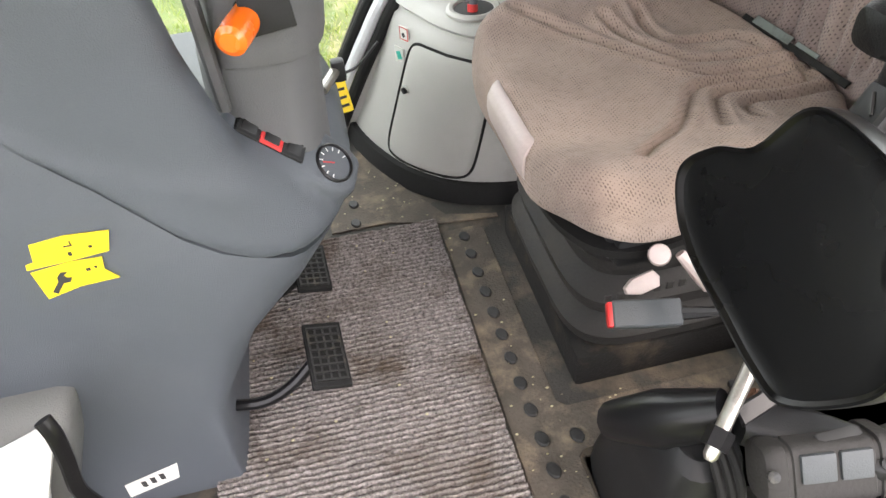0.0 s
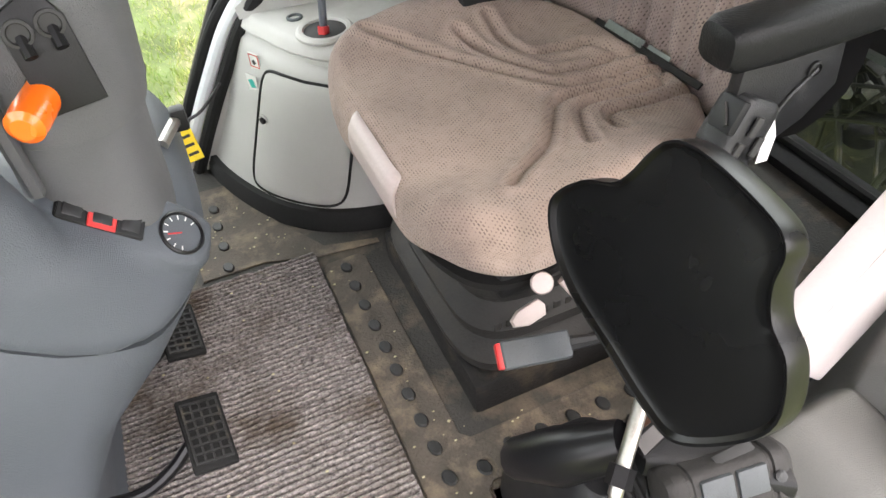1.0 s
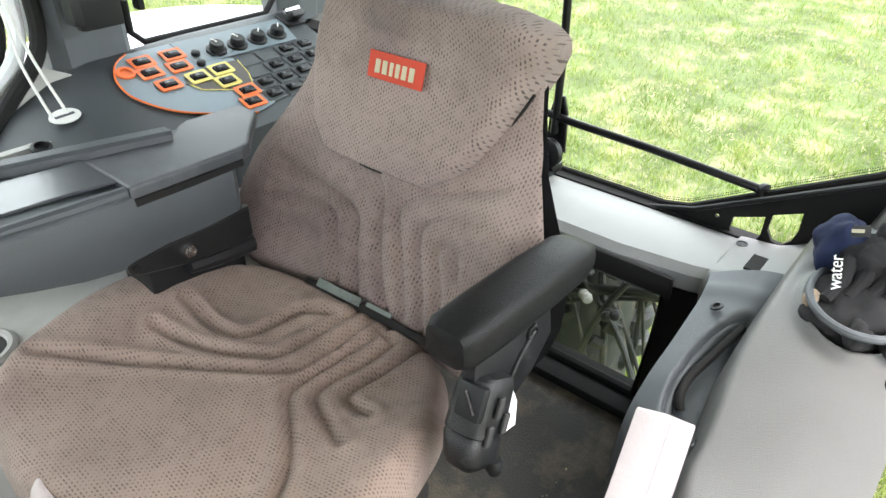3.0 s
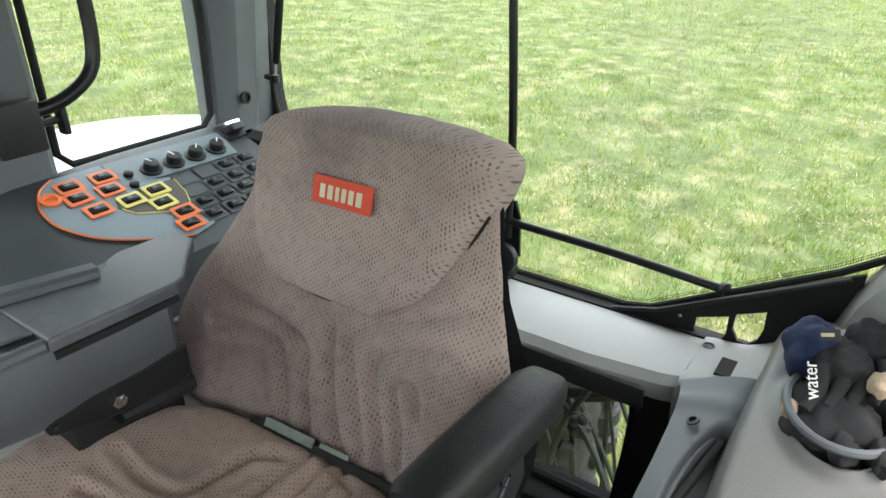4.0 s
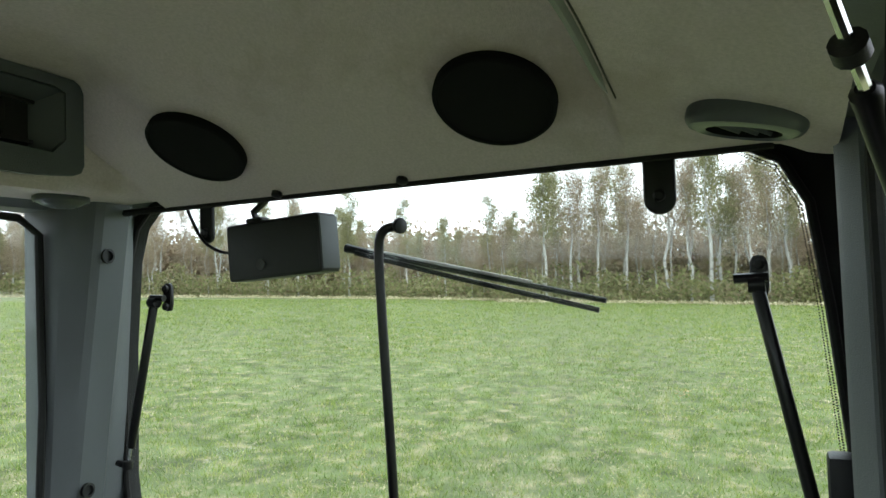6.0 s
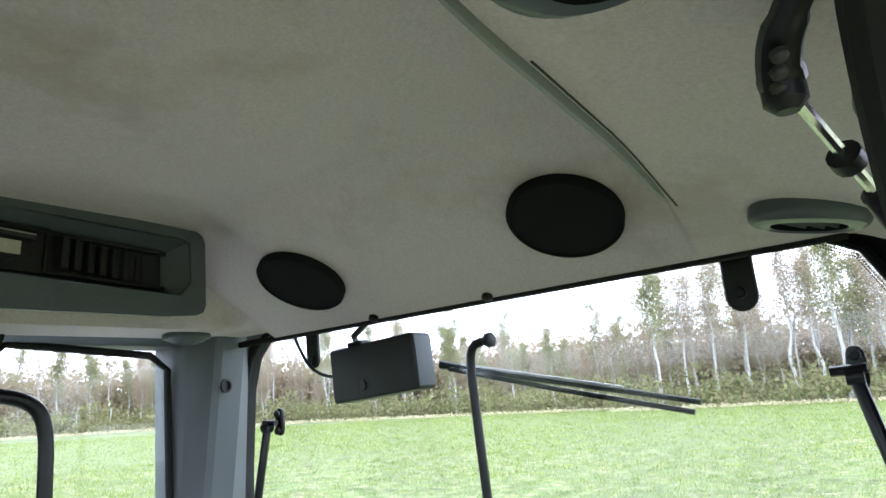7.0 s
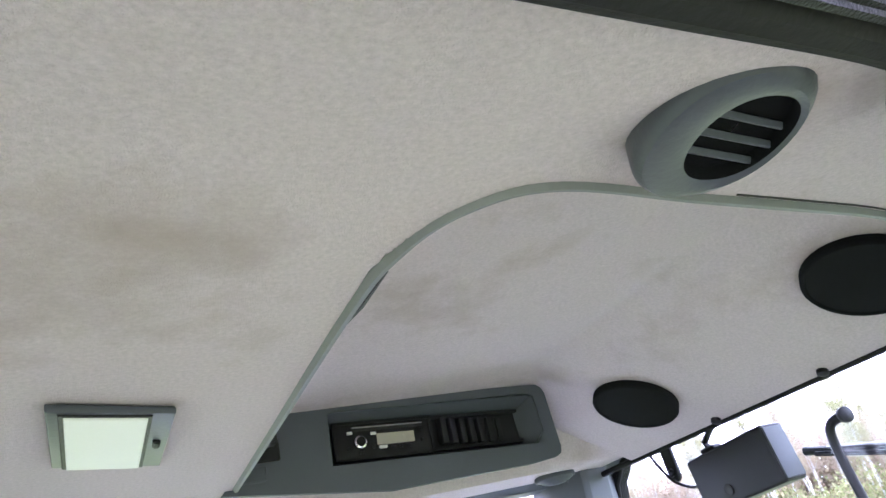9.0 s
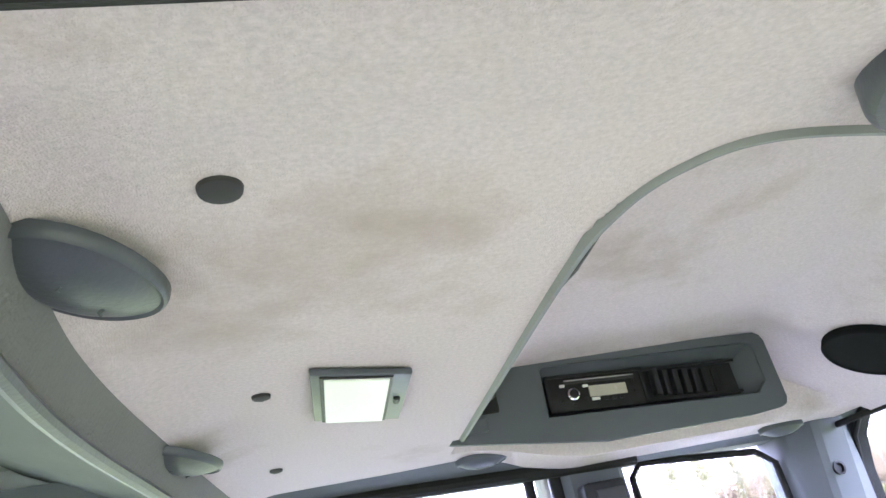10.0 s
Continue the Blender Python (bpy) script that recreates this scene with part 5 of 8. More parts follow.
# ---- the seat ----
def seat():
    s = thing("driver_seat", "brown cloth driver's seat with sewn channels on a rubber bellows", "driver seat", (0.70, 1.08, 0.0))
    # sewn valleys of the cushion in plan
    seams = [[(0.796, 1.33), (0.794, 1.272), (0.801, 1.213), (0.833, 1.184), (0.918, 1.173), (0.945, 1.12)],
             [(0.724, 1.314), (0.755, 1.213), (0.801, 1.132), (0.83, 1.109), (0.93, 1.097), (0.985, 1.085)],
             [(0.554, 1.372), (0.622, 1.312), (0.684, 1.239), (0.74, 1.158), (0.794, 1.085), (0.828, 1.062), (0.98, 1.05)],
             [(0.582, 0.83), (0.627, 0.876), (0.672, 0.908), (0.717, 0.955), (0.75, 1.003), (0.769, 1.026), (0.802, 1.034), (0.934, 1.024), (0.99, 1.015)],
             [(0.749, 0.889), (0.768, 0.936), (0.787, 0.980), (0.802, 0.998), (0.841, 1.0), (0.946, 0.981), (0.96, 0.995), (0.971, 1.035)],
             [(0.817, 0.902), (0.821, 0.945), (0.834, 0.960), (0.869, 0.957), (0.975, 0.937)]]
    seams = [[(p.x, p.y) for p in smooth_line([(x, y, 0) for x, y in l], 2)] for l in seams]
    cx, cy = 0.72, 1.10
    plan = smooth_line([(0.998, 1.10, 0), (0.99, 1.28, 0), (0.95, 1.37, 0), (0.86, 1.432, 0), (0.77, 1.468, 0), (0.663, 1.467, 0), (0.56, 1.431, 0), (0.48, 1.368, 0), (0.447, 1.30, 0), (0.433, 1.20, 0), (0.437, 1.08, 0), (0.436, 0.95, 0),
                        (0.438, 0.875, 0), (0.453, 0.813, 0), (0.48, 0.765, 0), (0.523, 0.737, 0), (0.577, 0.732, 0), (0.64, 0.742, 0), (0.728, 0.762, 0), (0.80, 0.778, 0), (0.863, 0.80, 0), (0.923, 0.838, 0), (0.975, 0.885, 0), (0.996, 0.96, 0)], 12, True)
    m = len(plan)
    # from the middle of the top out over the rolled edge and under: (part of the way out, drop)
    roll = [(0.004 + 0.876 * k / 64, 0.0) for k in range(65)] + [(0.90, 0.001), (0.92, 0.003), (0.94, 0.007), (0.958, 0.013), (0.973, 0.021), (0.985, 0.031), (0.994, 0.043), (1.0, 0.057), (1.0, 0.070), (0.995, 0.082), (0.982, 0.093), (0.96, 0.101), (0.93, 0.106), (0.88, 0.108)]

    @functools.lru_cache(None)
    def top(u, v):
        i, (k, drop) = int(round(u)) % m, roll[int(round(v))]
        x, y = cx + (plan[i].x - cx) * k, cy + (plan[i].y - cy) * k
        dy = abs(y - cy)
        z = 0.456 + 0.042 * sstep(0.15, 0.31, dy) * sstep(1.02, 0.80, x) + 0.014 * sstep(0.60, 0.46, x) + 0.010 * sstep(0.88, 0.98, x)
        if drop == 0.0 or k < 0.96 and v < 75:
            d = min(near_line((x, y), l) for l in seams)
            z -= 0.0115 * math.exp(-(d / 0.0075) ** 1.5) - 0.005 * math.exp(-((d - 0.018) / 0.010) ** 2)
            z += 0.0022 * noise.noise((x * 9, y * 9, 0)) + 0.0008 * noise.noise((x * 40, y * 40, 3))
        return (x, y, z - drop)

    def cloth(u, v):
        i, (k, drop) = int(round(u)) % m, roll[int(round(v))]
        g = k + (drop * 2.2 if k < 0.99 and v < 72 else 0.12 + drop * 2.2 if v >= 72 else 0.1)
        return (cy + (plan[i].y - cy) * g, cx + (plan[i].x - cx) * g)
    part("cushion", sheet(top, list(range(m + 1)), list(range(len(roll))), uv=cloth), M["fabric"], s, "brown patterned cloth cushion with sewn grooves", 60)
    rings = []
    for k, z in ((0.93, 0.372), (0.92, 0.355), (0.88, 0.345), (0.80, 0.34)):
        rings.append([(cx + (p.x - cx) * k, cy + (p.y - cy) * k, z) for p in plan[::4]])
    part("seat_pan", loft(rings), M["black_matt"], s, "black underside of the cushion")
    # worn plastic clip folded over the cushion's front edge
    fold = [(0.452, 0.4705), (0.446, 0.469), (0.438, 0.464), (0.430, 0.452), (0.427, 0.434), (0.429, 0.416), (0.436, 0.404)]

    def clip(u, v):
        i = min(len(fold) - 2, int(v)); t = v - i
        x, z = fold[i][0] + (fold[i + 1][0] - fold[i][0]) * t, fold[i][1] + (fold[i + 1][1] - fold[i][1]) * t
        end = 1 - abs(2 * u - 1) ** 10
        return (x + 0.006 * (1 - end), 1.152 - 0.205 * u - 0.004 * v, z - 0.004 * (1 - end))
    part("front_clip", sheet(clip, span(0, 1, 24), span(0, 6, 19), 0.004, down=(1, 0, -0.3)), M["pink"], s, "worn pinkish plastic edge clip", 40)
    # backrest
    o, up = Vector((0.998, 1.125, 0.42)), Vector((0.28, 0, 0.96)).normalized()
    nrm = Vector((-0.96, 0, 0.28))

    def along(pts, h):
        for (a, p), (b, q) in zip(pts, pts[1:]):
            if h <= b:
                t = max(0.0, (h - a) / (b - a))
                return p + (q - p) * t
        return pts[-1][1]
    # outlines as (height along the back, half width) on either side
    far_side = [(0, 0.33), (0.047, 0.382), (0.107, 0.402), (0.16, 0.40), (0.211, 0.383), (0.281, 0.343), (0.336, 0.306), (0.397, 0.270), (0.45, 0.25), (0.50, 0.232), (0.54, 0.195), (0.56, 0.15)]
    near_side = [(0, 0.27), (0.047, 0.32), (0.107, 0.345), (0.16, 0.345), (0.211, 0.33), (0.26, 0.308), (0.296, 0.293), (0.347, 0.273), (0.412, 0.256), (0.495, 0.238), (0.54, 0.21), (0.56, 0.17)]
    pad_far = [(0.266, 0.06), (0.272, 0.115), (0.286, 0.160), (0.323, 0.201), (0.37, 0.216), (0.438, 0.227), (0.488, 0.224), (0.52, 0.207), (0.545, 0.176), (0.562, 0.135), (0.576, 0.08), (0.582, 0.03)]
    pad_near = [(0.266, 0.06), (0.275, 0.10), (0.304, 0.142), (0.344, 0.172), (0.392, 0.20), (0.456, 0.231), (0.499, 0.251), (0.53, 0.259), (0.55, 0.254), (0.566, 0.225), (0.577, 0.16), (0.582, 0.08)]
    H = 0.56

    def wrap(h):
        return sstep(0.40, 0.20, h)
    far_side = [(h, w - 0.058 * wrap(h)) for h, w in far_side]
    near_side = [(h, w + 0.030 * wrap(h)) for h, w in near_side]

    def bow(h):
        return -0.036 * sstep(0.02, 0.40, h)
    grooves = [[(0.125, 0.31), (0.039, 0.272), (-0.006, 0.245), (-0.018, 0.20), (-0.030, 0.155), (-0.05, 0.10), (-0.075, 0.05)], [(0.245, 0.228), (0.144, 0.215), (0.063, 0.199), (0.032, 0.178), (0.022, 0.131), (0.0, 0.06)],
               [(0.235, 0.17), (0.137, 0.18), (0.093, 0.172), (0.077, 0.143), (0.05, 0.06)], [(-0.23, 0.315), (-0.159, 0.285), (-0.097, 0.262), (-0.061, 0.24), (-0.053, 0.214), (-0.084, 0.15), (-0.12, 0.06)],
               [(-0.24, 0.262), (-0.208, 0.258), (-0.141, 0.238), (-0.114, 0.215), (-0.114, 0.181), (-0.148, 0.104), (-0.165, 0.05)], [(-0.205, 0.17), (-0.195, 0.196), (-0.175, 0.204), (-0.160, 0.192), (-0.161, 0.168), (-0.182, 0.13), (-0.195, 0.08)]]
    grooves = [[(p.x, p.y) for p in smooth_line([(a, b, 0) for a, b in l], 2)] for l in grooves]

    def back(u, v):
        h = u * H
        y = v * along(far_side if v > 0 else near_side, h)
        edge = max(0.0, 1 - abs(v) ** 4) * max(0.0, 1 - abs(2 * u - 1) ** 12)
        d = 0.04 + (0.045 - 0.03 * sstep(0.24, 0.33, h)) * edge ** 0.5 + 0.02 * sstep(0.5, 0.95, abs(v)) * sstep(0.75, 0.3, u) * edge
        g = min(near_line((y, h), l) for l in grooves)
        d -= (0.012 * math.exp(-(g / 0.008) ** 1.4) - 0.005 * math.exp(-((g - 0.021) / 0.012) ** 2)) * edge
        p = o + up * h + Vector((0, y, 0)) + nrm * (d - 0.075 + bow(h) + 0.05 * wrap(h) * abs(v) ** 2.4)
        return tuple(p)
    part("backrest", sheet(back, span(0, 1, 120), span(-1, 1, 140), uv=lambda u, v: (u * H, v * along(far_side if v > 0 else near_side, u * H))), M["fabric_back"], s, "patterned cloth backrest with sewn channels", 60)

    # upper pad, hanging over the backrest like a tongue
    def pad(u, v):
        h = 0.266 + u * 0.316
        y = v * along(pad_far if v > 0 else pad_near, h)
        edge = max(0.0, 1 - abs(v) ** 18) * max(0.0, 1 - (max(0, u - 0.5) * 2) ** 8) * sstep(-0.02, 0.05, u)
        d = 0.088 * edge ** 0.5 + 0.032 * sstep(0.72, 0.92, u) * edge
        p = o + up * h + Vector((0, y, 0)) + nrm * (d - 0.062 + bow(h))
        return tuple(p)
    part("upper_pad", sheet(pad, [0.5 - 0.5 * math.cos(math.pi * k / 69) for k in range(70)], [math.sin(math.pi / 2 * q) for q in span(-1, 1, 80)], uv=lambda u, v: (0.266 + u * 0.316, v * along(pad_far if v > 0 else pad_near, 0.266 + u * 0.316))), M["fabric_back"], s, "raised cloth headrest pad", 60)
    # thin dark tubes draw the shade along the pad's sides and lower edge
    for sgn in (-1, 1):
        part("crease_shade", tube([Vector(pad(u, sgn * 1.0)) + nrm * 0.036 for u in span(0.004, 0.62, 34)], 0.0028, 6), M["plinth"], s, "dark tube for the shade in the pad's sewn crease")
    part("crease", tube([Vector(pad(0.012, v)) + nrm * 0.004 for v in span(-0.85, 0.85, 24)], 0.0034, 6), M["plinth"], s, "dark tube for the shade under the pad's lower edge")
    # shell behind
    rings = []
    for u in span(0.0, 1.0, 14):
        h = u * H
        c0 = o + up * h
        wf, wn = along(far_side, h), along(near_side, h)
        rings.append([tuple(c0 + Vector((0, (wf if math.cos(a) > 0 else wn) * math.cos(a), 0)) + nrm * (bow(h) - 0.048 - 0.063 * math.sin(a))) for a in span(0, math.pi, 12)])
    part("back_shell", loft(rings), M["black"], s, "black plastic seat shell")
    # label with bars for its lettering
    lm = frame_m((1.126, 1.118, 0.8505), (0, -1, 0.0), (-0.96, 0, 0.28))
    part("label", box(-0.061, 0.061, -0.022, 0.022, 0, 0.002, 0.001, 1, lm), M["label_red"], s, "red embroidered maker's label")
    for k, (w, gx) in enumerate(((0.013, -0.042), (0.013, -0.026), (0.010, -0.0115), (0.011, 0.002), (0.012, 0.0165), (0.013, 0.0325))):
        part("label_mark", box(gx - w / 2 + 0.004, gx + w / 2 + 0.002, -0.0125, 0.0095, 0.0015, 0.003, 0.001, 1, lm), M["label_pale"], s, "pale thread bar")
    # dark strip paints the gap's shade, with grey-green bars over it
    part("gap_shade_strip", prism([(-0.10, -0.009), (0.20, -0.009), (0.20, 0.004), (-0.10, 0.004)], 0.004, frame_m((0.985, 1.13, 0.466), (0.05, -1, 0.0), (-0.75, 0, 0.66)), 0.001, 1), M["plinth"], s, "dark strip for the shade in the seat gap")
    part("belt_bar", prism([(-0.055, -0.010), (0.055, -0.010), (0.055, 0.006), (-0.055, 0.006)], 0.003, frame_m((0.988, 1.145, 0.472), (0.06, -1, 0.0), (-0.75, 0, 0.66)), 0.001, 1), M["belt_bar"], s, "grey-green painted steel bar in the gap")
    part("belt_bar", prism([(-0.03, -0.010), (0.03, -0.010), (0.03, 0.006), (-0.03, 0.006)], 0.003, frame_m((0.992, 1.05, 0.472), (0.06, -1, 0.0), (-0.75, 0, 0.66)), 0.001, 1), M["belt_bar"], s)
    # plinth and bellows
    part("plinth", box(0.498, 0.93, 0.80, 1.26, 0.0, 0.085, 0.012, 2), M["plinth"], s, "dusty black rubber plinth")
    rings = []
    prof = [(0.02, 0.085), (-0.012, 0.10), (-0.016, 0.125), (0.022, 0.14), (0.028, 0.155), (0.0, 0.17), (-0.006, 0.20), (0.034, 0.218), (0.04, 0.232), (0.012, 0.25), (0.006, 0.285), (0.05, 0.30), (0.055, 0.315), (0.03, 0.33), (0.028, 0.36), (0.07, 0.375)]
    for d, z in prof:
        rings.append([(x, y, z) for x, y in oval(0.71, 1.03, 0.205 - d, 0.222 - d, 40, 5)])
    part("bellows", loft(rings), M["bellows"], s, "folded grey rubber bellows", 50)
    part("mechanism", merge(box(0.53, 0.61, 0.77, 0.86, 0.33, 0.385, 0.01), tube([(0.53, 0.80, 0.39), (0.535, 0.79, 0.34)], 0.011, 10), tube([(0.55, 0.84, 0.40), (0.56, 0.78, 0.35), (0.60, 0.75, 0.36)], 0.006, 8)), M["black"], s, "black adjusting mechanism")
    part("lever", merge(lathe([(0.016, 0), (0.017, 0.012), (0.015, 0.022), (0.008, 0.024)], frame_m((0.585, 0.748, 0.366), (0, 0, 1), (-0.35, -0.6, 0.75)), 18)), M["pink"], s, "pale round adjusting knob")
    part("lever", prism([(0, -0.013), (0.035, -0.012), (0.05, -0.004), (0.05, 0.006), (0.03, 0.015), (0, 0.014), (-0.006, 0)], 0.016, frame_m((0.575, 0.735, 0.335), (-0.9, 0.1, -0.35), (-0.1, -0.7, 0.7)), 0.005, 2), M["pink"], s, "pale adjusting lever")
    part("lever", tube([(0.61, 0.735, 0.375), (0.63, 0.715, 0.35), (0.645, 0.70, 0.325)], [0.008, 0.011, 0.007], 10), M["pink"], s, "pale long lever")
    # lettering pressed into the bellows as plain bars
    for k in range(7):
        part("pressed_mark", box(0.535 + k * 0.022, 0.549 + k * 0.022, 0.7995, 0.803, 0.222, 0.240, 0.002, 1), M["bellows"], s)
    # buckle
    bk = thing("belt_buckle", "grey seat-belt buckle with red button on a black stalk", "belt buckle", (0.50, 0.66, 0.37))
    m = frame_m((0.505, 0.648, 0.37), (0.94, -0.16, -0.10), (-0.1, -0.5, 0.85))
    part("body", box(-0.035, 0.058, -0.019, 0.019, -0.012, 0.012, 0.006, 3, m), M["panel"], bk)
    part("button", box(-0.041, -0.030, -0.017, 0.017, -0.009, 0.009, 0.003, 2, m), M["red"], bk, "red release button")
    part("stalk", tube([m @ Vector((0.055, 0, 0)), m @ Vector((0.10, 0, -0.004)), m @ Vector((0.14, 0.01, -0.02))], [0.011, 0.007, 0.007], 8), M["black"], bk)
    # left armrest with its hinge
    ar = thing("armrest", "black padded vinyl armrest on a folding hinge", "armrest", (0.95, 0.76, 0.66))
    rings = []
    for x, w, h0, h1 in ((0.818, 0.010, 0.655, 0.68), (0.823, 0.030, 0.640, 0.692), (0.837, 0.037, 0.634, 0.698), (0.90, 0.039, 0.634, 0.702), (1.00, 0.038, 0.640, 0.706), (1.07, 0.036, 0.646, 0.705), (1.095, 0.030, 0.652, 0.698), (1.103, 0.014, 0.662, 0.688)):
        rings.append([(x, 0.762 + yy - (x - 0.82) * 0.07, zz) for yy, zz in oval(0, (h0 + h1) / 2, w, (h1 - h0) / 2, 44, 3.6)])
    part("pad", loft(rings), M["arm"], ar, "black grained vinyl pad", 40)
    arm_m = frame_m((0, 0.762, 0), (1, 0, 0), (0, -1, 0))
    part("bracket", prism([(0.86, 0.64), (1.03, 0.645), (1.045, 0.56), (1.0, 0.515), (0.95, 0.49), (0.885, 0.50), (0.855, 0.56)], 0.022, arm_m, 0.006, 2), M["arm_worn"], ar, "black hinge bracket")
    part("bracket_rib", tube(smooth_line([(0.99, 0.738, 0.60), (0.95, 0.738, 0.565), (0.925, 0.738, 0.52), (0.915, 0.738, 0.49)], 4), 0.0035, 6), M["arm_worn"], ar)
    part("bolt_cup", lathe([(0.0125, 0), (0.0125, 0.004), (0.009, 0.005), (0.0085, 0.001)], frame_m((0.985, 0.740, 0.60), (1, 0, 0), (0, -1, 0)), 16), M["black"], ar)
    ja, jb = Vector((0.895, 0.745, 0.585)), Vector((0.838, 0.735, 0.475))
    jm = frame_m(tuple(ja), (0, -1, 0.1), tuple(jb - ja))
    jl = (jb - ja).length
    hs = loft([[(x, y, z) for x, y in oval(0.004 * t, 0, 0.032 * k, 0.040 * k, 28, 3.4)] for z, k, t in ((0.0, 0.72, 0), (0.004, 0.86, 0), (0.015, 0.95, 0), (jl * 0.45, 1.0, 0), (jl * 0.62, 1.02, 0), (jl * 0.64, 0.97, 0), (jl * 0.68, 0.97, 0), (jl * 0.70, 1.0, 0), (jl * 0.92, 0.93, 1), (jl, 0.80, 1), (jl + 0.008, 0.5, 1))])
    hs.transform(jm)
    part("joint", hs, M["arm_worn"], ar, "scuffed black joint housing")
    for a, b, c in ((0.036, 0.010, 0.02), (0.036, -0.012, 0.045), (0.034, 0.016, 0.06)):
        part("joint_lip", box(-0.003 + a, 0.002 + a, b - 0.006, b + 0.006, c, c + 0.028, 0.001, 1, jm), M["ink"], ar)
    part("latch", box(-0.012, 0.028, 0.030, 0.044, 0.008, 0.055, 0.004, 2, jm), M["black"], ar, "black plastic latch")
    part("latch_pin", tube([jm @ Vector((0.0, 0.045, 0.02)), jm @ Vector((0.02, 0.046, 0.045))], 0.003, 6), M["gloss"], ar)
    part("tag", prism([(0, 0), (0.016, 0.004), (0.022, 0.04), (0.014, 0.075), (0.004, 0.078), (0.006, 0.045)], 0.003, frame_m((0.905, 0.72, 0.484), (0.9, -0.3, 0), (-0.3, -0.9, 0.2))), M["white"], ar, "torn white label")
    part("knob", lathe([(0.010, -0.012), (0.013, -0.004), (0.013, 0.006), (0.009, 0.014)], pose(0.872, 0.712, 0.448), 14), M["black"], ar)
    # rail below the right armrest
    rl = thing("armrest_rail", "black steel rail with a bright bolt under the armrest", "rail", (0.8, 1.30, 0.56))
    part("arm", prism([(0.708, 0.594), (0.712, 0.574), (0.725, 0.566), (0.80, 0.548), (0.912, 0.532), (0.945, 0.545), (0.945, 0.602), (0.82, 0.600), (0.72, 0.600)], 0.02, frame_m((0, 1.340, 0), (1, 0, 0), (0, -1, 0)), 0.004, 1), M["black"], rl)
    # added black filler, stands in for the shaded gap between armrest and seat
    part("shade_filler", box(0.755, 0.945, 1.362, 1.46, 0.42, 0.592, 0.01, 2), M["black_matt"], rl, "black filler for the shaded gap under the armrest")
    part("bolt", lathe([(0.012, 0), (0.012, 0.005), (0.008, 0.006), (0.008, 0.010), (0.004, 0.011)], frame_m((0.815, 1.320, 0.571), (1, 0, 0), (0, -1, 0)), 6), M["chrome"], rl, "bright hex bolt")
    part("end_bolt", lathe([(0.007, 0), (0.007, 0.004), (0.004, 0.005)], frame_m((0.722, 1.320, 0.584), (1, 0, 0), (0, -1, 0)), 6), M["black_matt"], rl, "black end bolt")
    part("under_arm", tube([(0.82, 1.345, 0.525), (0.88, 1.345, 0.52), (0.95, 1.345, 0.515)], [0.014, 0.02, 0.02], 10), M["black"], rl)


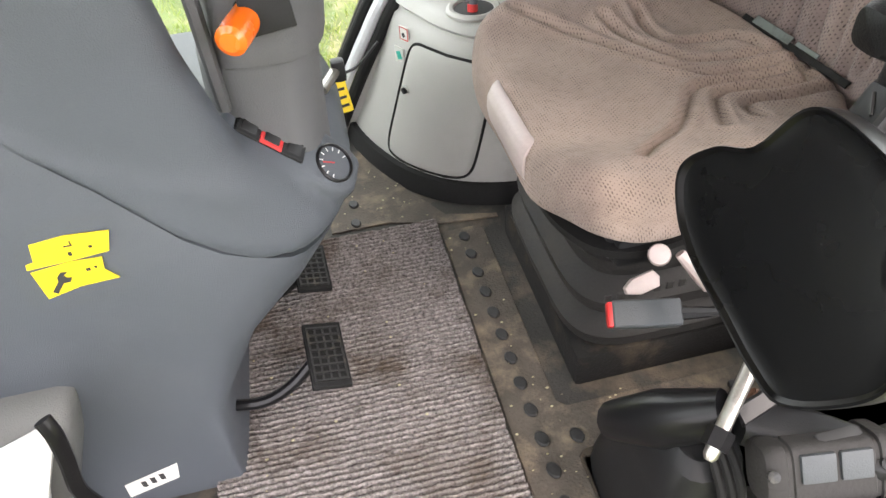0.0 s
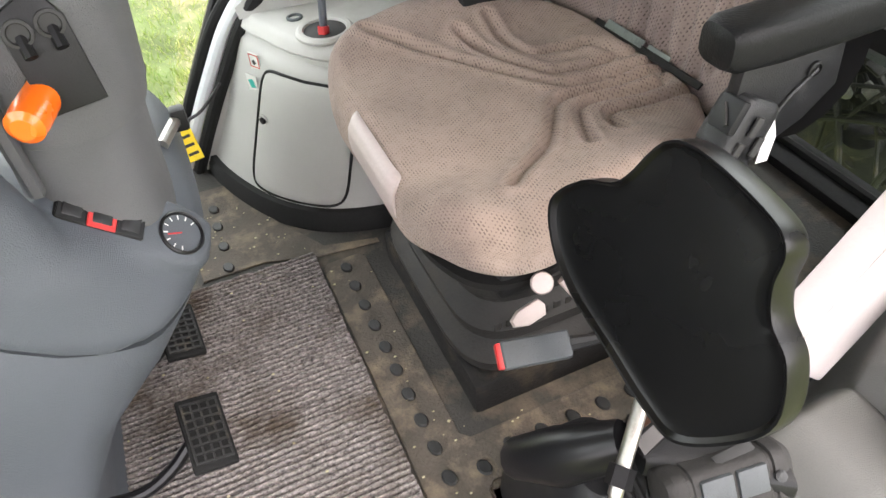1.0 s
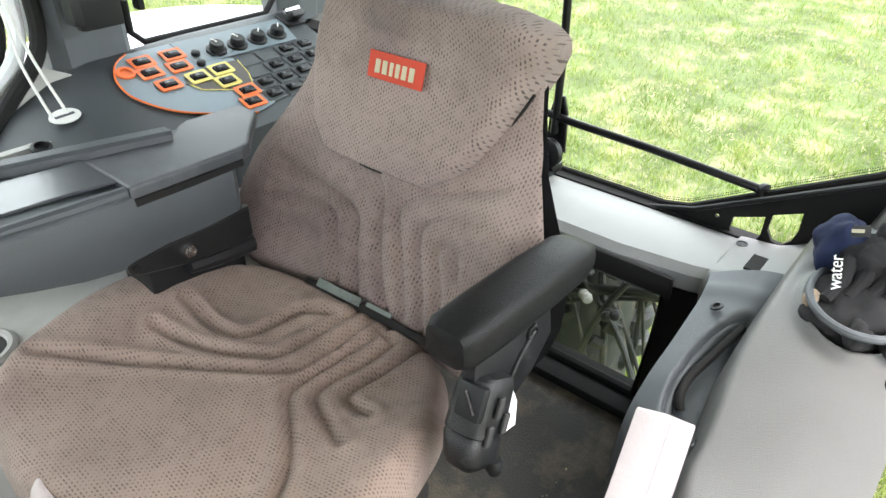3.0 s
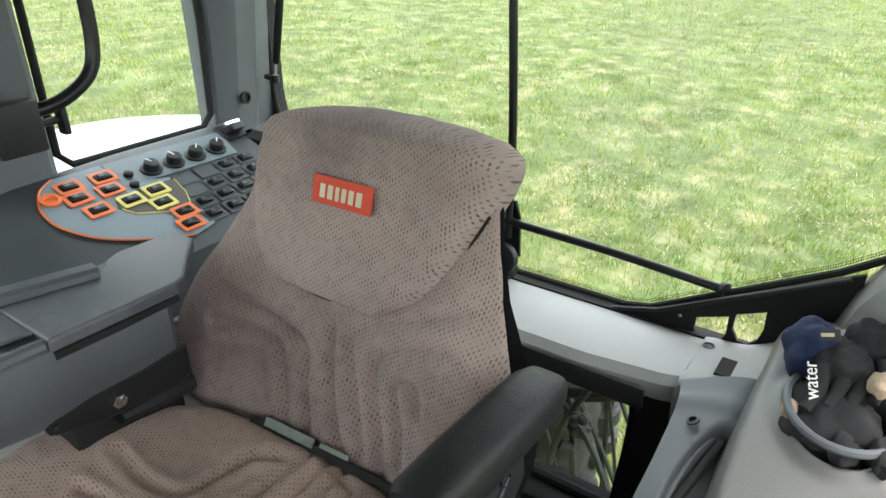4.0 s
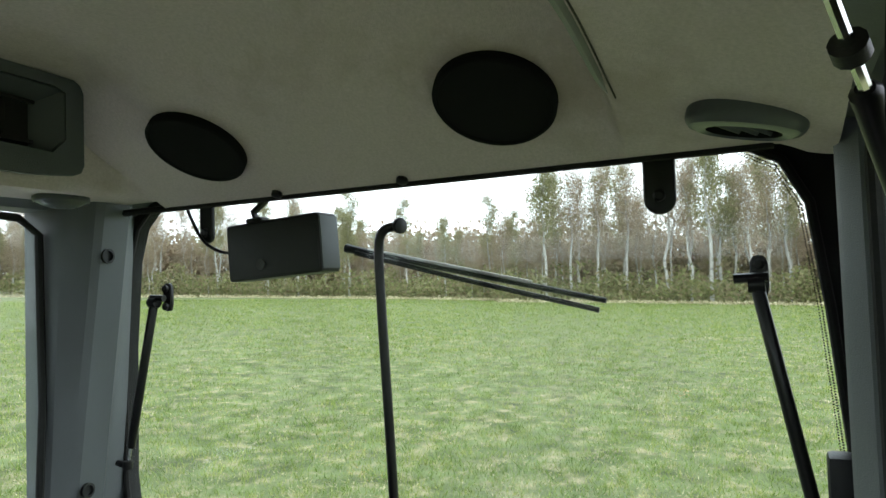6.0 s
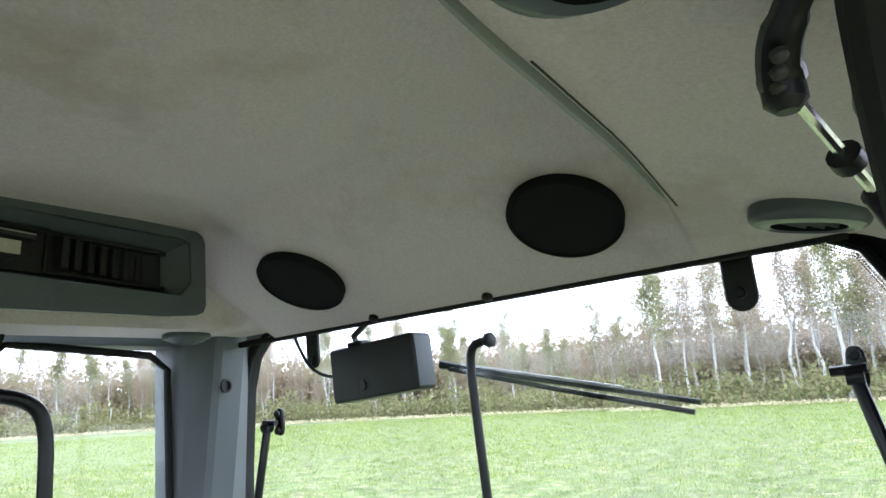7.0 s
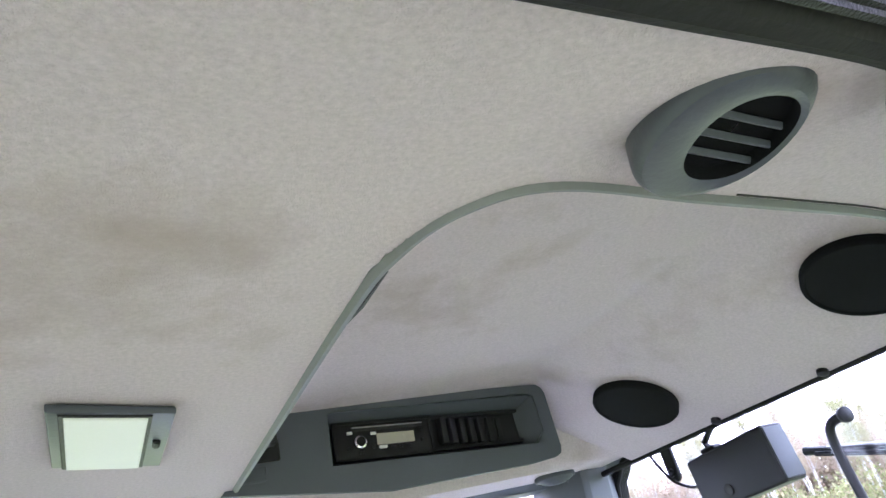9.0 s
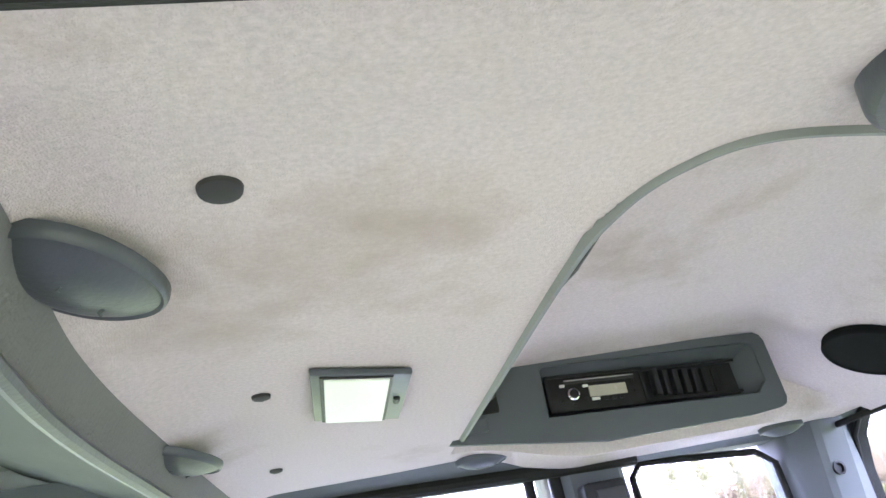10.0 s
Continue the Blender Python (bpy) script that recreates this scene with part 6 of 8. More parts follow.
def shield():
    # black moulded guard standing beside the seat
    A, n = Vector((0.57, 0.708, 0.555)), Vector((0.935, 0.084, -0.344))
    ydir = Vector((0.02, -1.0, 0.0))
    m = frame_m(A, ydir, -n)
    iv = m.inverted()
    pts = [(0.571, 0.711, 0.557), (0.556, 0.680, 0.515), (0.552, 0.627, 0.486), (0.552, 0.549, 0.467), (0.552, 0.478, 0.45), (0.558, 0.428, 0.449), (0.579, 0.383, 0.50), (0.597, 0.366, 0.547), (0.613, 0.389, 0.594),
           (0.618, 0.421, 0.616), (0.626, 0.438, 0.642), (0.637, 0.446, 0.672), (0.640, 0.475, 0.690), (0.636, 0.561, 0.702), (0.628, 0.606, 0.688), (0.603, 0.633, 0.630), (0.59, 0.68, 0.602)]
    flat = [tuple((iv @ Vector(p)).xy) for p in pts]
    line = [(p.x, p.y) for p in smooth_line([(a, b, 0) for a, b in flat], 5, True)]
    s = thing("seat_guard", "black moulded plastic guard plate beside the seat", "guard plate", (0.6, 0.54, 0.45))
    cx, cy = sum(p[0] for p in line) / len(line), sum(p[1] for p in line) / len(line)
    rings = []
    for k, z in ((0.80, 0.0005), (0.90, 0.0), (0.945, 0.002), (0.975, 0.0075), (0.995, 0.008), (1.0, 0.002), (1.0, -0.022), (0.985, -0.03), (0.94, -0.03)):
        rings.append([(cx + (x - cx) * k, cy + (y - cy) * k, z) for x, y in line])
    bm = loft(rings)
    bm.transform(m)
    part("plate", bm, M["shield"], s, sharp=30)
    part("stay", tube([(0.60, 0.50, 0.50), (0.66, 0.52, 0.42), (0.70, 0.56, 0.36)], 0.012, 8), M["black"], s)
    # steering shaft stub and levers below
    hp = thing("handbrake", "bright steel rod with a nut on a black lever", "lever", (0.55, 0.48, 0.38))
    a, b = Vector((0.597, 0.524, 0.418)), Vector((0.520, 0.457, 0.355))
    part("rod", tube([a, b], 0.0092, 14), M["steel"], hp, "worn steel rod")
    part("cap", tube([a - (b - a).normalized() * 0.004, a + (b - a).normalized() * 0.010], 0.017, 14), M["gloss"], hp)
    part("nut", tube([b - (b - a).normalized() * 0.012, b + (b - a).normalized() * 0.012], 0.016, 6), M["gloss"], hp)
    part("tip", tube([b, b + (b - a).normalized() * 0.022, b + (b - a).normalized() * 0.028], [0.009, 0.009, 0.005], 12), M["steel"], hp)
    lv = thing("lever_console", "black lever console with worn plastic covers", "lever console", (0.6, 0.5, 0.2))
    part("cover", loft([[(x, y, z) for x, y in oval(cx2, cy2, rx2, ry2, 20, 3)] for z, cx2, cy2, rx2, ry2 in ((0.0, 0.56, 0.56, 0.10, 0.14), (0.10, 0.55, 0.55, 0.085, 0.12), (0.20, 0.54, 0.53, 0.065, 0.09), (0.26, 0.54, 0.52, 0.05, 0.07), (0.275, 0.54, 0.52, 0.035, 0.05))]), M["black"], lv)
    part("handle", loft([[(0.60 + 0.10 * t + yy * 0.3, 0.47 - 0.08 * t + yy, 0.33 + zz) for yy, zz in oval(0, 0, 0.035 - 0.006 * abs(t), 0.024, 16, 4)] for t in (-0.3, -0.25, 0.3, 0.9, 1.0)]), M["black"], lv, "ribbed black grip")
    part("handle", tube([(0.47, 0.60, 0.20), (0.50, 0.54, 0.28), (0.56, 0.50, 0.33)], [0.03, 0.04, 0.03], 12), M["gloss"], lv)
    part("frame", tube([(0.585, 0.50, 0.36), (0.60, 0.485, 0.345), (0.612, 0.47, 0.32)], 0.010, 8), M["rust"], lv, "rusty steel link")
    ha, hb = Vector((0.555, 0.425, 0.318)), Vector((0.71, 0.40, 0.325))
    ax = hb - ha
    hm = frame_m(tuple(ha), (0.1, -0.75, 0.55), tuple(ax))
    hl = ax.length
    hb2 = loft([[(x, y, z) for x, y in oval(0, 0, 0.034 * k, 0.040 * k, 28, 4.5)] for z, k in ((0.0, 0.6), (0.004, 0.85), (0.012, 0.98), (hl * 0.16, 1.0), (hl * 0.17, 0.94), (hl * 0.20, 0.94), (hl * 0.21, 1.0), (hl * 0.78, 1.0), (hl * 0.79, 0.94), (hl * 0.82, 0.94), (hl * 0.83, 1.02), (hl - 0.012, 1.0), (hl - 0.003, 0.85), (hl, 0.6))])
    hb2.transform(hm)
    hs = part("housing", hb2, M["bellows"], lv, "grey-black ribbed lever housing", 30)
    part("top_plate", box(0.030, 0.038, -0.030, 0.004, hl * 0.25, hl * 0.50, 0.003, 2, hm), M["panel"], lv)
    part("top_plate", box(0.030, 0.038, -0.030, 0.004, hl * 0.53, hl * 0.76, 0.003, 2, hm), M["panel"], lv)
    part("yoke", tube(smooth_line([hm @ Vector((0.0, 0.045, hl * 0.1)), hm @ Vector((0.035, 0.05, hl * 0.3)), hm @ Vector((0.045, 0.045, hl * 0.6)), hm @ Vector((0.02, 0.045, hl * 0.95))], 5), 0.012, 10), M["gloss"], lv, "bent black yoke")
    for f in (0.1, 0.9):
        part("pin", lathe([(0.007, 0), (0.007, 0.006), (0.003, 0.008)], frame_m(tuple(ha + ax * f + Vector((-0.012, -0.02, 0.026))), (1, 0, 0), (-0.2, -0.5, 0.8)), 10), M["machine"], lv, "worn steel pin")
    # solid dark block whose colour stands for the shade inside a slot
    part("slot", box(0.62, 0.675, 0.408, 0.43, 0.335, 0.366, 0.006, 2), M["ink"], lv, "dark block for the shade of an open slot")
    part("link", prism([(0, 0), (0.05, 0.02), (0.10, 0.01), (0.11, 0.03), (0.05, 0.045), (-0.005, 0.025)], 0.012, frame_m((0.56, 0.47, 0.34), (0.95, -0.1, 0.05), (-0.1, -0.5, 0.85)), 0.003, 1), M["gloss"], lv, "black bent link")
    for k in range(3):
        part("cable", tube(smooth_line([(0.53 + 0.012 * k, 0.47, 0.30), (0.535 + 0.01 * k, 0.43, 0.25 + 0.01 * k), (0.55 + 0.01 * k, 0.41, 0.15), (0.56, 0.42, 0.05)], 5), 0.006, 8), M["black_matt"], lv)


# ---- carpet and pedals ----
def foot_space():
    def rib(u, v):
        z = 0.004 + 0.0120 * abs(math.sin(math.pi * v / 0.0118)) ** 0.7 + 0.0034 * noise.noise((u * 110, v * 70, 0)) + 0.003 * noise.noise((u * 5, v * 5, 2))
        x = u + 0.004 * noise.noise((v * 9, 3, u * 4))
        if u > 0.34:
            x += 0.003 * noise.noise((v * 60, 1, 0))
        return (x, v + 0.0022 * noise.noise((u * 26, v * 30, 5)) + 0.0012 * noise.noise((u * 90, v * 60, 9)), z)
    bm = sheet(rib, span(-0.16, 0.349, 130), span(0.40, 1.342, 640), 0.0)
    solo("carpet_mat", bm, M["carpet"], "ribbed grey-brown carpet mat, dirty", "carpet mat", sharp=80)

    def pedal(c, normal, along, w, l, arm):
        m = frame_m(c, along, normal)
        p = thing("pedal", "black ribbed foot pedal on a bent steel arm", "pedal", c, "foot pedals")
        part("pad", box(-l / 2, l / 2, -w / 2, w / 2, -0.012, 0.0, 0.004, 2, m), M["black_matt"], p)
        for i in range(8):
            part("rib", box(-l / 2 + 0.012 + i * (l - 0.024) / 7 - 0.0018, -l / 2 + 0.012 + i * (l - 0.024) / 7 + 0.0018, -w * 0.42, w * 0.42, -0.001, 0.0035, 0, 1, m), M["stud"], p)
        for i in range(5):
            part("rib", box(-l * 0.42, l * 0.42, -w * 0.4 + i * w * 0.2 - 0.0015, -w * 0.4 + i * w * 0.2 + 0.0015, -0.001, 0.003, 0, 1, m), M["stud"], p)
        part("arm", tube(smooth_line(arm, 5), 0.010, 10), M["gloss"], p)
    pedal((0.070, 0.852, 0.188), (0.28, -0.15, 0.9), (0.12, -0.9, 0.1), 0.066, 0.125, [(0.05, 0.86, 0.175), (0.0, 0.84, 0.14), (-0.06, 0.83, 0.125), (-0.16, 0.85, 0.13)])
    pedal((0.06, 1.09, 0.17), (0.28, -0.15, 0.9), (0.12, -0.9, 0.1), 0.066, 0.11, [(0.04, 1.09, 0.155), (-0.02, 1.08, 0.125), (-0.14, 1.07, 0.125)])


# ---- steering console ----
def dash():
    d = thing("dashboard", "blue-grey moulded steering console with seams", "dashboard", (-0.1, 1.1, 0))
    # plan outline for a given rear reach
    def ring(z, reach, hw, front=-0.62, cyy=1.13, p=3.2, lean=0.0):
        out = []
        n = 30
        for k in range(n + 1):
            a = -math.pi / 2 + math.pi * k / n
            c, s = math.cos(a), math.sin(a)
            rx = abs(c) ** (2 / p)
            ry = math.copysign(abs(s) ** (2 / p), s)
            x = -0.12 + (reach + 0.12) * rx
            out.append((x + lean * ry, cyy + hw * ry, z))
        xs = (-0.40, -0.30, -0.24, -0.20, -0.17, -0.145)
        return [(front, cyy - hw, z)] + [(x, cyy - hw, z) for x in xs] + out + [(x, cyy + hw, z) for x in xs[::-1]] + [(front, cyy + hw, z)]
    def rise(x, y):
        # the seam climbs forwards along the side that faces the door
        return (0.62 * max(0.0, 0.075 - x) + 0.55 * max(0.0, 0.0 - x) * sstep(0.02, -0.12, x)) * sstep(1.12, 0.95, y)

    def shear(rg, s):
        return [(x, y, z + s * min(0.30, rise(x, y))) for x, y, z in rg]
    low = [ring(0.0, -0.10, 0.36), ring(0.06, -0.105, 0.36), ring(0.2, -0.075, 0.365), shear(ring(0.30, 0.015, 0.365), 0.3), shear(ring(0.37, 0.10, 0.36), 0.65), shear(ring(0.43, 0.155, 0.35), 0.98), shear(ring(0.441, 0.165, 0.346), 1.0)]
    part("lower_body", loft(low), M["dash"], d, "blue-grey moulded lower body", 50)
    up = [shear(ring(0.444, 0.160, 0.342), 1.0), shear(ring(0.449, 0.174, 0.348), 1.0), shear(ring(0.47, 0.180, 0.348), 0.95), shear(ring(0.495, 0.172, 0.343, cyy=1.128), 0.85), shear(ring(0.515, 0.155, 0.335, cyy=1.12), 0.75), shear(ring(0.54, 0.125, 0.25, cyy=1.035), 0.6), shear(ring(0.57, 0.09, 0.18, cyy=0.965), 0.45), shear(ring(0.60, 0.05, 0.12, cyy=0.91), 0.3)]
    dome = [ring(z, rc, hw2, -0.62, cy2, 2.6) for z, rc, hw2, cy2 in ((0.46, 0.10, 0.064, 0.852), (0.53, 0.078, 0.062, 0.852), (0.58, 0.052, 0.062, 0.852), (0.63, 0.034, 0.06, 0.85), (0.68, 0.022, 0.058, 0.849), (0.74, 0.008, 0.054, 0.846), (0.82, -0.002, 0.050, 0.843), (0.92, -0.03, 0.045, 0.84), (0.98, -0.05, 0.04, 0.842), (1.0, -0.10, 0.02, 0.842))]
    m = frame_m((0.081, 0.893, 0.592), (0.72, 0.0, -0.69), (0.6, -0.45, 0.66))
    bed = prism([(p[0], p[1]) for p in oval(0.032, 0.004, 0.105, 0.046, 32, 4)], 0.06, m @ pose(0, 0, -0.062), 0.010, 3)
    part("upper_body", blended([loft(up), loft(dome), bed], 0.007, 9), M["dash"], d, "blue-grey moulded upper body and hood", 60)
    part("side_trim", loft([[(0.022, 0.902, z), (0.022, 0.884, z), (0.027, 0.879, z), (0.036, 0.879, z), (0.038, 0.884, z), (0.038, 0.902, z)] for z in (0.645, 0.655, 0.8, 0.97)]), M["dash_top"], d, "narrow pale trim strip")
    # switch strip on the slope: local frame along +y, facing back and up
    part("switch_plate", box(-0.055, 0.045, -0.022, 0.022, -0.008, 0.0015, 0.002, 1, m), M["black"], d)
    for k, (x, key) in enumerate(((-0.037, "black"), (-0.004, "red"), (0.028, "black"))):
        part("switch_frame", box(x - 0.016, x + 0.016, -0.022, 0.022, 0.0, 0.003, 0.001, 1, m), M[key], d, "red switch frame" if key == "red" else "")
        part("rocker", box(x - 0.011, x + 0.011, -0.016, 0.016, -0.002, 0.0055, 0.002, 2, m @ pose(0, 0, 0, 7, 0, 0)), M["gloss"], d)
    g = frame_m((0.147, 0.897, 0.529), (0.2, 1, -0.2), (0.6, -0.45, 0.66))
    part("gauge_ring", lathe([(0.0295, -0.008), (0.0295, 0.004), (0.027, 0.006), (0.0255, 0.005), (0.025, 0.0)], g, 32), M["gloss"], d, "black gauge ring")
    part("gauge_face", lathe([(0.0255, 0.0005), (0.025, 0.0015), (0.001, 0.0015)], g, 32), M["dial"], d, "dark gauge face")
    for k in range(9):
        a = radians(-30 + 30 * k)
        part("tick", box(0.018, 0.0235, -0.0008, 0.0008, 0.0015, 0.0022, 0, 1, g @ pose(0, 0, 0, 0, 0, -20 + 28 * k)), M["white"], d)
    part("needle", box(0.0, 0.019, -0.001, 0.001, 0.0025, 0.0032, 0, 1, g @ pose(0, 0, 0, 0, 0, 130)), M["red"], d, "red needle")
    # column cover above the switches
    cc = thing("column_cover", "grey steering column cover with a slot", "column cover", (0.0, 1.05, 0.7))
    rings = []
    for z, xr, w, p in ((0.50, 0.150, 0.145, 2.6), (0.545, 0.152, 0.142, 2.8), (0.60, 0.155, 0.138, 3.0), (0.690, 0.163, 0.138, 3.0), (0.694, 0.167, 0.140, 3.0), (0.697, 0.174, 0.147, 3.0), (0.705, 0.176, 0.149, 3.0), (0.80, 0.187, 0.152, 3.0), (0.92, 0.19, 0.15, 3.0), (0.98, 0.17, 0.14, 3.0), (1.0, 0.13, 0.11, 3.0)):
        rings.append([(xr - 0.08 + 0.08 * px, 1.025 + w * py, z) for px, py in oval(0, 0, 1, 1, 40, p)])
    part("body", loft(rings), M["dash_top"], cc, sharp=30)
    part("slot", tube([(0.158, 0.955, 0.694), (0.169, 0.985, 0.694), (0.173, 1.02, 0.694)], 0.0035, 6), M["ink"], cc, "dark slot under the cover's edge")
    sm = frame_m((0.107, 0.868, 0.808), (-0.05, -0.12, 0.99), (0.12, -0.97, 0.18))
    part("switch_block", prism([(-0.062, -0.028), (0.02, -0.028), (0.038, -0.020), (0.046, 0.0), (0.038, 0.020), (0.02, 0.028), (-0.062, 0.028)], 0.03, sm @ pose(0, 0, -0.02), 0.003, 2), M["black"], cc, "black lever switch block")
    for y in (-0.014, 0.014):
        part("socket", lathe([(0.013, 0.0), (0.013, 0.004), (0.010, 0.005), (0.009, 0.001)], sm @ pose(0.018, y, 0.0095), 16), M["ink"], cc)
        part("peg", tube([sm @ Vector((0.014, y, 0.006)), sm @ Vector((-0.004, y, 0.016))], 0.006, 8), M["gloss"], cc)
    part("boot", lathe([(0.022, 0.0), (0.021, 0.006), (0.018, 0.008), (0.019, 0.013), (0.016, 0.016)], frame_m((0.095, 0.882, 0.766), (0, 0, 1), (-0.3, -0.95, 0.0)), 18), M["black_matt"], cc, "ribbed rubber boot")
    ka, kb = Vector((0.090, 0.870, 0.765)), Vector((0.069, 0.806, 0.764))
    lv = thing("stalk_lever", "orange knob on a black stalk lever", "lever", tuple(ka))
    part("stalk", tube([(0.099, 0.90, 0.765), tuple(ka + (ka - kb) * 0.12), tuple(ka)], [0.012, 0.016, 0.018], 14), M["black"], lv)
    ax = (kb - ka)
    part("knob", tube([ka, ka + ax * 0.05, ka + ax * 0.7, ka + ax * 0.93, kb], [0.015, 0.0175, 0.0185, 0.0175, 0.011], 24), M["orange"], lv, "glossy orange knob", 30)
    # yellow warning sign stickers on the side facing the door
    for poly, torn in (([(-0.219, 0.581), (-0.17, 0.585), (-0.121, 0.581), (-0.131, 0.553), (-0.18, 0.549), (-0.227, 0.547)], False), ([(-0.225, 0.543), (-0.18, 0.548), (-0.142, 0.546), (-0.146, 0.528), (-0.134, 0.512), (-0.18, 0.510), (-0.222, 0.500)], True)):
        st = thing("warning_sticker", "torn yellow maintenance sticker with a spanner sign" if torn else "yellow maintenance sticker with black marks", "sticker", (-0.18, 0.77, poly[0][1]), "dashboard stickers")
        sm2 = frame_m((0, 0.7705, 0), (1, 0, 0), (0, -1, 0.0))
        part("sheet", prism([(x, z) for x, z in poly], 0.0015, Matrix(((1, 0, 0, 0), (0, 0.07, -1, 0.7705 - 0.038), (0, 1, 0.07, 0), (0, 0, 0, 1)))), M["yellow"], st)
        fm2 = Matrix(((1, 0, 0, 0), (0, 0.07, -1, 0.7705 - 0.0396), (0, 1, 0.07, 0), (0, 0, 0, 1)))
        if torn:
            part("spanner_sign", merge(prism([(-0.213, 0.510), (-0.208, 0.506), (-0.196, 0.520), (-0.188, 0.520), (-0.184, 0.526), (-0.190, 0.527), (-0.192, 0.531), (-0.186, 0.535), (-0.194, 0.536), (-0.200, 0.530), (-0.201, 0.524)], 0.0008, fm2)), M["ink"], st, "black spanner sign")
        for bx, bz, bw, bh in (((-0.165, 0.531, 0.005, 0.004), (-0.155, 0.533, 0.003, 0.003)) if torn else ((-0.175, 0.557, 0.004, 0.005), (-0.176, 0.570, 0.010, 0.0015), (-0.168, 0.571, 0.0015, 0.006), (-0.15, 0.563, 0.004, 0.003))):
            part("mark", prism([(bx, bz), (bx + bw, bz), (bx + bw, bz + bh), (bx, bz + bh)], 0.0008, fm2), M["ink"], st)
    lab = thing("serial_label", "white paper label with handwritten marks", "label", (-0.2, 0.77, 0.12))
    part("sheet", prism([(-0.294, 0.07), (-0.20, 0.10), (-0.209, 0.059), (-0.297, 0.033)], 0.0015, frame_m((0, 0.7695, 0), (1, 0, 0), (0, -1, 0))), M["paper"], lab)
    for k in range(3):
        part("mark", box(-0.268 + k * 0.016, -0.260 + k * 0.016, 0.7672, 0.7678, 0.055 + k * 0.005, 0.071 + k * 0.005), M["ink"], lab)
    bx = thing("side_pocket", "light grey side box on the console by the door", "side box", (-0.36, 0.72, 0.2))
    part("body", loft([[(-0.55, y0, z), (x1 - 0.03, y0, z), (x1 - 0.008, y0 + 0.008, z), (x1, y0 + 0.03, z), (x1 + 0.002, 0.79, z), (-0.55, 0.79, z)] for z, x1, y0 in ((0.0, -0.40, 0.66), (0.15, -0.33, 0.66), (0.25, -0.285, 0.665), (0.305, -0.268, 0.69), (0.335, -0.262, 0.72), (0.345, -0.275, 0.75))]), M["fender"], bx, sharp=60)
    gr = thing("fuse_cover", "white cover held by a black bracket", "cover", (-0.36, 0.63, 0.2))
    part("cover", prism([(-0.232, 0.425), (-0.45, 0.335), (-0.45, 0.10), (-0.36, 0.10), (-0.285, 0.30), (-0.24, 0.39)], 0.014, frame_m((0, 0.642, 0), (1, 0, 0), (0, -1, 0)), 0.003, 2), M["white"], gr)
    part("bracket", tube(smooth_line([(-0.228, 0.628, 0.445), (-0.224, 0.622, 0.42), (-0.232, 0.622, 0.37), (-0.245, 0.622, 0.30), (-0.235, 0.63, 0.22)], 5), 0.010, 10, flat=0.6), M["gloss"], gr)
    # steering wheel
    w = thing("steering_wheel", "black plastic steering wheel with spokes", "steering wheel", (0.08, 1.13, 1.0))
    wm = frame_m((0.06, 1.15, 1.07), (0, 1, 0), (0.55, 0, 0.83))
    ringp = [wm @ Vector((0.195 * math.cos(a), 0.195 * math.sin(a), 0)) for a in span(0, 2 * math.pi, 49)[:-1]]
    part("rim", tube(ringp, 0.0145, 10, closed=True), M["black"], w)
    part("hub", lathe([(0.05, -0.06), (0.055, -0.03), (0.05, -0.01), (0.02, -0.005)], wm, 20), M["black"], w)
    for a in (90, 210, 330):
        e = wm @ Vector((0.19 * math.cos(radians(a)), 0.19 * math.sin(radians(a)), 0))
        part("spoke", tube([wm @ Vector((0, 0, -0.03)), e], [0.02, 0.011], 8, flat=0.6), M["black"], w)


# ---- the right side: cabinet, consoles, switch panel ----
CURVE = smooth_line([(0.205, 1.83, 0), (0.225, 1.72, 0), (0.265, 1.61, 0), (0.325, 1.505, 0), (0.41, 1.425, 0), (0.52, 1.38, 0), (0.66, 1.362, 0), (0.85, 1.362, 0), (1.05, 1.37, 0)], 6)


def on_curve(f, off=0.0, z=0.0):
    i = min(len(CURVE) - 2, int(f * (len(CURVE) - 1)))
    t = f * (len(CURVE) - 1) - i
    p = CURVE[i].lerp(CURVE[i + 1], t)
    d = (CURVE[i + 1] - CURVE[i]).normalized()
    lean = max(0.0, z - 0.05)
    return (p.x + d.y * off + lean * (0.42 - 0.32 * f), p.y - d.x * off - lean * 0.25 * max(0.0, 1 - 4 * f))


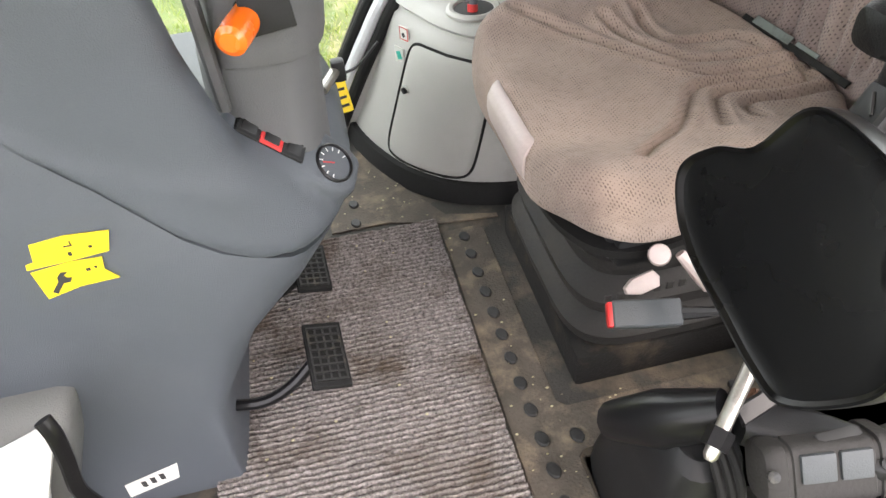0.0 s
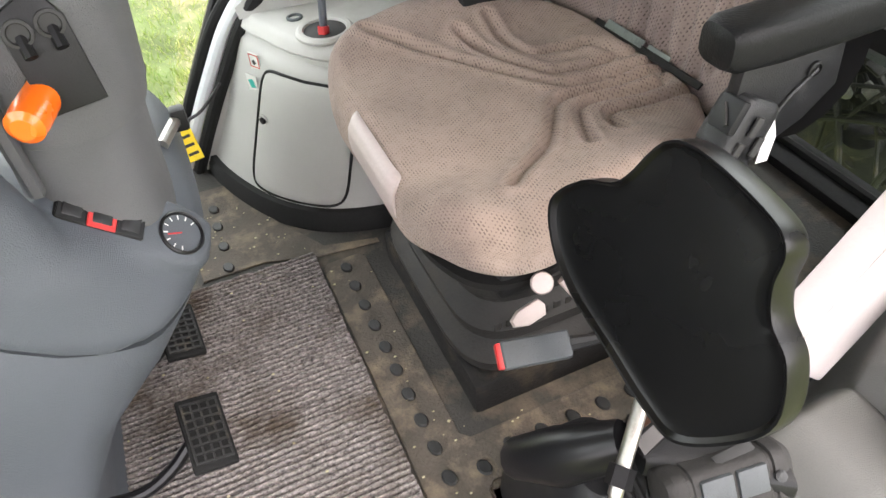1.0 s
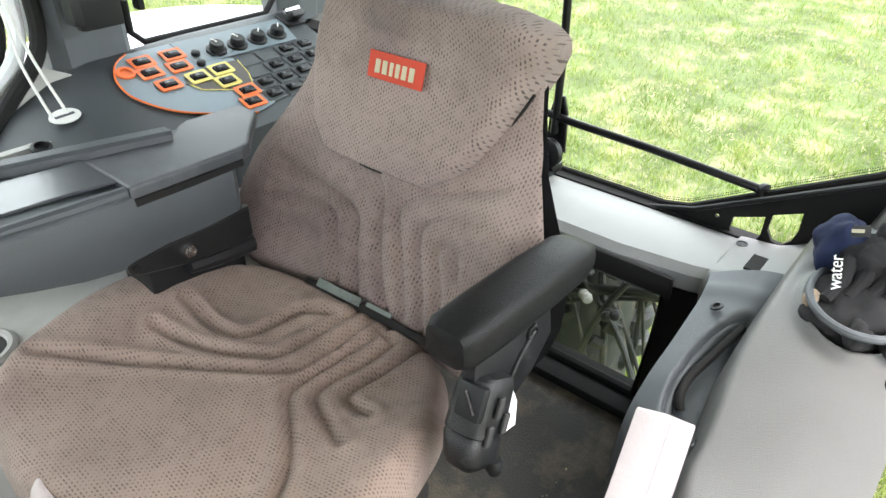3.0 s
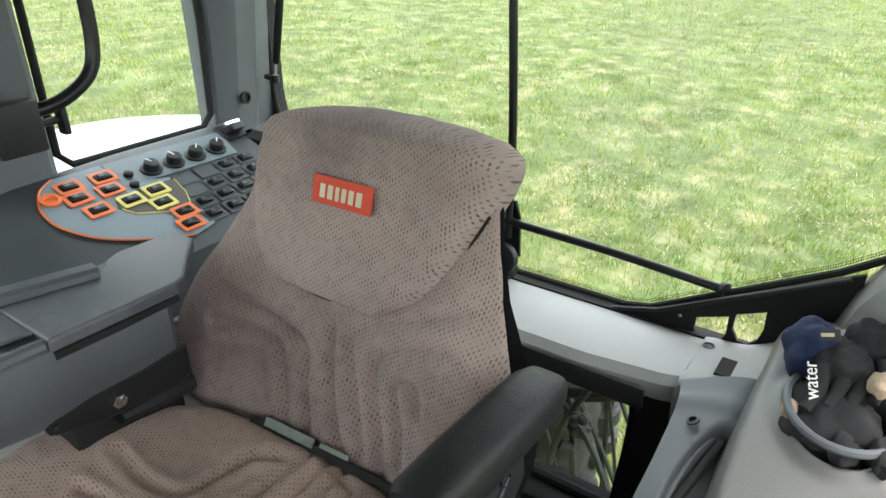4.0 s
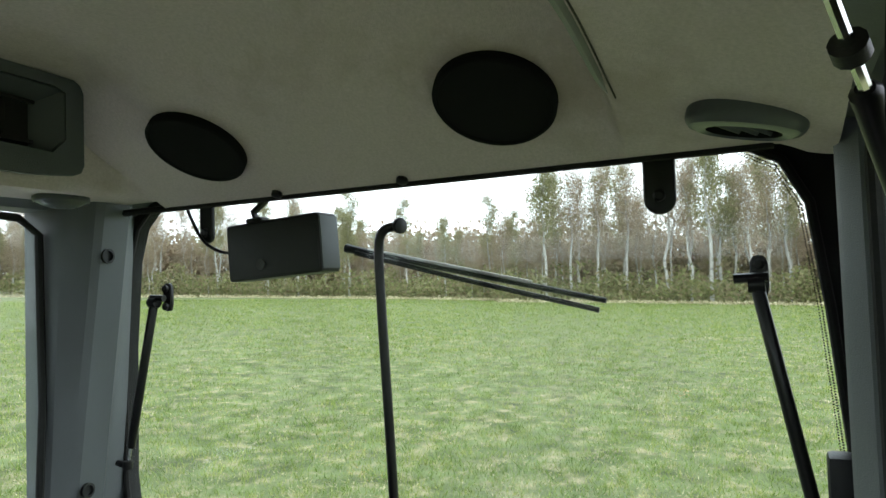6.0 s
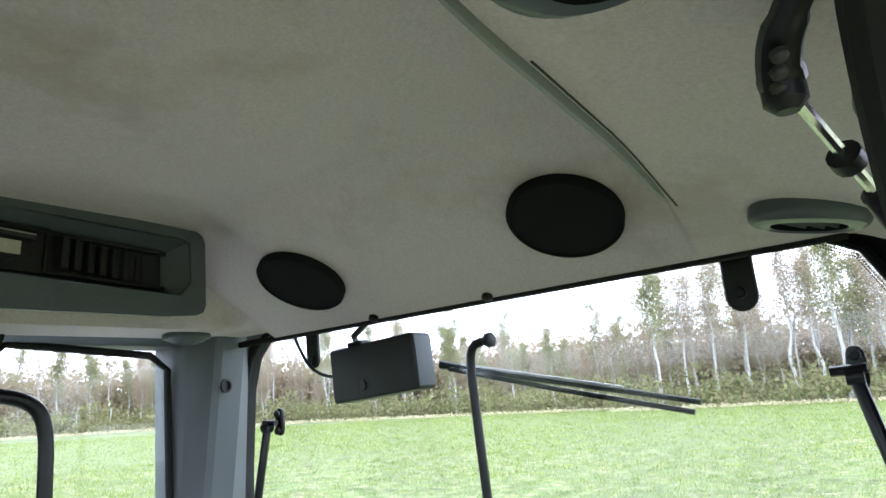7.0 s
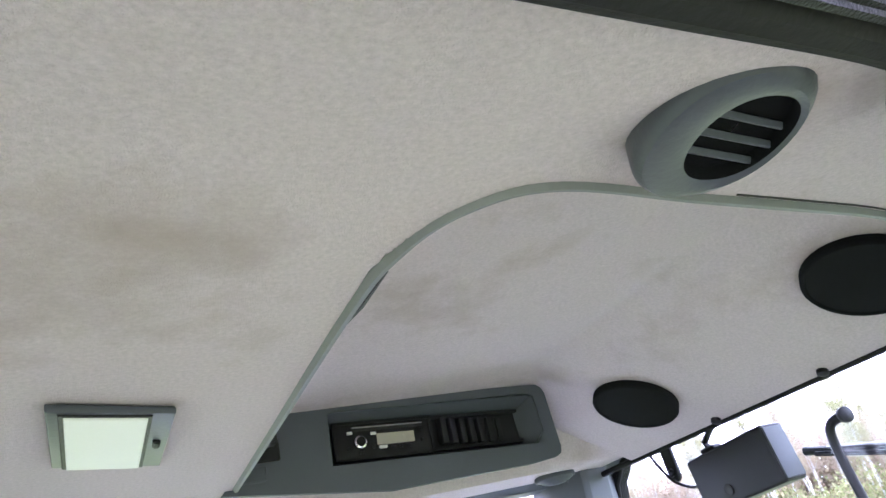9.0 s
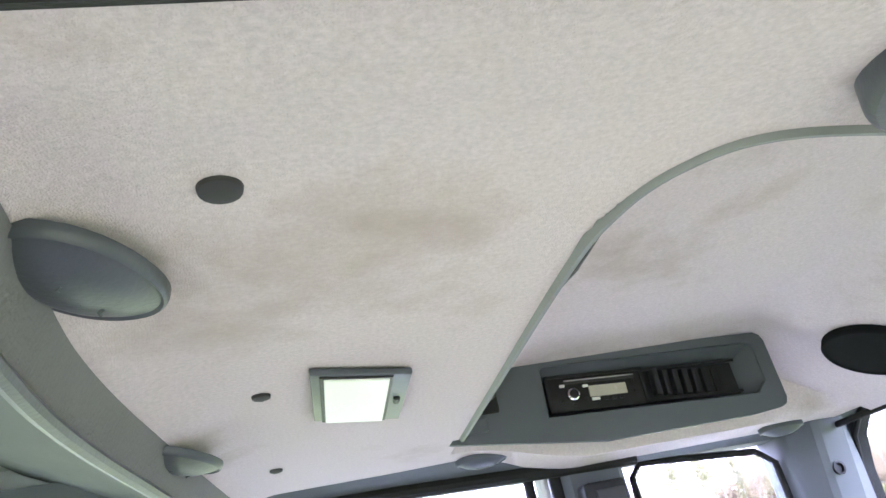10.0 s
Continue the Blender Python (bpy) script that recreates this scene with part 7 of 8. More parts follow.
def right_side():
    c = thing("storage_cabinet", "light grey curved storage cabinet with a locked door", "cabinet", (0.5, 1.6, 0))
    fs = span(0, 1, 49)

    def ring(z, off):
        return [(*on_curve(f, off, z), z) for f in fs] + [(1.05, 1.76, z), (0.60, 1.76, z), (0.30 + 0.3 * z, 1.86 - 0.3 * z, z)]
    part("body", loft([ring(0.04, 0.002), ring(0.36, 0.0), ring(0.385, -0.003), ring(0.39, -0.012), ring(0.40, -0.012), ring(0.41, 0.0), ring(0.425, -0.003), ring(0.433, -0.013), ring(0.435, -0.02)]), M["cabinet"], c, sharp=50)
    part("skirt", loft([ring(0.0, 0.022), ring(0.025, 0.019), ring(0.052, 0.011), ring(0.056, 0.004)]), M["black_matt"], c, "black rubber skirt")
    # door on the curved face
    def patch(u, v, off):
        f = 0.27 + u * 0.285
        z = 0.062 + v * 0.295
        return (*on_curve(f, off, z), z)

    def rounded(a, b):
        # square (-1..1) pressed into rounded corners
        k = 0.10 * (abs(a) * abs(b)) ** 6
        return 0.5 + 0.5 * a * (1 - k), 0.5 + 0.5 * b * (1 - k * 0.9)
    us, vs = span(-1, 1, 30), span(-1, 1, 26)
    bm = sheet(lambda u, v: patch(*rounded(u, v), 0.0065 * min(1.0, (1 - abs(u)) * 7) ** 0.5 * min(1.0, (1 - abs(v)) * 8) ** 0.5), us, vs)
    dr = part("door", bm, M["cabinet"], c, "slightly raised cabinet door", 60)
    rimp = []
    for k in range(72):
        a = 2 * math.pi * k / 72
        cc, ss = math.cos(a), math.sin(a)
        p = 7.0
        rimp.append(patch(0.5 + 0.5 * math.copysign(abs(cc) ** (2 / p), cc), 0.5 + 0.5 * math.copysign(abs(ss) ** (2 / p), ss), 0.0015))
    part("door_gap", tube(rimp, 0.0038, 6, closed=True), M["black_matt"], c, "dark door gap")
    kx, ky = on_curve(0.30, 0.006, 0.238)
    part("lock", lathe([(0.016, -0.004), (0.016, 0.002), (0.012, 0.0025), (0.011, 0.0)], frame_m((kx, ky, 0.238), (0, 0, 1), (-0.87, -0.5, 0)), 18), M["cabinet"], c, "round lock recess")
    part("key_barrel", lathe([(0.008, 0), (0.008, 0.007), (0.004, 0.008)], frame_m((kx, ky, 0.242), (0, 0, 1), (-0.87, -0.5, 0)), 14), M["black"], c)
    for z, key in ((0.355, "red"), (0.307, "green")):
        sx, sy = on_curve(0.235, 0.003, z)
        sm = frame_m((sx, sy, z), (0.5, -0.87, 0), (-0.87, -0.5, 0.02))
        st = thing("safety_sticker", "small white safety sticker with a red mark" if key == "red" else "small white sticker with a green sign", "sticker", (sx, sy, z), "cabinet stickers")
        part("sheet", box(-0.016, 0.016, -0.021, 0.021, -0.001, 0.0012, 0.0, 1, sm), M["paper"], st)
        if key == "green":
            part("sign", box(-0.008, 0.008, -0.010, 0.010, 0.001, 0.002, 0, 1, sm @ pose(0, 0, 0, 0, 0, 20)), M["green"], st, "green arrow sign")
        else:
            part("border", merge(*[box(a, b, e, f2, 0.001, 0.002, 0, 1, sm) for a, b, e, f2 in ((-0.015, 0.015, 0.017, 0.019), (-0.015, 0.015, -0.012, -0.010), (-0.015, -0.013, -0.012, 0.019), (0.013, 0.015, -0.012, 0.019))]), M["red"], st, "red border")
            part("mark", box(-0.006, 0.004, -0.004, 0.006, 0.001, 0.002, 0, 1, sm @ pose(0, 0, 0, 0, 0, 35)), M["ink"], st)
    # cup well on the ledge
    cw = thing("cup_holder", "light grey round cup holder in the ledge", "cup holder", (0.50, 1.515, 0.435))
    part("rim", lathe([(0.062, 0.0), (0.062, 0.006), (0.055, 0.011), (0.047, 0.010), (0.044, 0.004)], pose(0.508, 1.515, 0.434), 32), M["cabinet"], cw)
    # no real depth: a flat dark disc carries the well's shade
    part("well", lathe([(0.045, 0.0045), (0.043, 0.0052), (0.001, 0.0052)], pose(0.508, 1.515, 0.434), 32), M["ink"], cw, "flat dark disc for the well's shaded depth")
    sc = thing("screwdriver", "grey rod with red ends standing in the cup holder", "screwdriver", (0.50, 1.51, 0.44))
    part("rod", tube([(0.503, 1.505, 0.44), (0.522, 1.53, 0.555)], 0.0085, 10), M["vent"], sc)
    part("tip", tube([(0.522, 1.53, 0.555), (0.5225, 1.5305, 0.559)], 0.0085, 10), M["red"], sc)
    part("collar", tube([(0.502, 1.503, 0.437), (0.504, 1.507, 0.452)], 0.012, 10), M["red"], sc, "red collar")
    solo("small_socket", lathe([(0.018, 0), (0.018, 0.004), (0.013, 0.006), (0.011, 0.001)], pose(0.468, 1.61, 0.434), 20), M["pillar"], "small round socket in the ledge", "socket")
    # arch wall rising behind the ledge
    solo("wheel_arch_right", sheet(lambda u, v: (0.36 + u * 1.1, 1.655 + 0.05 * v + 0.02 * sstep(0.3, 0, u) , 0.43 + 0.24 * v * sstep(-0.05, 0.25, u)), span(0, 1, 24), span(0, 1, 10), 0.02, down=(0, 1, 0)), M["cabinet"], "light grey wheel arch moulding", "wheel arch", kind="structure", sharp=50)
    # armrest console with joystick
    a = thing("control_armrest", "dark grey control armrest beside the seat", "control armrest", (0.7, 1.38, 0.6))
    rings = []
    for x, zb, zt, y0, y1 in ((0.375, 0.700, 0.713, 1.38, 1.46), (0.39, 0.688, 0.716, 1.36, 1.485), (0.43, 0.668, 0.718, 1.34, 1.51), (0.495, 0.640, 0.718, 1.327, 1.525), (0.574, 0.617, 0.716, 1.318, 1.53), (0.644, 0.598, 0.714, 1.315, 1.53), (0.70, 0.588, 0.712, 1.315, 1.53), (0.78, 0.588, 0.700, 1.322, 1.53), (0.86, 0.588, 0.700, 1.320, 1.53), (0.925, 0.59, 0.700, 1.322, 1.53), (0.945, 0.59, 0.700, 1.345, 1.53), (0.96, 0.60, 0.700, 1.42, 1.53)):
        rings.append([(x, y0 + 0.008, zb), (x, y0 + 0.001, zb + 0.012), (x, y0, (zb + zt) / 2), (x, y0, zt - 0.012), (x, y0 + 0.004, zt - 0.004), (x, y0 + 0.012, zt), (x, y1 - 0.02, zt), (x, y1, zt - 0.012), (x, y1, zb)])
    part("body", loft(rings), M["console"], a, sharp=40)
    part("top_cover", prism([(0.745, 1.322), (0.85, 1.318), (0.945, 1.316), (0.968, 1.326), (1.0, 1.365), (1.065, 1.435), (1.065, 1.49), (0.955, 1.495), (0.925, 1.482), (0.905, 1.46), (0.875, 1.447), (0.745, 1.47)], 0.026, pose(0, 0, 0.692), 0.005, 2), M["console_top"], a, "scuffed dark top pad", 22)
    part("edge_strip", loft([[(x, y, 0.684), (x, y - 0.003, 0.687), (x, y - 0.003, 0.697), (x, y + 0.004, 0.699), (x, y + 0.006, 0.684)] for x, y in ((0.748, 1.320), (0.85, 1.316), (0.944, 1.317))]), M["black_matt"], a, "black rubber strip under the top pad", 30)
    part("front_plate", prism([(0.40, 1.385), (0.585, 1.380), (0.66, 1.372), (0.744, 1.357), (0.744, 1.47), (0.62, 1.488), (0.42, 1.475), (0.385, 1.425)], 0.006, pose(0, 0, 0.7145), 0.002, 1), M["console_plate"], a, "shiny grey top plate")
    part("edge_ridge", tube(smooth_line([(0.40, 1.362, 0.712), (0.50, 1.346, 0.714), (0.60, 1.337, 0.713), (0.70, 1.330, 0.711), (0.741, 1.327, 0.710)], 4), 0.011, 10), M["console"], a)
    part("ridge", loft([[(x, y - 0.020, 0.71), (x + 0.004, y - 0.018, 0.728), (x + 0.006, y - 0.012, 0.733), (x + 0.008, y + 0.012, 0.733), (x + 0.010, y + 0.018, 0.728), (x + 0.010, y + 0.020, 0.71)] for x, y in ((0.50, 1.565), (0.52, 1.561), (0.70, 1.508), (0.87, 1.455), (0.885, 1.45))]), M["console"], a, "raised bar along the armrest", 30)
    j = thing("joystick", "black joystick lever with rubber boot", "joystick", (0.545, 1.40, 0.70))
    part("boot", lathe([(0.036, 0.0), (0.037, 0.006), (0.031, 0.012), (0.032, 0.018), (0.026, 0.024), (0.026, 0.029), (0.020, 0.036), (0.016, 0.045)], pose(0.545, 1.405, 0.720), 24), M["black_matt"], j)
    part("grip", tube([(0.545, 1.405, 0.758), (0.542, 1.405, 0.79), (0.535, 1.403, 0.825), (0.53, 1.40, 0.84)], [0.015, 0.020, 0.022, 0.014], 14), M["black"], j)
    part("button", lathe([(0.009, 0), (0.009, 0.004), (0.005, 0.006)], frame_m((0.517, 1.395, 0.825), (0, 0, 1), (-0.8, -0.5, 0.2)), 12), M["vent"], j)
    for bx, by in ((0.45, 1.42), (0.475, 1.40), (0.46, 1.45)):
        part("button", lathe([(0.008, 0), (0.008, 0.004), (0.005, 0.0055)], pose(bx, by, 0.7195), 14), M["vent"], a)
    # switch panel behind, sloping up to the window
    p = thing("switch_panel", "dark side console carrying coloured rocker switches", "switch panel", (1.1, 1.7, 0.6))
    ex, ey = Vector((1, 0, 0)), Vector((0, 0.945, 0.327))

    def surf(x, t, h=0.0):
        # t runs up the slope from the armrest to the window
        q = Vector((x, 1.56, 0.645)) + ey * t
        return q + Vector((0, -0.327, 0.945)) * h
    rings = []
    for x, k, tmax in ((0.70, -0.055, 0.22), (0.76, -0.03, 0.25), (0.86, -0.008, 0.29), (0.96, 0.0, 0.315), (1.2, 0.002, 0.325), (1.50, 0.002, 0.325)):
        b0, b1 = surf(x, -0.03, k), surf(x, tmax, k)
        rings.append([(x, b0.y, 0.52), tuple(b0), tuple(surf(x, tmax * 0.5, k)), tuple(b1), (x, b1.y + 0.03, b1.z - 0.005), (x, b1.y + 0.03, 0.52)])
    part("body", loft(rings), M["panel"], p, sharp=40)
    pm = Matrix.Translation(surf(0, 0, 0.003)) @ Matrix(((1, 0, 0, 0), (0, 0.945, -0.327, 0), (0, 0.327, 0.945, 0), (0, 0, 0, 1)))
    fore = [(p2.x, p2.y) for p2 in smooth_line([(1.035, 0.306, 0), (0.998, 0.282, 0), (0.972, 0.24, 0), (0.964, 0.20, 0), (0.969, 0.159, 0), (1.003, 0.10, 0), (1.055, 0.058, 0), (1.126, 0.020, 0), (1.16, 0.008, 0)], 4)] + [(1.215, 0.02), (1.235, 0.20), (1.15, 0.225), (1.14, 0.306)]
    part("foil", prism(fore, 0.002, pm), M["panel_blue"], p, "blue-grey printed foil")
    part("foil_edge", tube([pm @ Vector((x, y, 0.0022)) for x, y in fore[:33]], 0.0022, 6), M["orange_foil"], p, "thin orange line")
    part("foil", prism([(1.145, 0.212), (1.43, 0.205), (1.45, 0.30), (1.142, 0.306)], 0.0022, pm), M["panel_mid"], p, "grey foil strip round the knobs")
    part("foil", prism([(1.085, 0.157), (1.104, 0.124), (1.157, 0.098), (1.214, 0.093), (1.232, 0.135), (1.24, 0.188), (1.194, 0.192), (1.14, 0.19), (1.095, 0.18)], 0.0035, pm), M["panel_dark"], p, "dark foil field")
    part("foil_line", tube([pm @ Vector((x, y, 0.0035)) for x, y in ((1.09, 0.15), (1.104, 0.124), (1.157, 0.098), (1.212, 0.094), (1.23, 0.135), (1.238, 0.186))], 0.0014, 6), M["yellow_foil"], p, "thin yellow line")
    for x in (1.220, 1.278, 1.336, 1.395):
        kn = part("rotary_knob", lathe([(0.024, 0), (0.024, 0.004), (0.018, 0.006), (0.0165, 0.020), (0.014, 0.022)], pm @ pose(x, 0.240, 0.002), 24), M["black"], p)
        part("pointer", box(-0.0015, 0.0015, 0.0, 0.016, 0.022, 0.024, 0, 1, pm @ pose(x, 0.240, 0.002, 0, 0, -40 if x > 1.3 else 20)), M["white"], p)
    for x, y in ((1.168, 0.245), (1.157, 0.208)):
        part("small_knob", lathe([(0.010, 0), (0.010, 0.008), (0.006, 0.010)], pm @ pose(x, y, 0.002), 14), M["black"], p)

    def rocker(x, y, key, w=0.0195, h=0.0125, frame=True, rot=0):
        mm = pm @ pose(x, y, 0.004, 0, 0, rot)
        if frame and key:
            part("switch_frame", plate(oval(0, 0, w + 0.0065, h + 0.0075, 24, 12), [oval(0, 0, w - 0.001, h - 0.001, 24, 12)], 0.0025, mm), M[key], p, "orange switch frame" if "orange" in key else "yellow switch frame")
        part("rocker_switch", merge(box(-w + 0.003, w - 0.003, -h + 0.002, h - 0.002, -0.002, 0.006, 0.003, 2, mm), box(-w * 0.72, w * 0.72, -h * 0.5, h * 0.5, 0.004, 0.0085, 0.002, 1, mm @ pose(0, 0, 0, 0, 5, 0))), M["gloss"], p)
        part("symbol", box(-0.006, 0.0, -0.004, 0.004, 0.0084, 0.0092, 0, 1, mm), M["vent"], p)
    for x, y in ((1.047, 0.263), (1.041, 0.222), (1.120, 0.262), (1.108, 0.218), (1.052, 0.170), (1.186, 0.080), (1.172, 0.042)):
        rocker(x, y, "orange_foil")
    for x, y in ((1.122, 0.167), (1.183, 0.172), (1.169, 0.128)):
        rocker(x, y, "yellow_foil")
    for i, x in enumerate((1.262, 1.318, 1.374, 1.43)):
        for k, y in enumerate((0.178, 0.134, 0.090, 0.046)):
            xx = x - 0.22 * (0.178 - y)
            part("switch_tile" if (i, k) not in ((0, 0), (0, 1), (1, 0)) else "blank_cover", box(xx - 0.026, xx + 0.026, y - 0.020, y + 0.020, -0.001, 0.003, 0.002, 1, pm), M["panel"], p)
            if (i, k) not in ((0, 0), (0, 1), (1, 0)):
                rocker(xx, y, "", 0.019, 0.0125, False)
    part("hole_rim", lathe([(0.020, 0.0), (0.020, 0.005), (0.013, 0.005), (0.012, 0.001)], pm @ pose(0.997, 0.241, 0.003), 20), M["orange_foil"], p, "orange ringed socket")
    tg = thing("toggle_switch", "chrome and black toggle switch at the console's end", "toggle switch", (1.43, 1.86, 0.76))
    tm = pm @ pose(1.475, 0.285, 0.0)
    part("base", box(-0.03, 0.03, -0.03, 0.03, 0, 0.008, 0.004, 2, tm), M["black"], tg)
    part("lever", box(-0.02, 0.02, -0.008, 0.008, 0.005, 0.045, 0.005, 2, tm @ pose(0, 0, 0, 35, 0, 0)), M["gloss"], tg)
    part("cap", tube([tm @ Vector((-0.022, 0.0, 0.03)), tm @ Vector((0.022, 0.0, 0.03))], 0.007, 10), M["chrome"], tg)
    bd = thing("badge", "white oval badge on the side console", "badge", (0.83, 1.73, 0.70))
    bm2 = frame_m(tuple(surf(0.834, 0.18, -0.006)), (1, 0, 0), (-0.05, -0.327, 0.945))
    part("disc", prism(oval(0, 0, 0.030, 0.022, 28), 0.003, bm2, 0.001, 1), M["white"], bd)
    part("mark", box(-0.019, 0.019, -0.003, 0.003, 0.003, 0.004, 0, 1, bm2), M["vent"], bd)
    solo("power_socket", lathe([(0.019, 0), (0.019, 0.006), (0.013, 0.009), (0.011, 0.003)], frame_m(tuple(surf(0.76, 0.125, -0.018)), (1, 0, 0), (0, -0.327, 0.945)), 20), M["black"], "black power socket in the side console", "socket")
    # phone holder and grab handle on the middle post
    ph = thing("phone_holder", "black phone holder on the middle pillar", "phone holder", (0.98, 1.78, 0.88))
    part("body", box(0.93, 1.02, 1.775, 1.81, 0.83, 0.93, 0.008, 2), M["black"], ph)
    part("jaw", box(0.915, 0.935, 1.765, 1.81, 0.845, 0.90, 0.005, 2), M["black"], ph)
    part("knob", tube([(1.02, 1.79, 0.88), (1.055, 1.79, 0.88), (1.06, 1.79, 0.88)], [0.008, 0.008, 0.008], 8), M["black"], ph)
    part("knob", box(1.055, 1.068, 1.775, 1.805, 0.85, 0.915, 0.005, 2), M["black"], ph)
    part("arm", tube([(0.97, 1.81, 0.88), (0.97, 1.87, 0.88)], 0.014, 10), M["black"], ph)
    hd = thing("grab_rail", "black tubular grab rail by the side window", "grab rail", (1.0, 1.8, 1.1))
    part("bar", tube(smooth_line([(0.985, 1.865, 0.905), (1.0, 1.80, 0.905), (1.06, 1.78, 0.915), (1.125, 1.775, 0.955), (1.148, 1.775, 1.02), (1.150, 1.775, 1.15), (1.148, 1.775, 1.25), (1.13, 1.775, 1.30), (1.08, 1.78, 1.325), (1.0, 1.80, 1.33), (0.985, 1.865, 1.33)], 5), 0.014, 12), M["gloss"], hd)
    mo = thing("pillar_box", "black electronics box high on the middle pillar", "electronics box", (0.98, 1.83, 1.38))
    part("body", box(0.93, 1.035, 1.80, 1.86, 1.30, 1.405, 0.012, 3), M["black"], mo)
    part("face", box(0.955, 1.025, 1.795, 1.802, 1.315, 1.385, 0.002, 1), M["ink"], mo)
    part("arm", tube([(0.93, 1.83, 1.34), (0.85, 1.80, 1.31), (0.80, 1.78, 1.30)], 0.012, 8), M["black"], mo)
    # cords
    for k, dx in enumerate((0.0, 0.012)):
        solo("pull_cord", tube(smooth_line([(0.80 + dx, 1.80, 0.98), (0.80 + dx, 1.775, 0.88), (0.795 + 2 * dx, 1.75, 0.80), (0.80 + 2.4 * dx, 1.70, 0.715)], 5), 0.003, 6), M["white"], "thin white cord hanging by the door", "cord", "white cords")
    # door seals curving over the arch
    path = smooth_line([(0.165, 1.80, 0.0), (0.225, 1.745, 0.15), (0.295, 1.715, 0.29), (0.375, 1.70, 0.42), (0.50, 1.715, 0.53), (0.64, 1.76, 0.63), (0.78, 1.83, 0.72), (0.875, 1.87, 0.80), (0.895, 1.89, 0.95), (0.898, 1.90, 1.2), (0.898, 1.90, 1.47)], 6)
    solo("door_seal", tube(path, 0.016, 10), M["black_matt"], "black rubber door seal round the arch", "seal", kind="structure")
    solo("door_edge", tube([(p3.x - 0.03, p3.y + 0.025, p3.z) for p3 in path], 0.016, 10), M["paint"], "white painted door aperture edge", "door frame", kind="structure")
    solo("door_seal_outer", tube([(p3.x - 0.055, p3.y + 0.05, p3.z) for p3 in path], 0.013, 10), M["black_matt"], "outer black door seal", "seal", kind="structure")
    # the arch side between ledge and seal
    solo("arch_side", sheet(lambda u, v: tuple(path[int(u * 40)].lerp(Vector((path[int(u * 40)].x + 0.06, path[int(u * 40)].y - 0.02, max(0.0, path[int(u * 40)].z - 0.03))), v)), span(0, 1, 41), span(0, 1, 5), 0.0), M["cabinet"], "grey moulding beside the door seal", "moulding", kind="structure")
    dd = thing("door_1", "closed glass cab door with a black frame", "door")
    tagged(dd, kind="structure")
    fr = smooth_line([(0.13, 1.95, -0.02), (0.20, 1.95, 0.12), (0.263, 1.95, 0.234), (0.391, 1.95, 0.454), (0.46, 1.95, 0.56)], 5)
    part("frame", tube(fr, 0.017, 10), M["gloss"], dd)
    g = part("pane", prism([(-0.58, 0.02), (0.12, 0.02), (0.30, 0.5), (0.60, 0.72), (0.88, 0.82), (0.89, 1.46), (-0.58, 1.48)], 0.005, frame_m((0, 1.955, 0), (1, 0, 0), (0, -1, 0))), M["glass"], dd)
    g.visible_shadow = False
    lt = thing("ignition_key", "ignition key with a yellow tag hanging by the column", "key", (0.18, 1.18, 0.5))
    part("tag", prism([(0, 0), (0.026, 0.0), (0.028, 0.058), (0.002, 0.058)], 0.003, frame_m((0.174, 1.215, 0.415), (0.9, 0.1, 0.1), (-0.1, -0.9, 0.4)), 0.001, 1), M["yellow"], lt, "yellow plastic tag")
    for k in range(3):
        part("tag_mark", box(0.005, 0.022, 0.010 + 0.015 * k, 0.015 + 0.015 * k, 0.003, 0.0038, 0, 1, frame_m((0.174, 1.215, 0.415), (0.9, 0.1, 0.1), (-0.1, -0.9, 0.4))), M["ink"], lt)
    part("body", box(0.172, 0.196, 1.178, 1.202, 0.497, 0.535, 0.006, 2), M["black"], lt)
    part("barrel", tube([(0.15, 1.12, 0.52), (0.178, 1.185, 0.517)], 0.009, 10), M["steel"], lt)
    part("wire", tube(smooth_line([(0.19, 1.195, 0.505), (0.22, 1.205, 0.51), (0.26, 1.21, 0.545)], 4), 0.0025, 6), M["black"], lt)


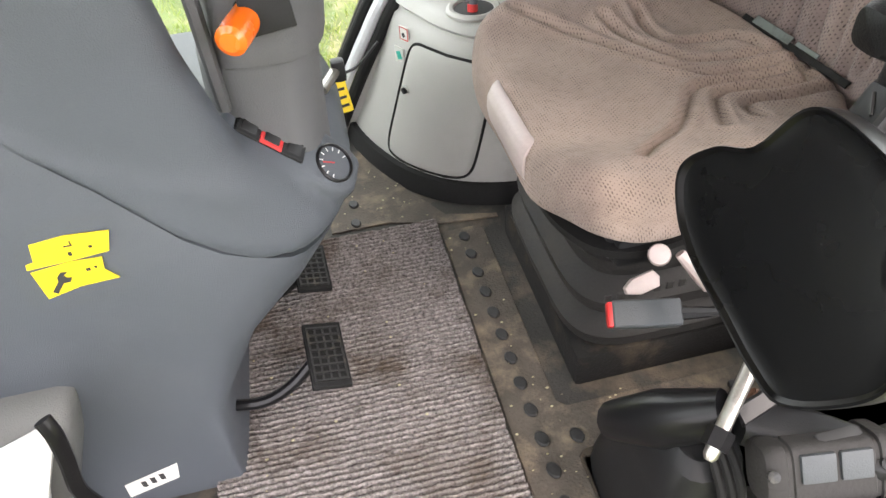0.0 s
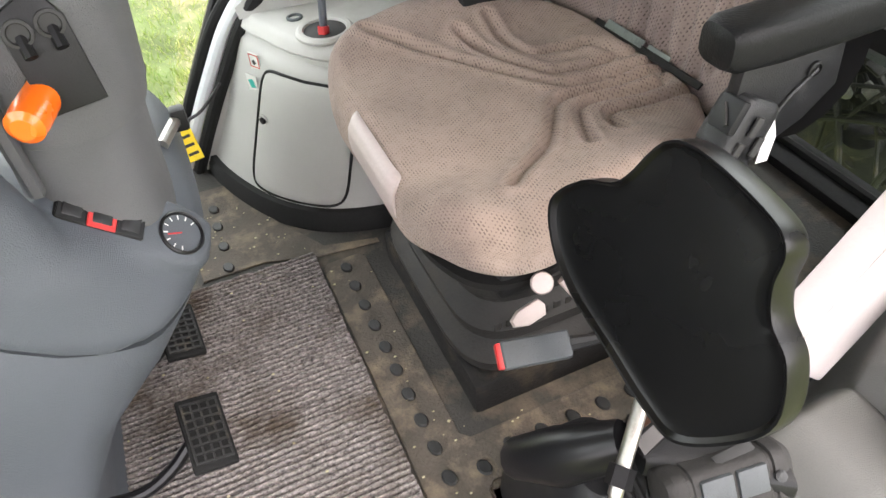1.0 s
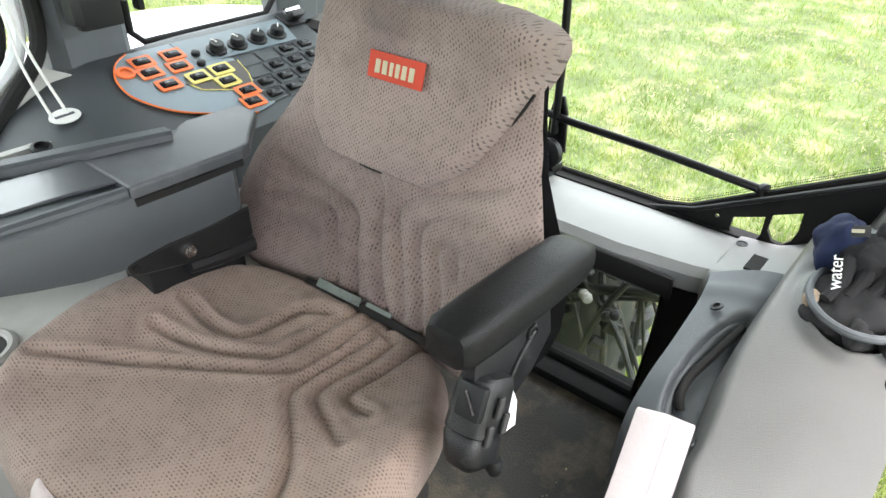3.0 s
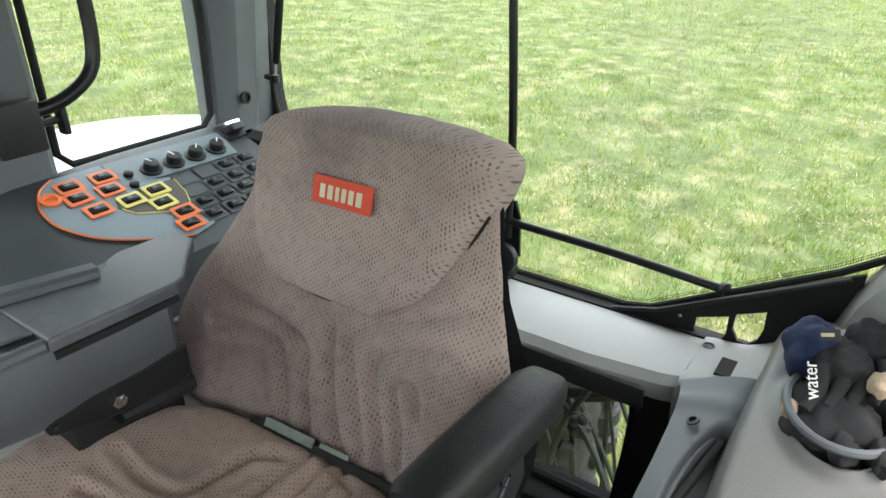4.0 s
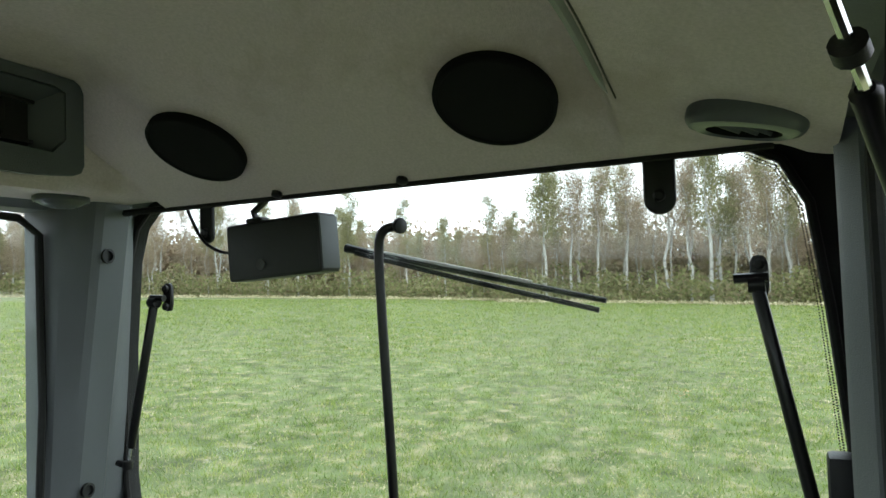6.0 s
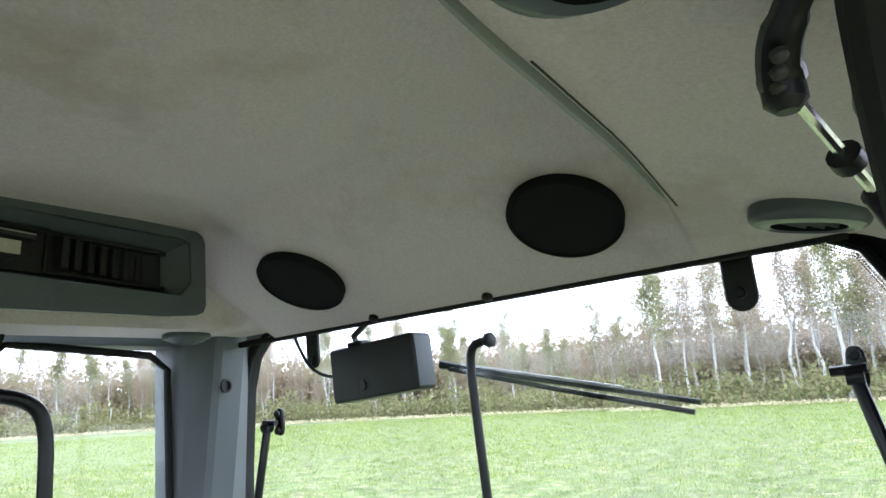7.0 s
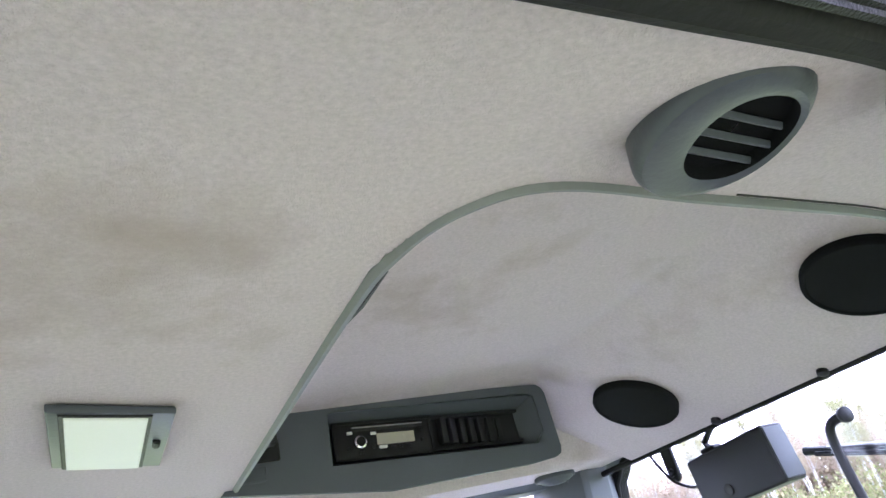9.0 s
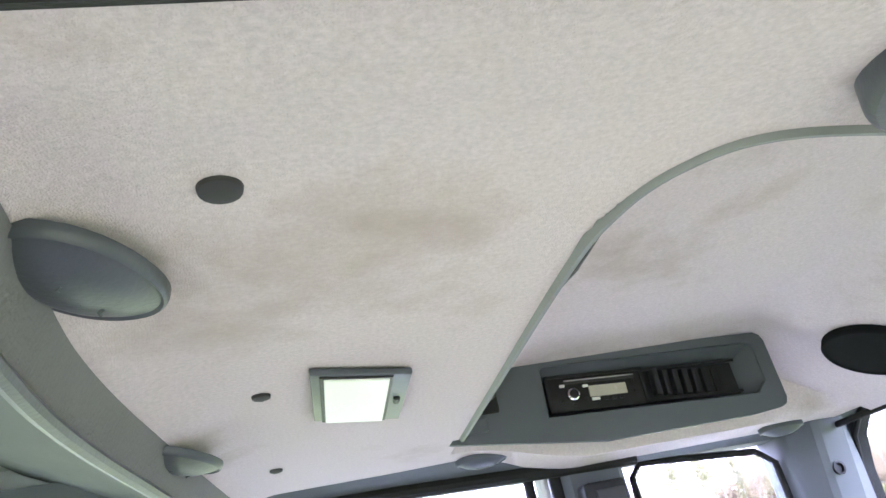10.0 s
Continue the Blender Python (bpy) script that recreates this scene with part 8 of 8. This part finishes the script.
# ---- the left side: fender moulding, gloves, box ----
def left_side():
    def top(x, y):
        front = 0.02 + 0.26 * sstep(0.48, 0.82, x)
        edge_b = 0.925 + 0.06 * sstep(0.46, 0.54, y) - 0.05 * sstep(0.40, 0.32, y)
        z = front + (0.125 + 0.115 * sstep(1.0, 1.5, x)) * sstep(edge_b - 0.006, edge_b + 0.034, x) ** 0.5
        z -= 0.010 * math.exp(-((x - edge_b + 0.010) / 0.007) ** 2)
        inner = 0.475 + 0.055 * sstep(0.9, 1.1, x) + 0.02 * sstep(1.1, 1.3, x)
        z *= sstep(inner + 0.065, inner - 0.025, y) ** 0.6
        # cup well
        d = math.hypot((x - 1.475) / 0.115, (y - 0.405) / 0.088)
        z += 0.012 * math.exp(-((d - 1.05) / 0.10) ** 2)
        z -= 0.10 * sstep(0.98, 0.86, d)
        return z
    bm = sheet(lambda u, v: (u, v, top(u, v)), span(0.46, 1.70, 260), span(0.30, 0.66, 80), 0.0)
    solo("fender_moulding", bm, M["fender"], "grey moulded wheel-arch cover with an oval well", "wheel arch", kind="structure", sharp=60)
    solo("well_rim", tube([(1.475 + 0.115 * 0.97 * math.cos(a), 0.405 + 0.088 * 0.97 * math.sin(a), 0.535) for a in span(0, 2 * math.pi, 41)[:-1]], 0.007, 8, closed=True), M["pillar"], "dark grey rubber rim of the oval well", "rim")
    # corner between sill and moulding
    rings = []
    tops = [(0.31, 0.66), (0.40, 0.60), (0.48, 0.54), (0.55, 0.475), (0.60, 0.452), (0.672, 0.447)]
    for t in span(0, 1, 15):
        y = 0.672 - 0.36 * t
        for (a, p), (b, q) in zip(tops, tops[1:]):
            if a <= y <= b + 1e-6:
                z = p + (q - p) * (y - a) / (b - a)
        xf = 1.505 + 0.10 * sstep(0.0, 0.7, t)
        rings.append([(1.71, y, z - 0.008), (1.71, y, z - 0.12), (xf + 0.06, y, z - 0.12), (xf, y, z - 0.09), (xf - 0.012, y, z - 0.03), (xf, y, z - 0.006), (xf + 0.03, y, z + 0.004), (1.65, y, z + 0.004)])
    solo("sill_corner", loft(rings), M["sill"], "pale grey corner moulding beside the sill", "corner moulding", kind="structure", sharp=50)
    solo("sill_screw", lathe([(0.012, 0), (0.012, 0.0015), (0.009, 0.002), (0.008, -0.001), (0.005, 0.0), (0.002, 0.001)], pose(1.655, 0.655, 0.452), 16), M["console"], "black screw recess in the sill", "screw cap")
    # grey liner that bows from the arch's edge down to the rear wall, with a hollow
    low_line = smooth_line([(1.055, 0.60, 0.02), (1.075, 0.625, 0.20), (1.12, 0.64, 0.345), (1.20, 0.645, 0.40), (1.32, 0.645, 0.43), (1.44, 0.65, 0.45), (1.515, 0.665, 0.452)], 8)
    up_line = smooth_line([(1.03, 0.545, 0.02), (1.05, 0.535, 0.22), (1.12, 0.53, 0.385), (1.22, 0.53, 0.425), (1.34, 0.535, 0.44), (1.46, 0.54, 0.455), (1.56, 0.548, 0.475)], 8)

    def inner(u, v):
        i = min(len(low_line) - 2, int(u * (len(low_line) - 1)))
        t = u * (len(low_line) - 1) - i
        a, b = low_line[i].lerp(low_line[i + 1], t), up_line[i].lerp(up_line[i + 1], t)
        q = a.lerp(b, v)
        d = math.hypot((u - 0.56) / 0.24, (v - 0.72) / 0.50)
        ridge = math.exp(-((u - 0.86) / 0.035) ** 2) * 0.006
        return (q.x, q.y - 0.012 * math.sin(math.pi * v), q.z + 0.012 * math.sin(math.pi * v) - 0.045 * sstep(1.0, 0.75, d) + ridge)
    solo("inner_wheel_wall", sheet(inner, span(0, 1, 90), span(0, 1, 44), 0.02, down=(0.3, -0.6, -0.7)), M["console"], "dark grey inner liner of the wheel arch with a hollow", "wheel arch", kind="structure", sharp=85)
    solo("wheel_wall_side", sheet(lambda u, v: (low_line[int(u * 48)].x, low_line[int(u * 48)].y, low_line[int(u * 48)].z * (1 - v)), span(0, 1, 49), span(0, 1, 4), 0.02, down=(0, -1, 0)), M["black_matt"], "black side below the wheel-arch liner", "wheel arch", kind="structure", sharp=85)
    solo("liner_plug", lathe([(0.012, 0), (0.012, 0.003), (0.007, 0.004), (0.006, 0.0)], frame_m((1.40, 0.61, 0.462), (1, 0, 0), (-0.1, 0.4, 0.9)), 14), M["black"], "round plug in the wheel-arch liner", "plug")
    solo("hose", tube(smooth_line([(1.20, 0.575, 0.385), (1.215, 0.585, 0.40), (1.255, 0.588, 0.41), (1.32, 0.575, 0.425), (1.40, 0.56, 0.44)], 6), 0.008, 10), M["black_matt"], "thin black hose along the wheel arch", "hose")
    b = thing("white_box", "narrow white cardboard box leaning by the seat", "box", (0.86, 0.55, 0.3))
    A, lo, wi, de = Vector((1.013, 0.585, 0.536)), Vector((-0.231, -0.039, -0.186)), Vector((0.010, -0.044, -0.004)), Vector((0.092, -0.014, -0.078))

    def card(l0, l1, w0, w1, d0, d1, bev=0.002):
        bm = box(l0, l1, w0, w1, d0, d1, bev, 2)
        for v in bm.verts:
            v.co = A + lo * v.co.x + wi * v.co.y + de * v.co.z
        return bm
    part("sleeve", card(0, 1, 0, 1, 0, 1, 0.03), M["box"], b, "white card sleeve")
    part("flap", card(0.01, 1, 1.0, 1.05, 0.02, 0.30, 0.0), M["box"], b, "folded card flap along the seam")
    part("lid_seam", card(0.02, 0.99, 1.0, 1.02, 0.32, 0.36, 0.0), M["pink"], b)
    g = thing("work_gloves", "black and blue work gloves stuffed in the well", "gloves", (1.475, 0.41, 0.5))
    rnd = random.Random(4)

    def blob(c, r, seed, key, name, lab="", sq=(1, 1, 1)):
        bm = bmesh.new()
        bmesh.ops.create_icosphere(bm, subdivisions=4, radius=1)
        for v in bm.verts:
            k = 1 + 0.28 * noise.noise(v.co * 1.6 + Vector((seed, 0, 0))) + 0.10 * noise.noise(v.co * 5 + Vector((0, seed, 0)))
            v.co = Vector((c[0] + v.co.x * r * sq[0] * k, c[1] + v.co.y * r * sq[1] * k, c[2] + v.co.z * r * sq[2] * k))
        part(name, bm, M[key], g, lab, 60)
    blob((1.46, 0.42, 0.50), 0.078, 3, "glove_dark", "palm", "black cloth palm", (1.15, 0.95, 0.62))
    blob((1.565, 0.478, 0.565), 0.056, 8, "glove_blue", "cuff", "navy blue cuff", (0.9, 0.75, 0.95))
    blob((1.545, 0.425, 0.560), 0.058, 41, "glove_dark", "palm", "black cloth back of the glove", (0.9, 0.8, 0.8))
    blob((1.585, 0.395, 0.590), 0.05, 15, "glove_dark", "cuff", "dark cuff", (0.7, 0.8, 0.9))
    blob((1.575, 0.345, 0.580), 0.045, 19, "glove_blue", "cuff", "navy blue cuff", (0.7, 0.9, 1.0))
    blob((1.435, 0.478, 0.522), 0.017, 23, "glove_tan", "finger", "tan leather finger tip", (1.5, 0.8, 0.9))
    blob((1.50, 0.370, 0.578), 0.022, 27, "glove_tan", "finger", "tan leather finger tip", (1.3, 0.8, 0.8))
    blob((1.40, 0.395, 0.512), 0.032, 31, "glove_dark", "finger", "black finger", (1.3, 0.7, 0.7))
    blob((1.405, 0.345, 0.520), 0.030, 35, "glove_dark", "finger", "black finger", (1.4, 0.65, 0.7))
    for k in range(4):
        part("fold", tube(smooth_line([(1.43 + 0.02 * k, 0.46 - 0.028 * k, 0.535 + 0.004 * k), (1.47 + 0.02 * k, 0.45 - 0.028 * k, 0.552 + 0.006 * k), (1.51 + 0.015 * k, 0.452 - 0.026 * k, 0.575 + 0.004 * k)], 4), [0.010] * 4 + [0.013] * 5, 10), M["glove_dark"], g, "creased black finger")
    part("flap", prism([(0, 0), (0.05, 0.005), (0.03, 0.05), (0.012, 0.085)], 0.004, frame_m((1.575, 0.375, 0.60), (0.2, -0.9, 0.2), (-0.9, -0.1, 0.35))), M["glove_dark"], g)
    part("patch", box(-0.022, 0.022, -0.010, 0.010, 0, 0.003, 0.001, 1, frame_m((1.541, 0.462, 0.612), (0.3, -0.95, 0.1), (-0.75, 0.1, 0.65))), M["ink"], g, "black woven patch")
    part("patch_mark", box(-0.013, 0.013, -0.003, 0.003, 0.002, 0.004, 0, 1, frame_m((1.541, 0.462, 0.612), (0.3, -0.95, 0.1), (-0.75, 0.1, 0.65))), M["label_pale"], g)
    tx = bpy.data.curves.new("printed_word", "FONT")
    tx.body, tx.size, tx.extrude, tx.align_x, tx.align_y = "water", 0.030, 0.0006, "CENTER", "CENTER"
    to = new("printed_word_curve", tx)
    dg = bpy.context.evaluated_depsgraph_get()
    me = bpy.data.meshes.new_from_object(to.evaluated_get(dg))
    bpy.data.objects.remove(to)
    bm = bmesh.new()
    bm.from_mesh(me)
    bm.transform(frame_m((1.468, 0.462, 0.568), (0.85, 0.25, 0.35), (-0.45, 0.15, 0.88)))
    part("printed_word", bm, M["white"], g, "white printed word")


# ---- outside the glass ----
def outside():
    f = thing("rear_fender", "white tractor fender outside the side window", "fender", (1.2, 2.2, 0.6))
    part("skin", sheet(lambda u, v: (0.55 + 1.3 * u, 1.99 + 0.50 * v, 0.45 + 0.27 * math.sin(math.pi * min(1, 0.12 + 0.62 * u)) - 0.05 * v * v), span(0, 1, 24), span(0, 1, 10), 0.01), M["paint"], f)
    mc = thing("rear_linkage", "oily black linkage and hydraulic hoses behind the cab", "machinery", (1.9, 1.1, 0.0))
    rnd = random.Random(9)
    part("casting", loft([[(x, y, z) for x, y in oval(2.02, 1.30, 0.16 * k, 0.30 * k, 20, 4)] for z, k in ((-0.7, 1.0), (-0.1, 1.0), (0.05, 0.93), (0.16, 0.8), (0.2, 0.6))]), M["machine"], mc, "oily black gearbox casting")
    for k in range(12):
        x, y, z = 1.86 + rnd.random() * 0.30, 0.98 + rnd.random() * 0.62, -0.45 + rnd.random() * 0.5
        turn = Matrix.Translation((x, y, z)) @ Euler((rnd.gauss(0, 0.5), rnd.gauss(0, 0.5), rnd.random() * 3)).to_matrix().to_4x4()
        part("casting", lathe([(0.02, -0.09), (0.05, -0.085), (0.055, -0.03), (0.04, -0.02), (0.04, 0.03), (0.06, 0.04), (0.058, 0.08), (0.015, 0.09)], turn, 18), M["machine"], mc)
    for k in range(30):
        y = 0.95 + rnd.random() * 0.45
        x = 1.76 + rnd.random() * 0.2
        sway = rnd.gauss(0, 0.16)
        part("hose", tube(smooth_line([(x, y - sway, -0.35), (x - 0.03 + 0.08 * rnd.random(), y - 0.3 * sway, -0.06 + 0.1 * rnd.random()), (x + 0.05 * rnd.random(), y + sway, 0.12 + rnd.random() * 0.14), (x + 0.1, y + 1.4 * sway, 0.10 + 0.12 * rnd.random()), (x + 0.2, y + 1.2 * sway, -0.05)], 5), 0.005 + 0.006 * rnd.random(), 8), M["machine"], mc)
    for k in range(34):
        y, z = 0.93 + rnd.random() * 0.40, 0.0 + rnd.random() * 0.28
        part("coupling", lathe([(0.012, 0), (0.015, 0.008), (0.015, 0.02), (0.011, 0.022), (0.011, 0.034), (0.016, 0.036), (0.014, 0.046), (0.006, 0.05)], frame_m((1.76 + 0.12 * rnd.random(), y, z), (0, 0, 1), (rnd.gauss(0, 1), rnd.gauss(0, 1), 0.5)), 12), M["grille" if k % 3 == 0 else "machine"], mc)
    for k in range(26):
        x, y, z = 1.76 + rnd.random() * 0.12, 0.95 + rnd.random() * 0.5, -0.1 + rnd.random() * 0.35
        part("fitting", box(x - 0.02, x + 0.02, y - 0.012 - 0.02 * rnd.random(), y + 0.02, z - 0.02 * rnd.random() - 0.006, z + 0.02, 0.004, 1, Matrix.Translation((x, y, z)) @ Euler((rnd.random(), rnd.random(), rnd.random())).to_matrix().to_4x4() @ Matrix.Translation((-x, -y, -z))), M["grille" if k % 5 == 0 else "machine"], mc)


def crumbs():
    rng = random.Random(21)
    bm = bmesh.new()
    for k in range(150):
        x, y = rng.choice(((rng.uniform(0.36, 0.47), rng.uniform(0.45, 1.3)), (rng.uniform(-0.1, 0.34), rng.uniform(0.5, 1.3)), (rng.uniform(0.5, 1.3), rng.uniform(0.62, 0.79)), (rng.uniform(0.1, 0.34), rng.uniform(1.35, 1.6))))
        z = 0.0165 if x < 0.35 and y < 1.34 else 0.0055
        s = rng.uniform(0.0008, 0.0028)
        t = bmesh.ops.create_icosphere(bm, subdivisions=1, radius=1)
        for v in t["verts"]:
            v.co = Vector((x + v.co.x * s * 1.4, y + v.co.y * s, z + v.co.z * s * 0.6))
    tagged(solo("crumbs", bm, M["straw"], "pale chaff and crumbs scattered on the floor", "dirt"), kind="stuff")


shell()
headliner()
roof_things()
radio_console()
front_blind()
rear_fittings()
outside()
seat()
shield()
foot_space()
dash()
right_side()
left_side()
crumbs()
wood()
meadow()
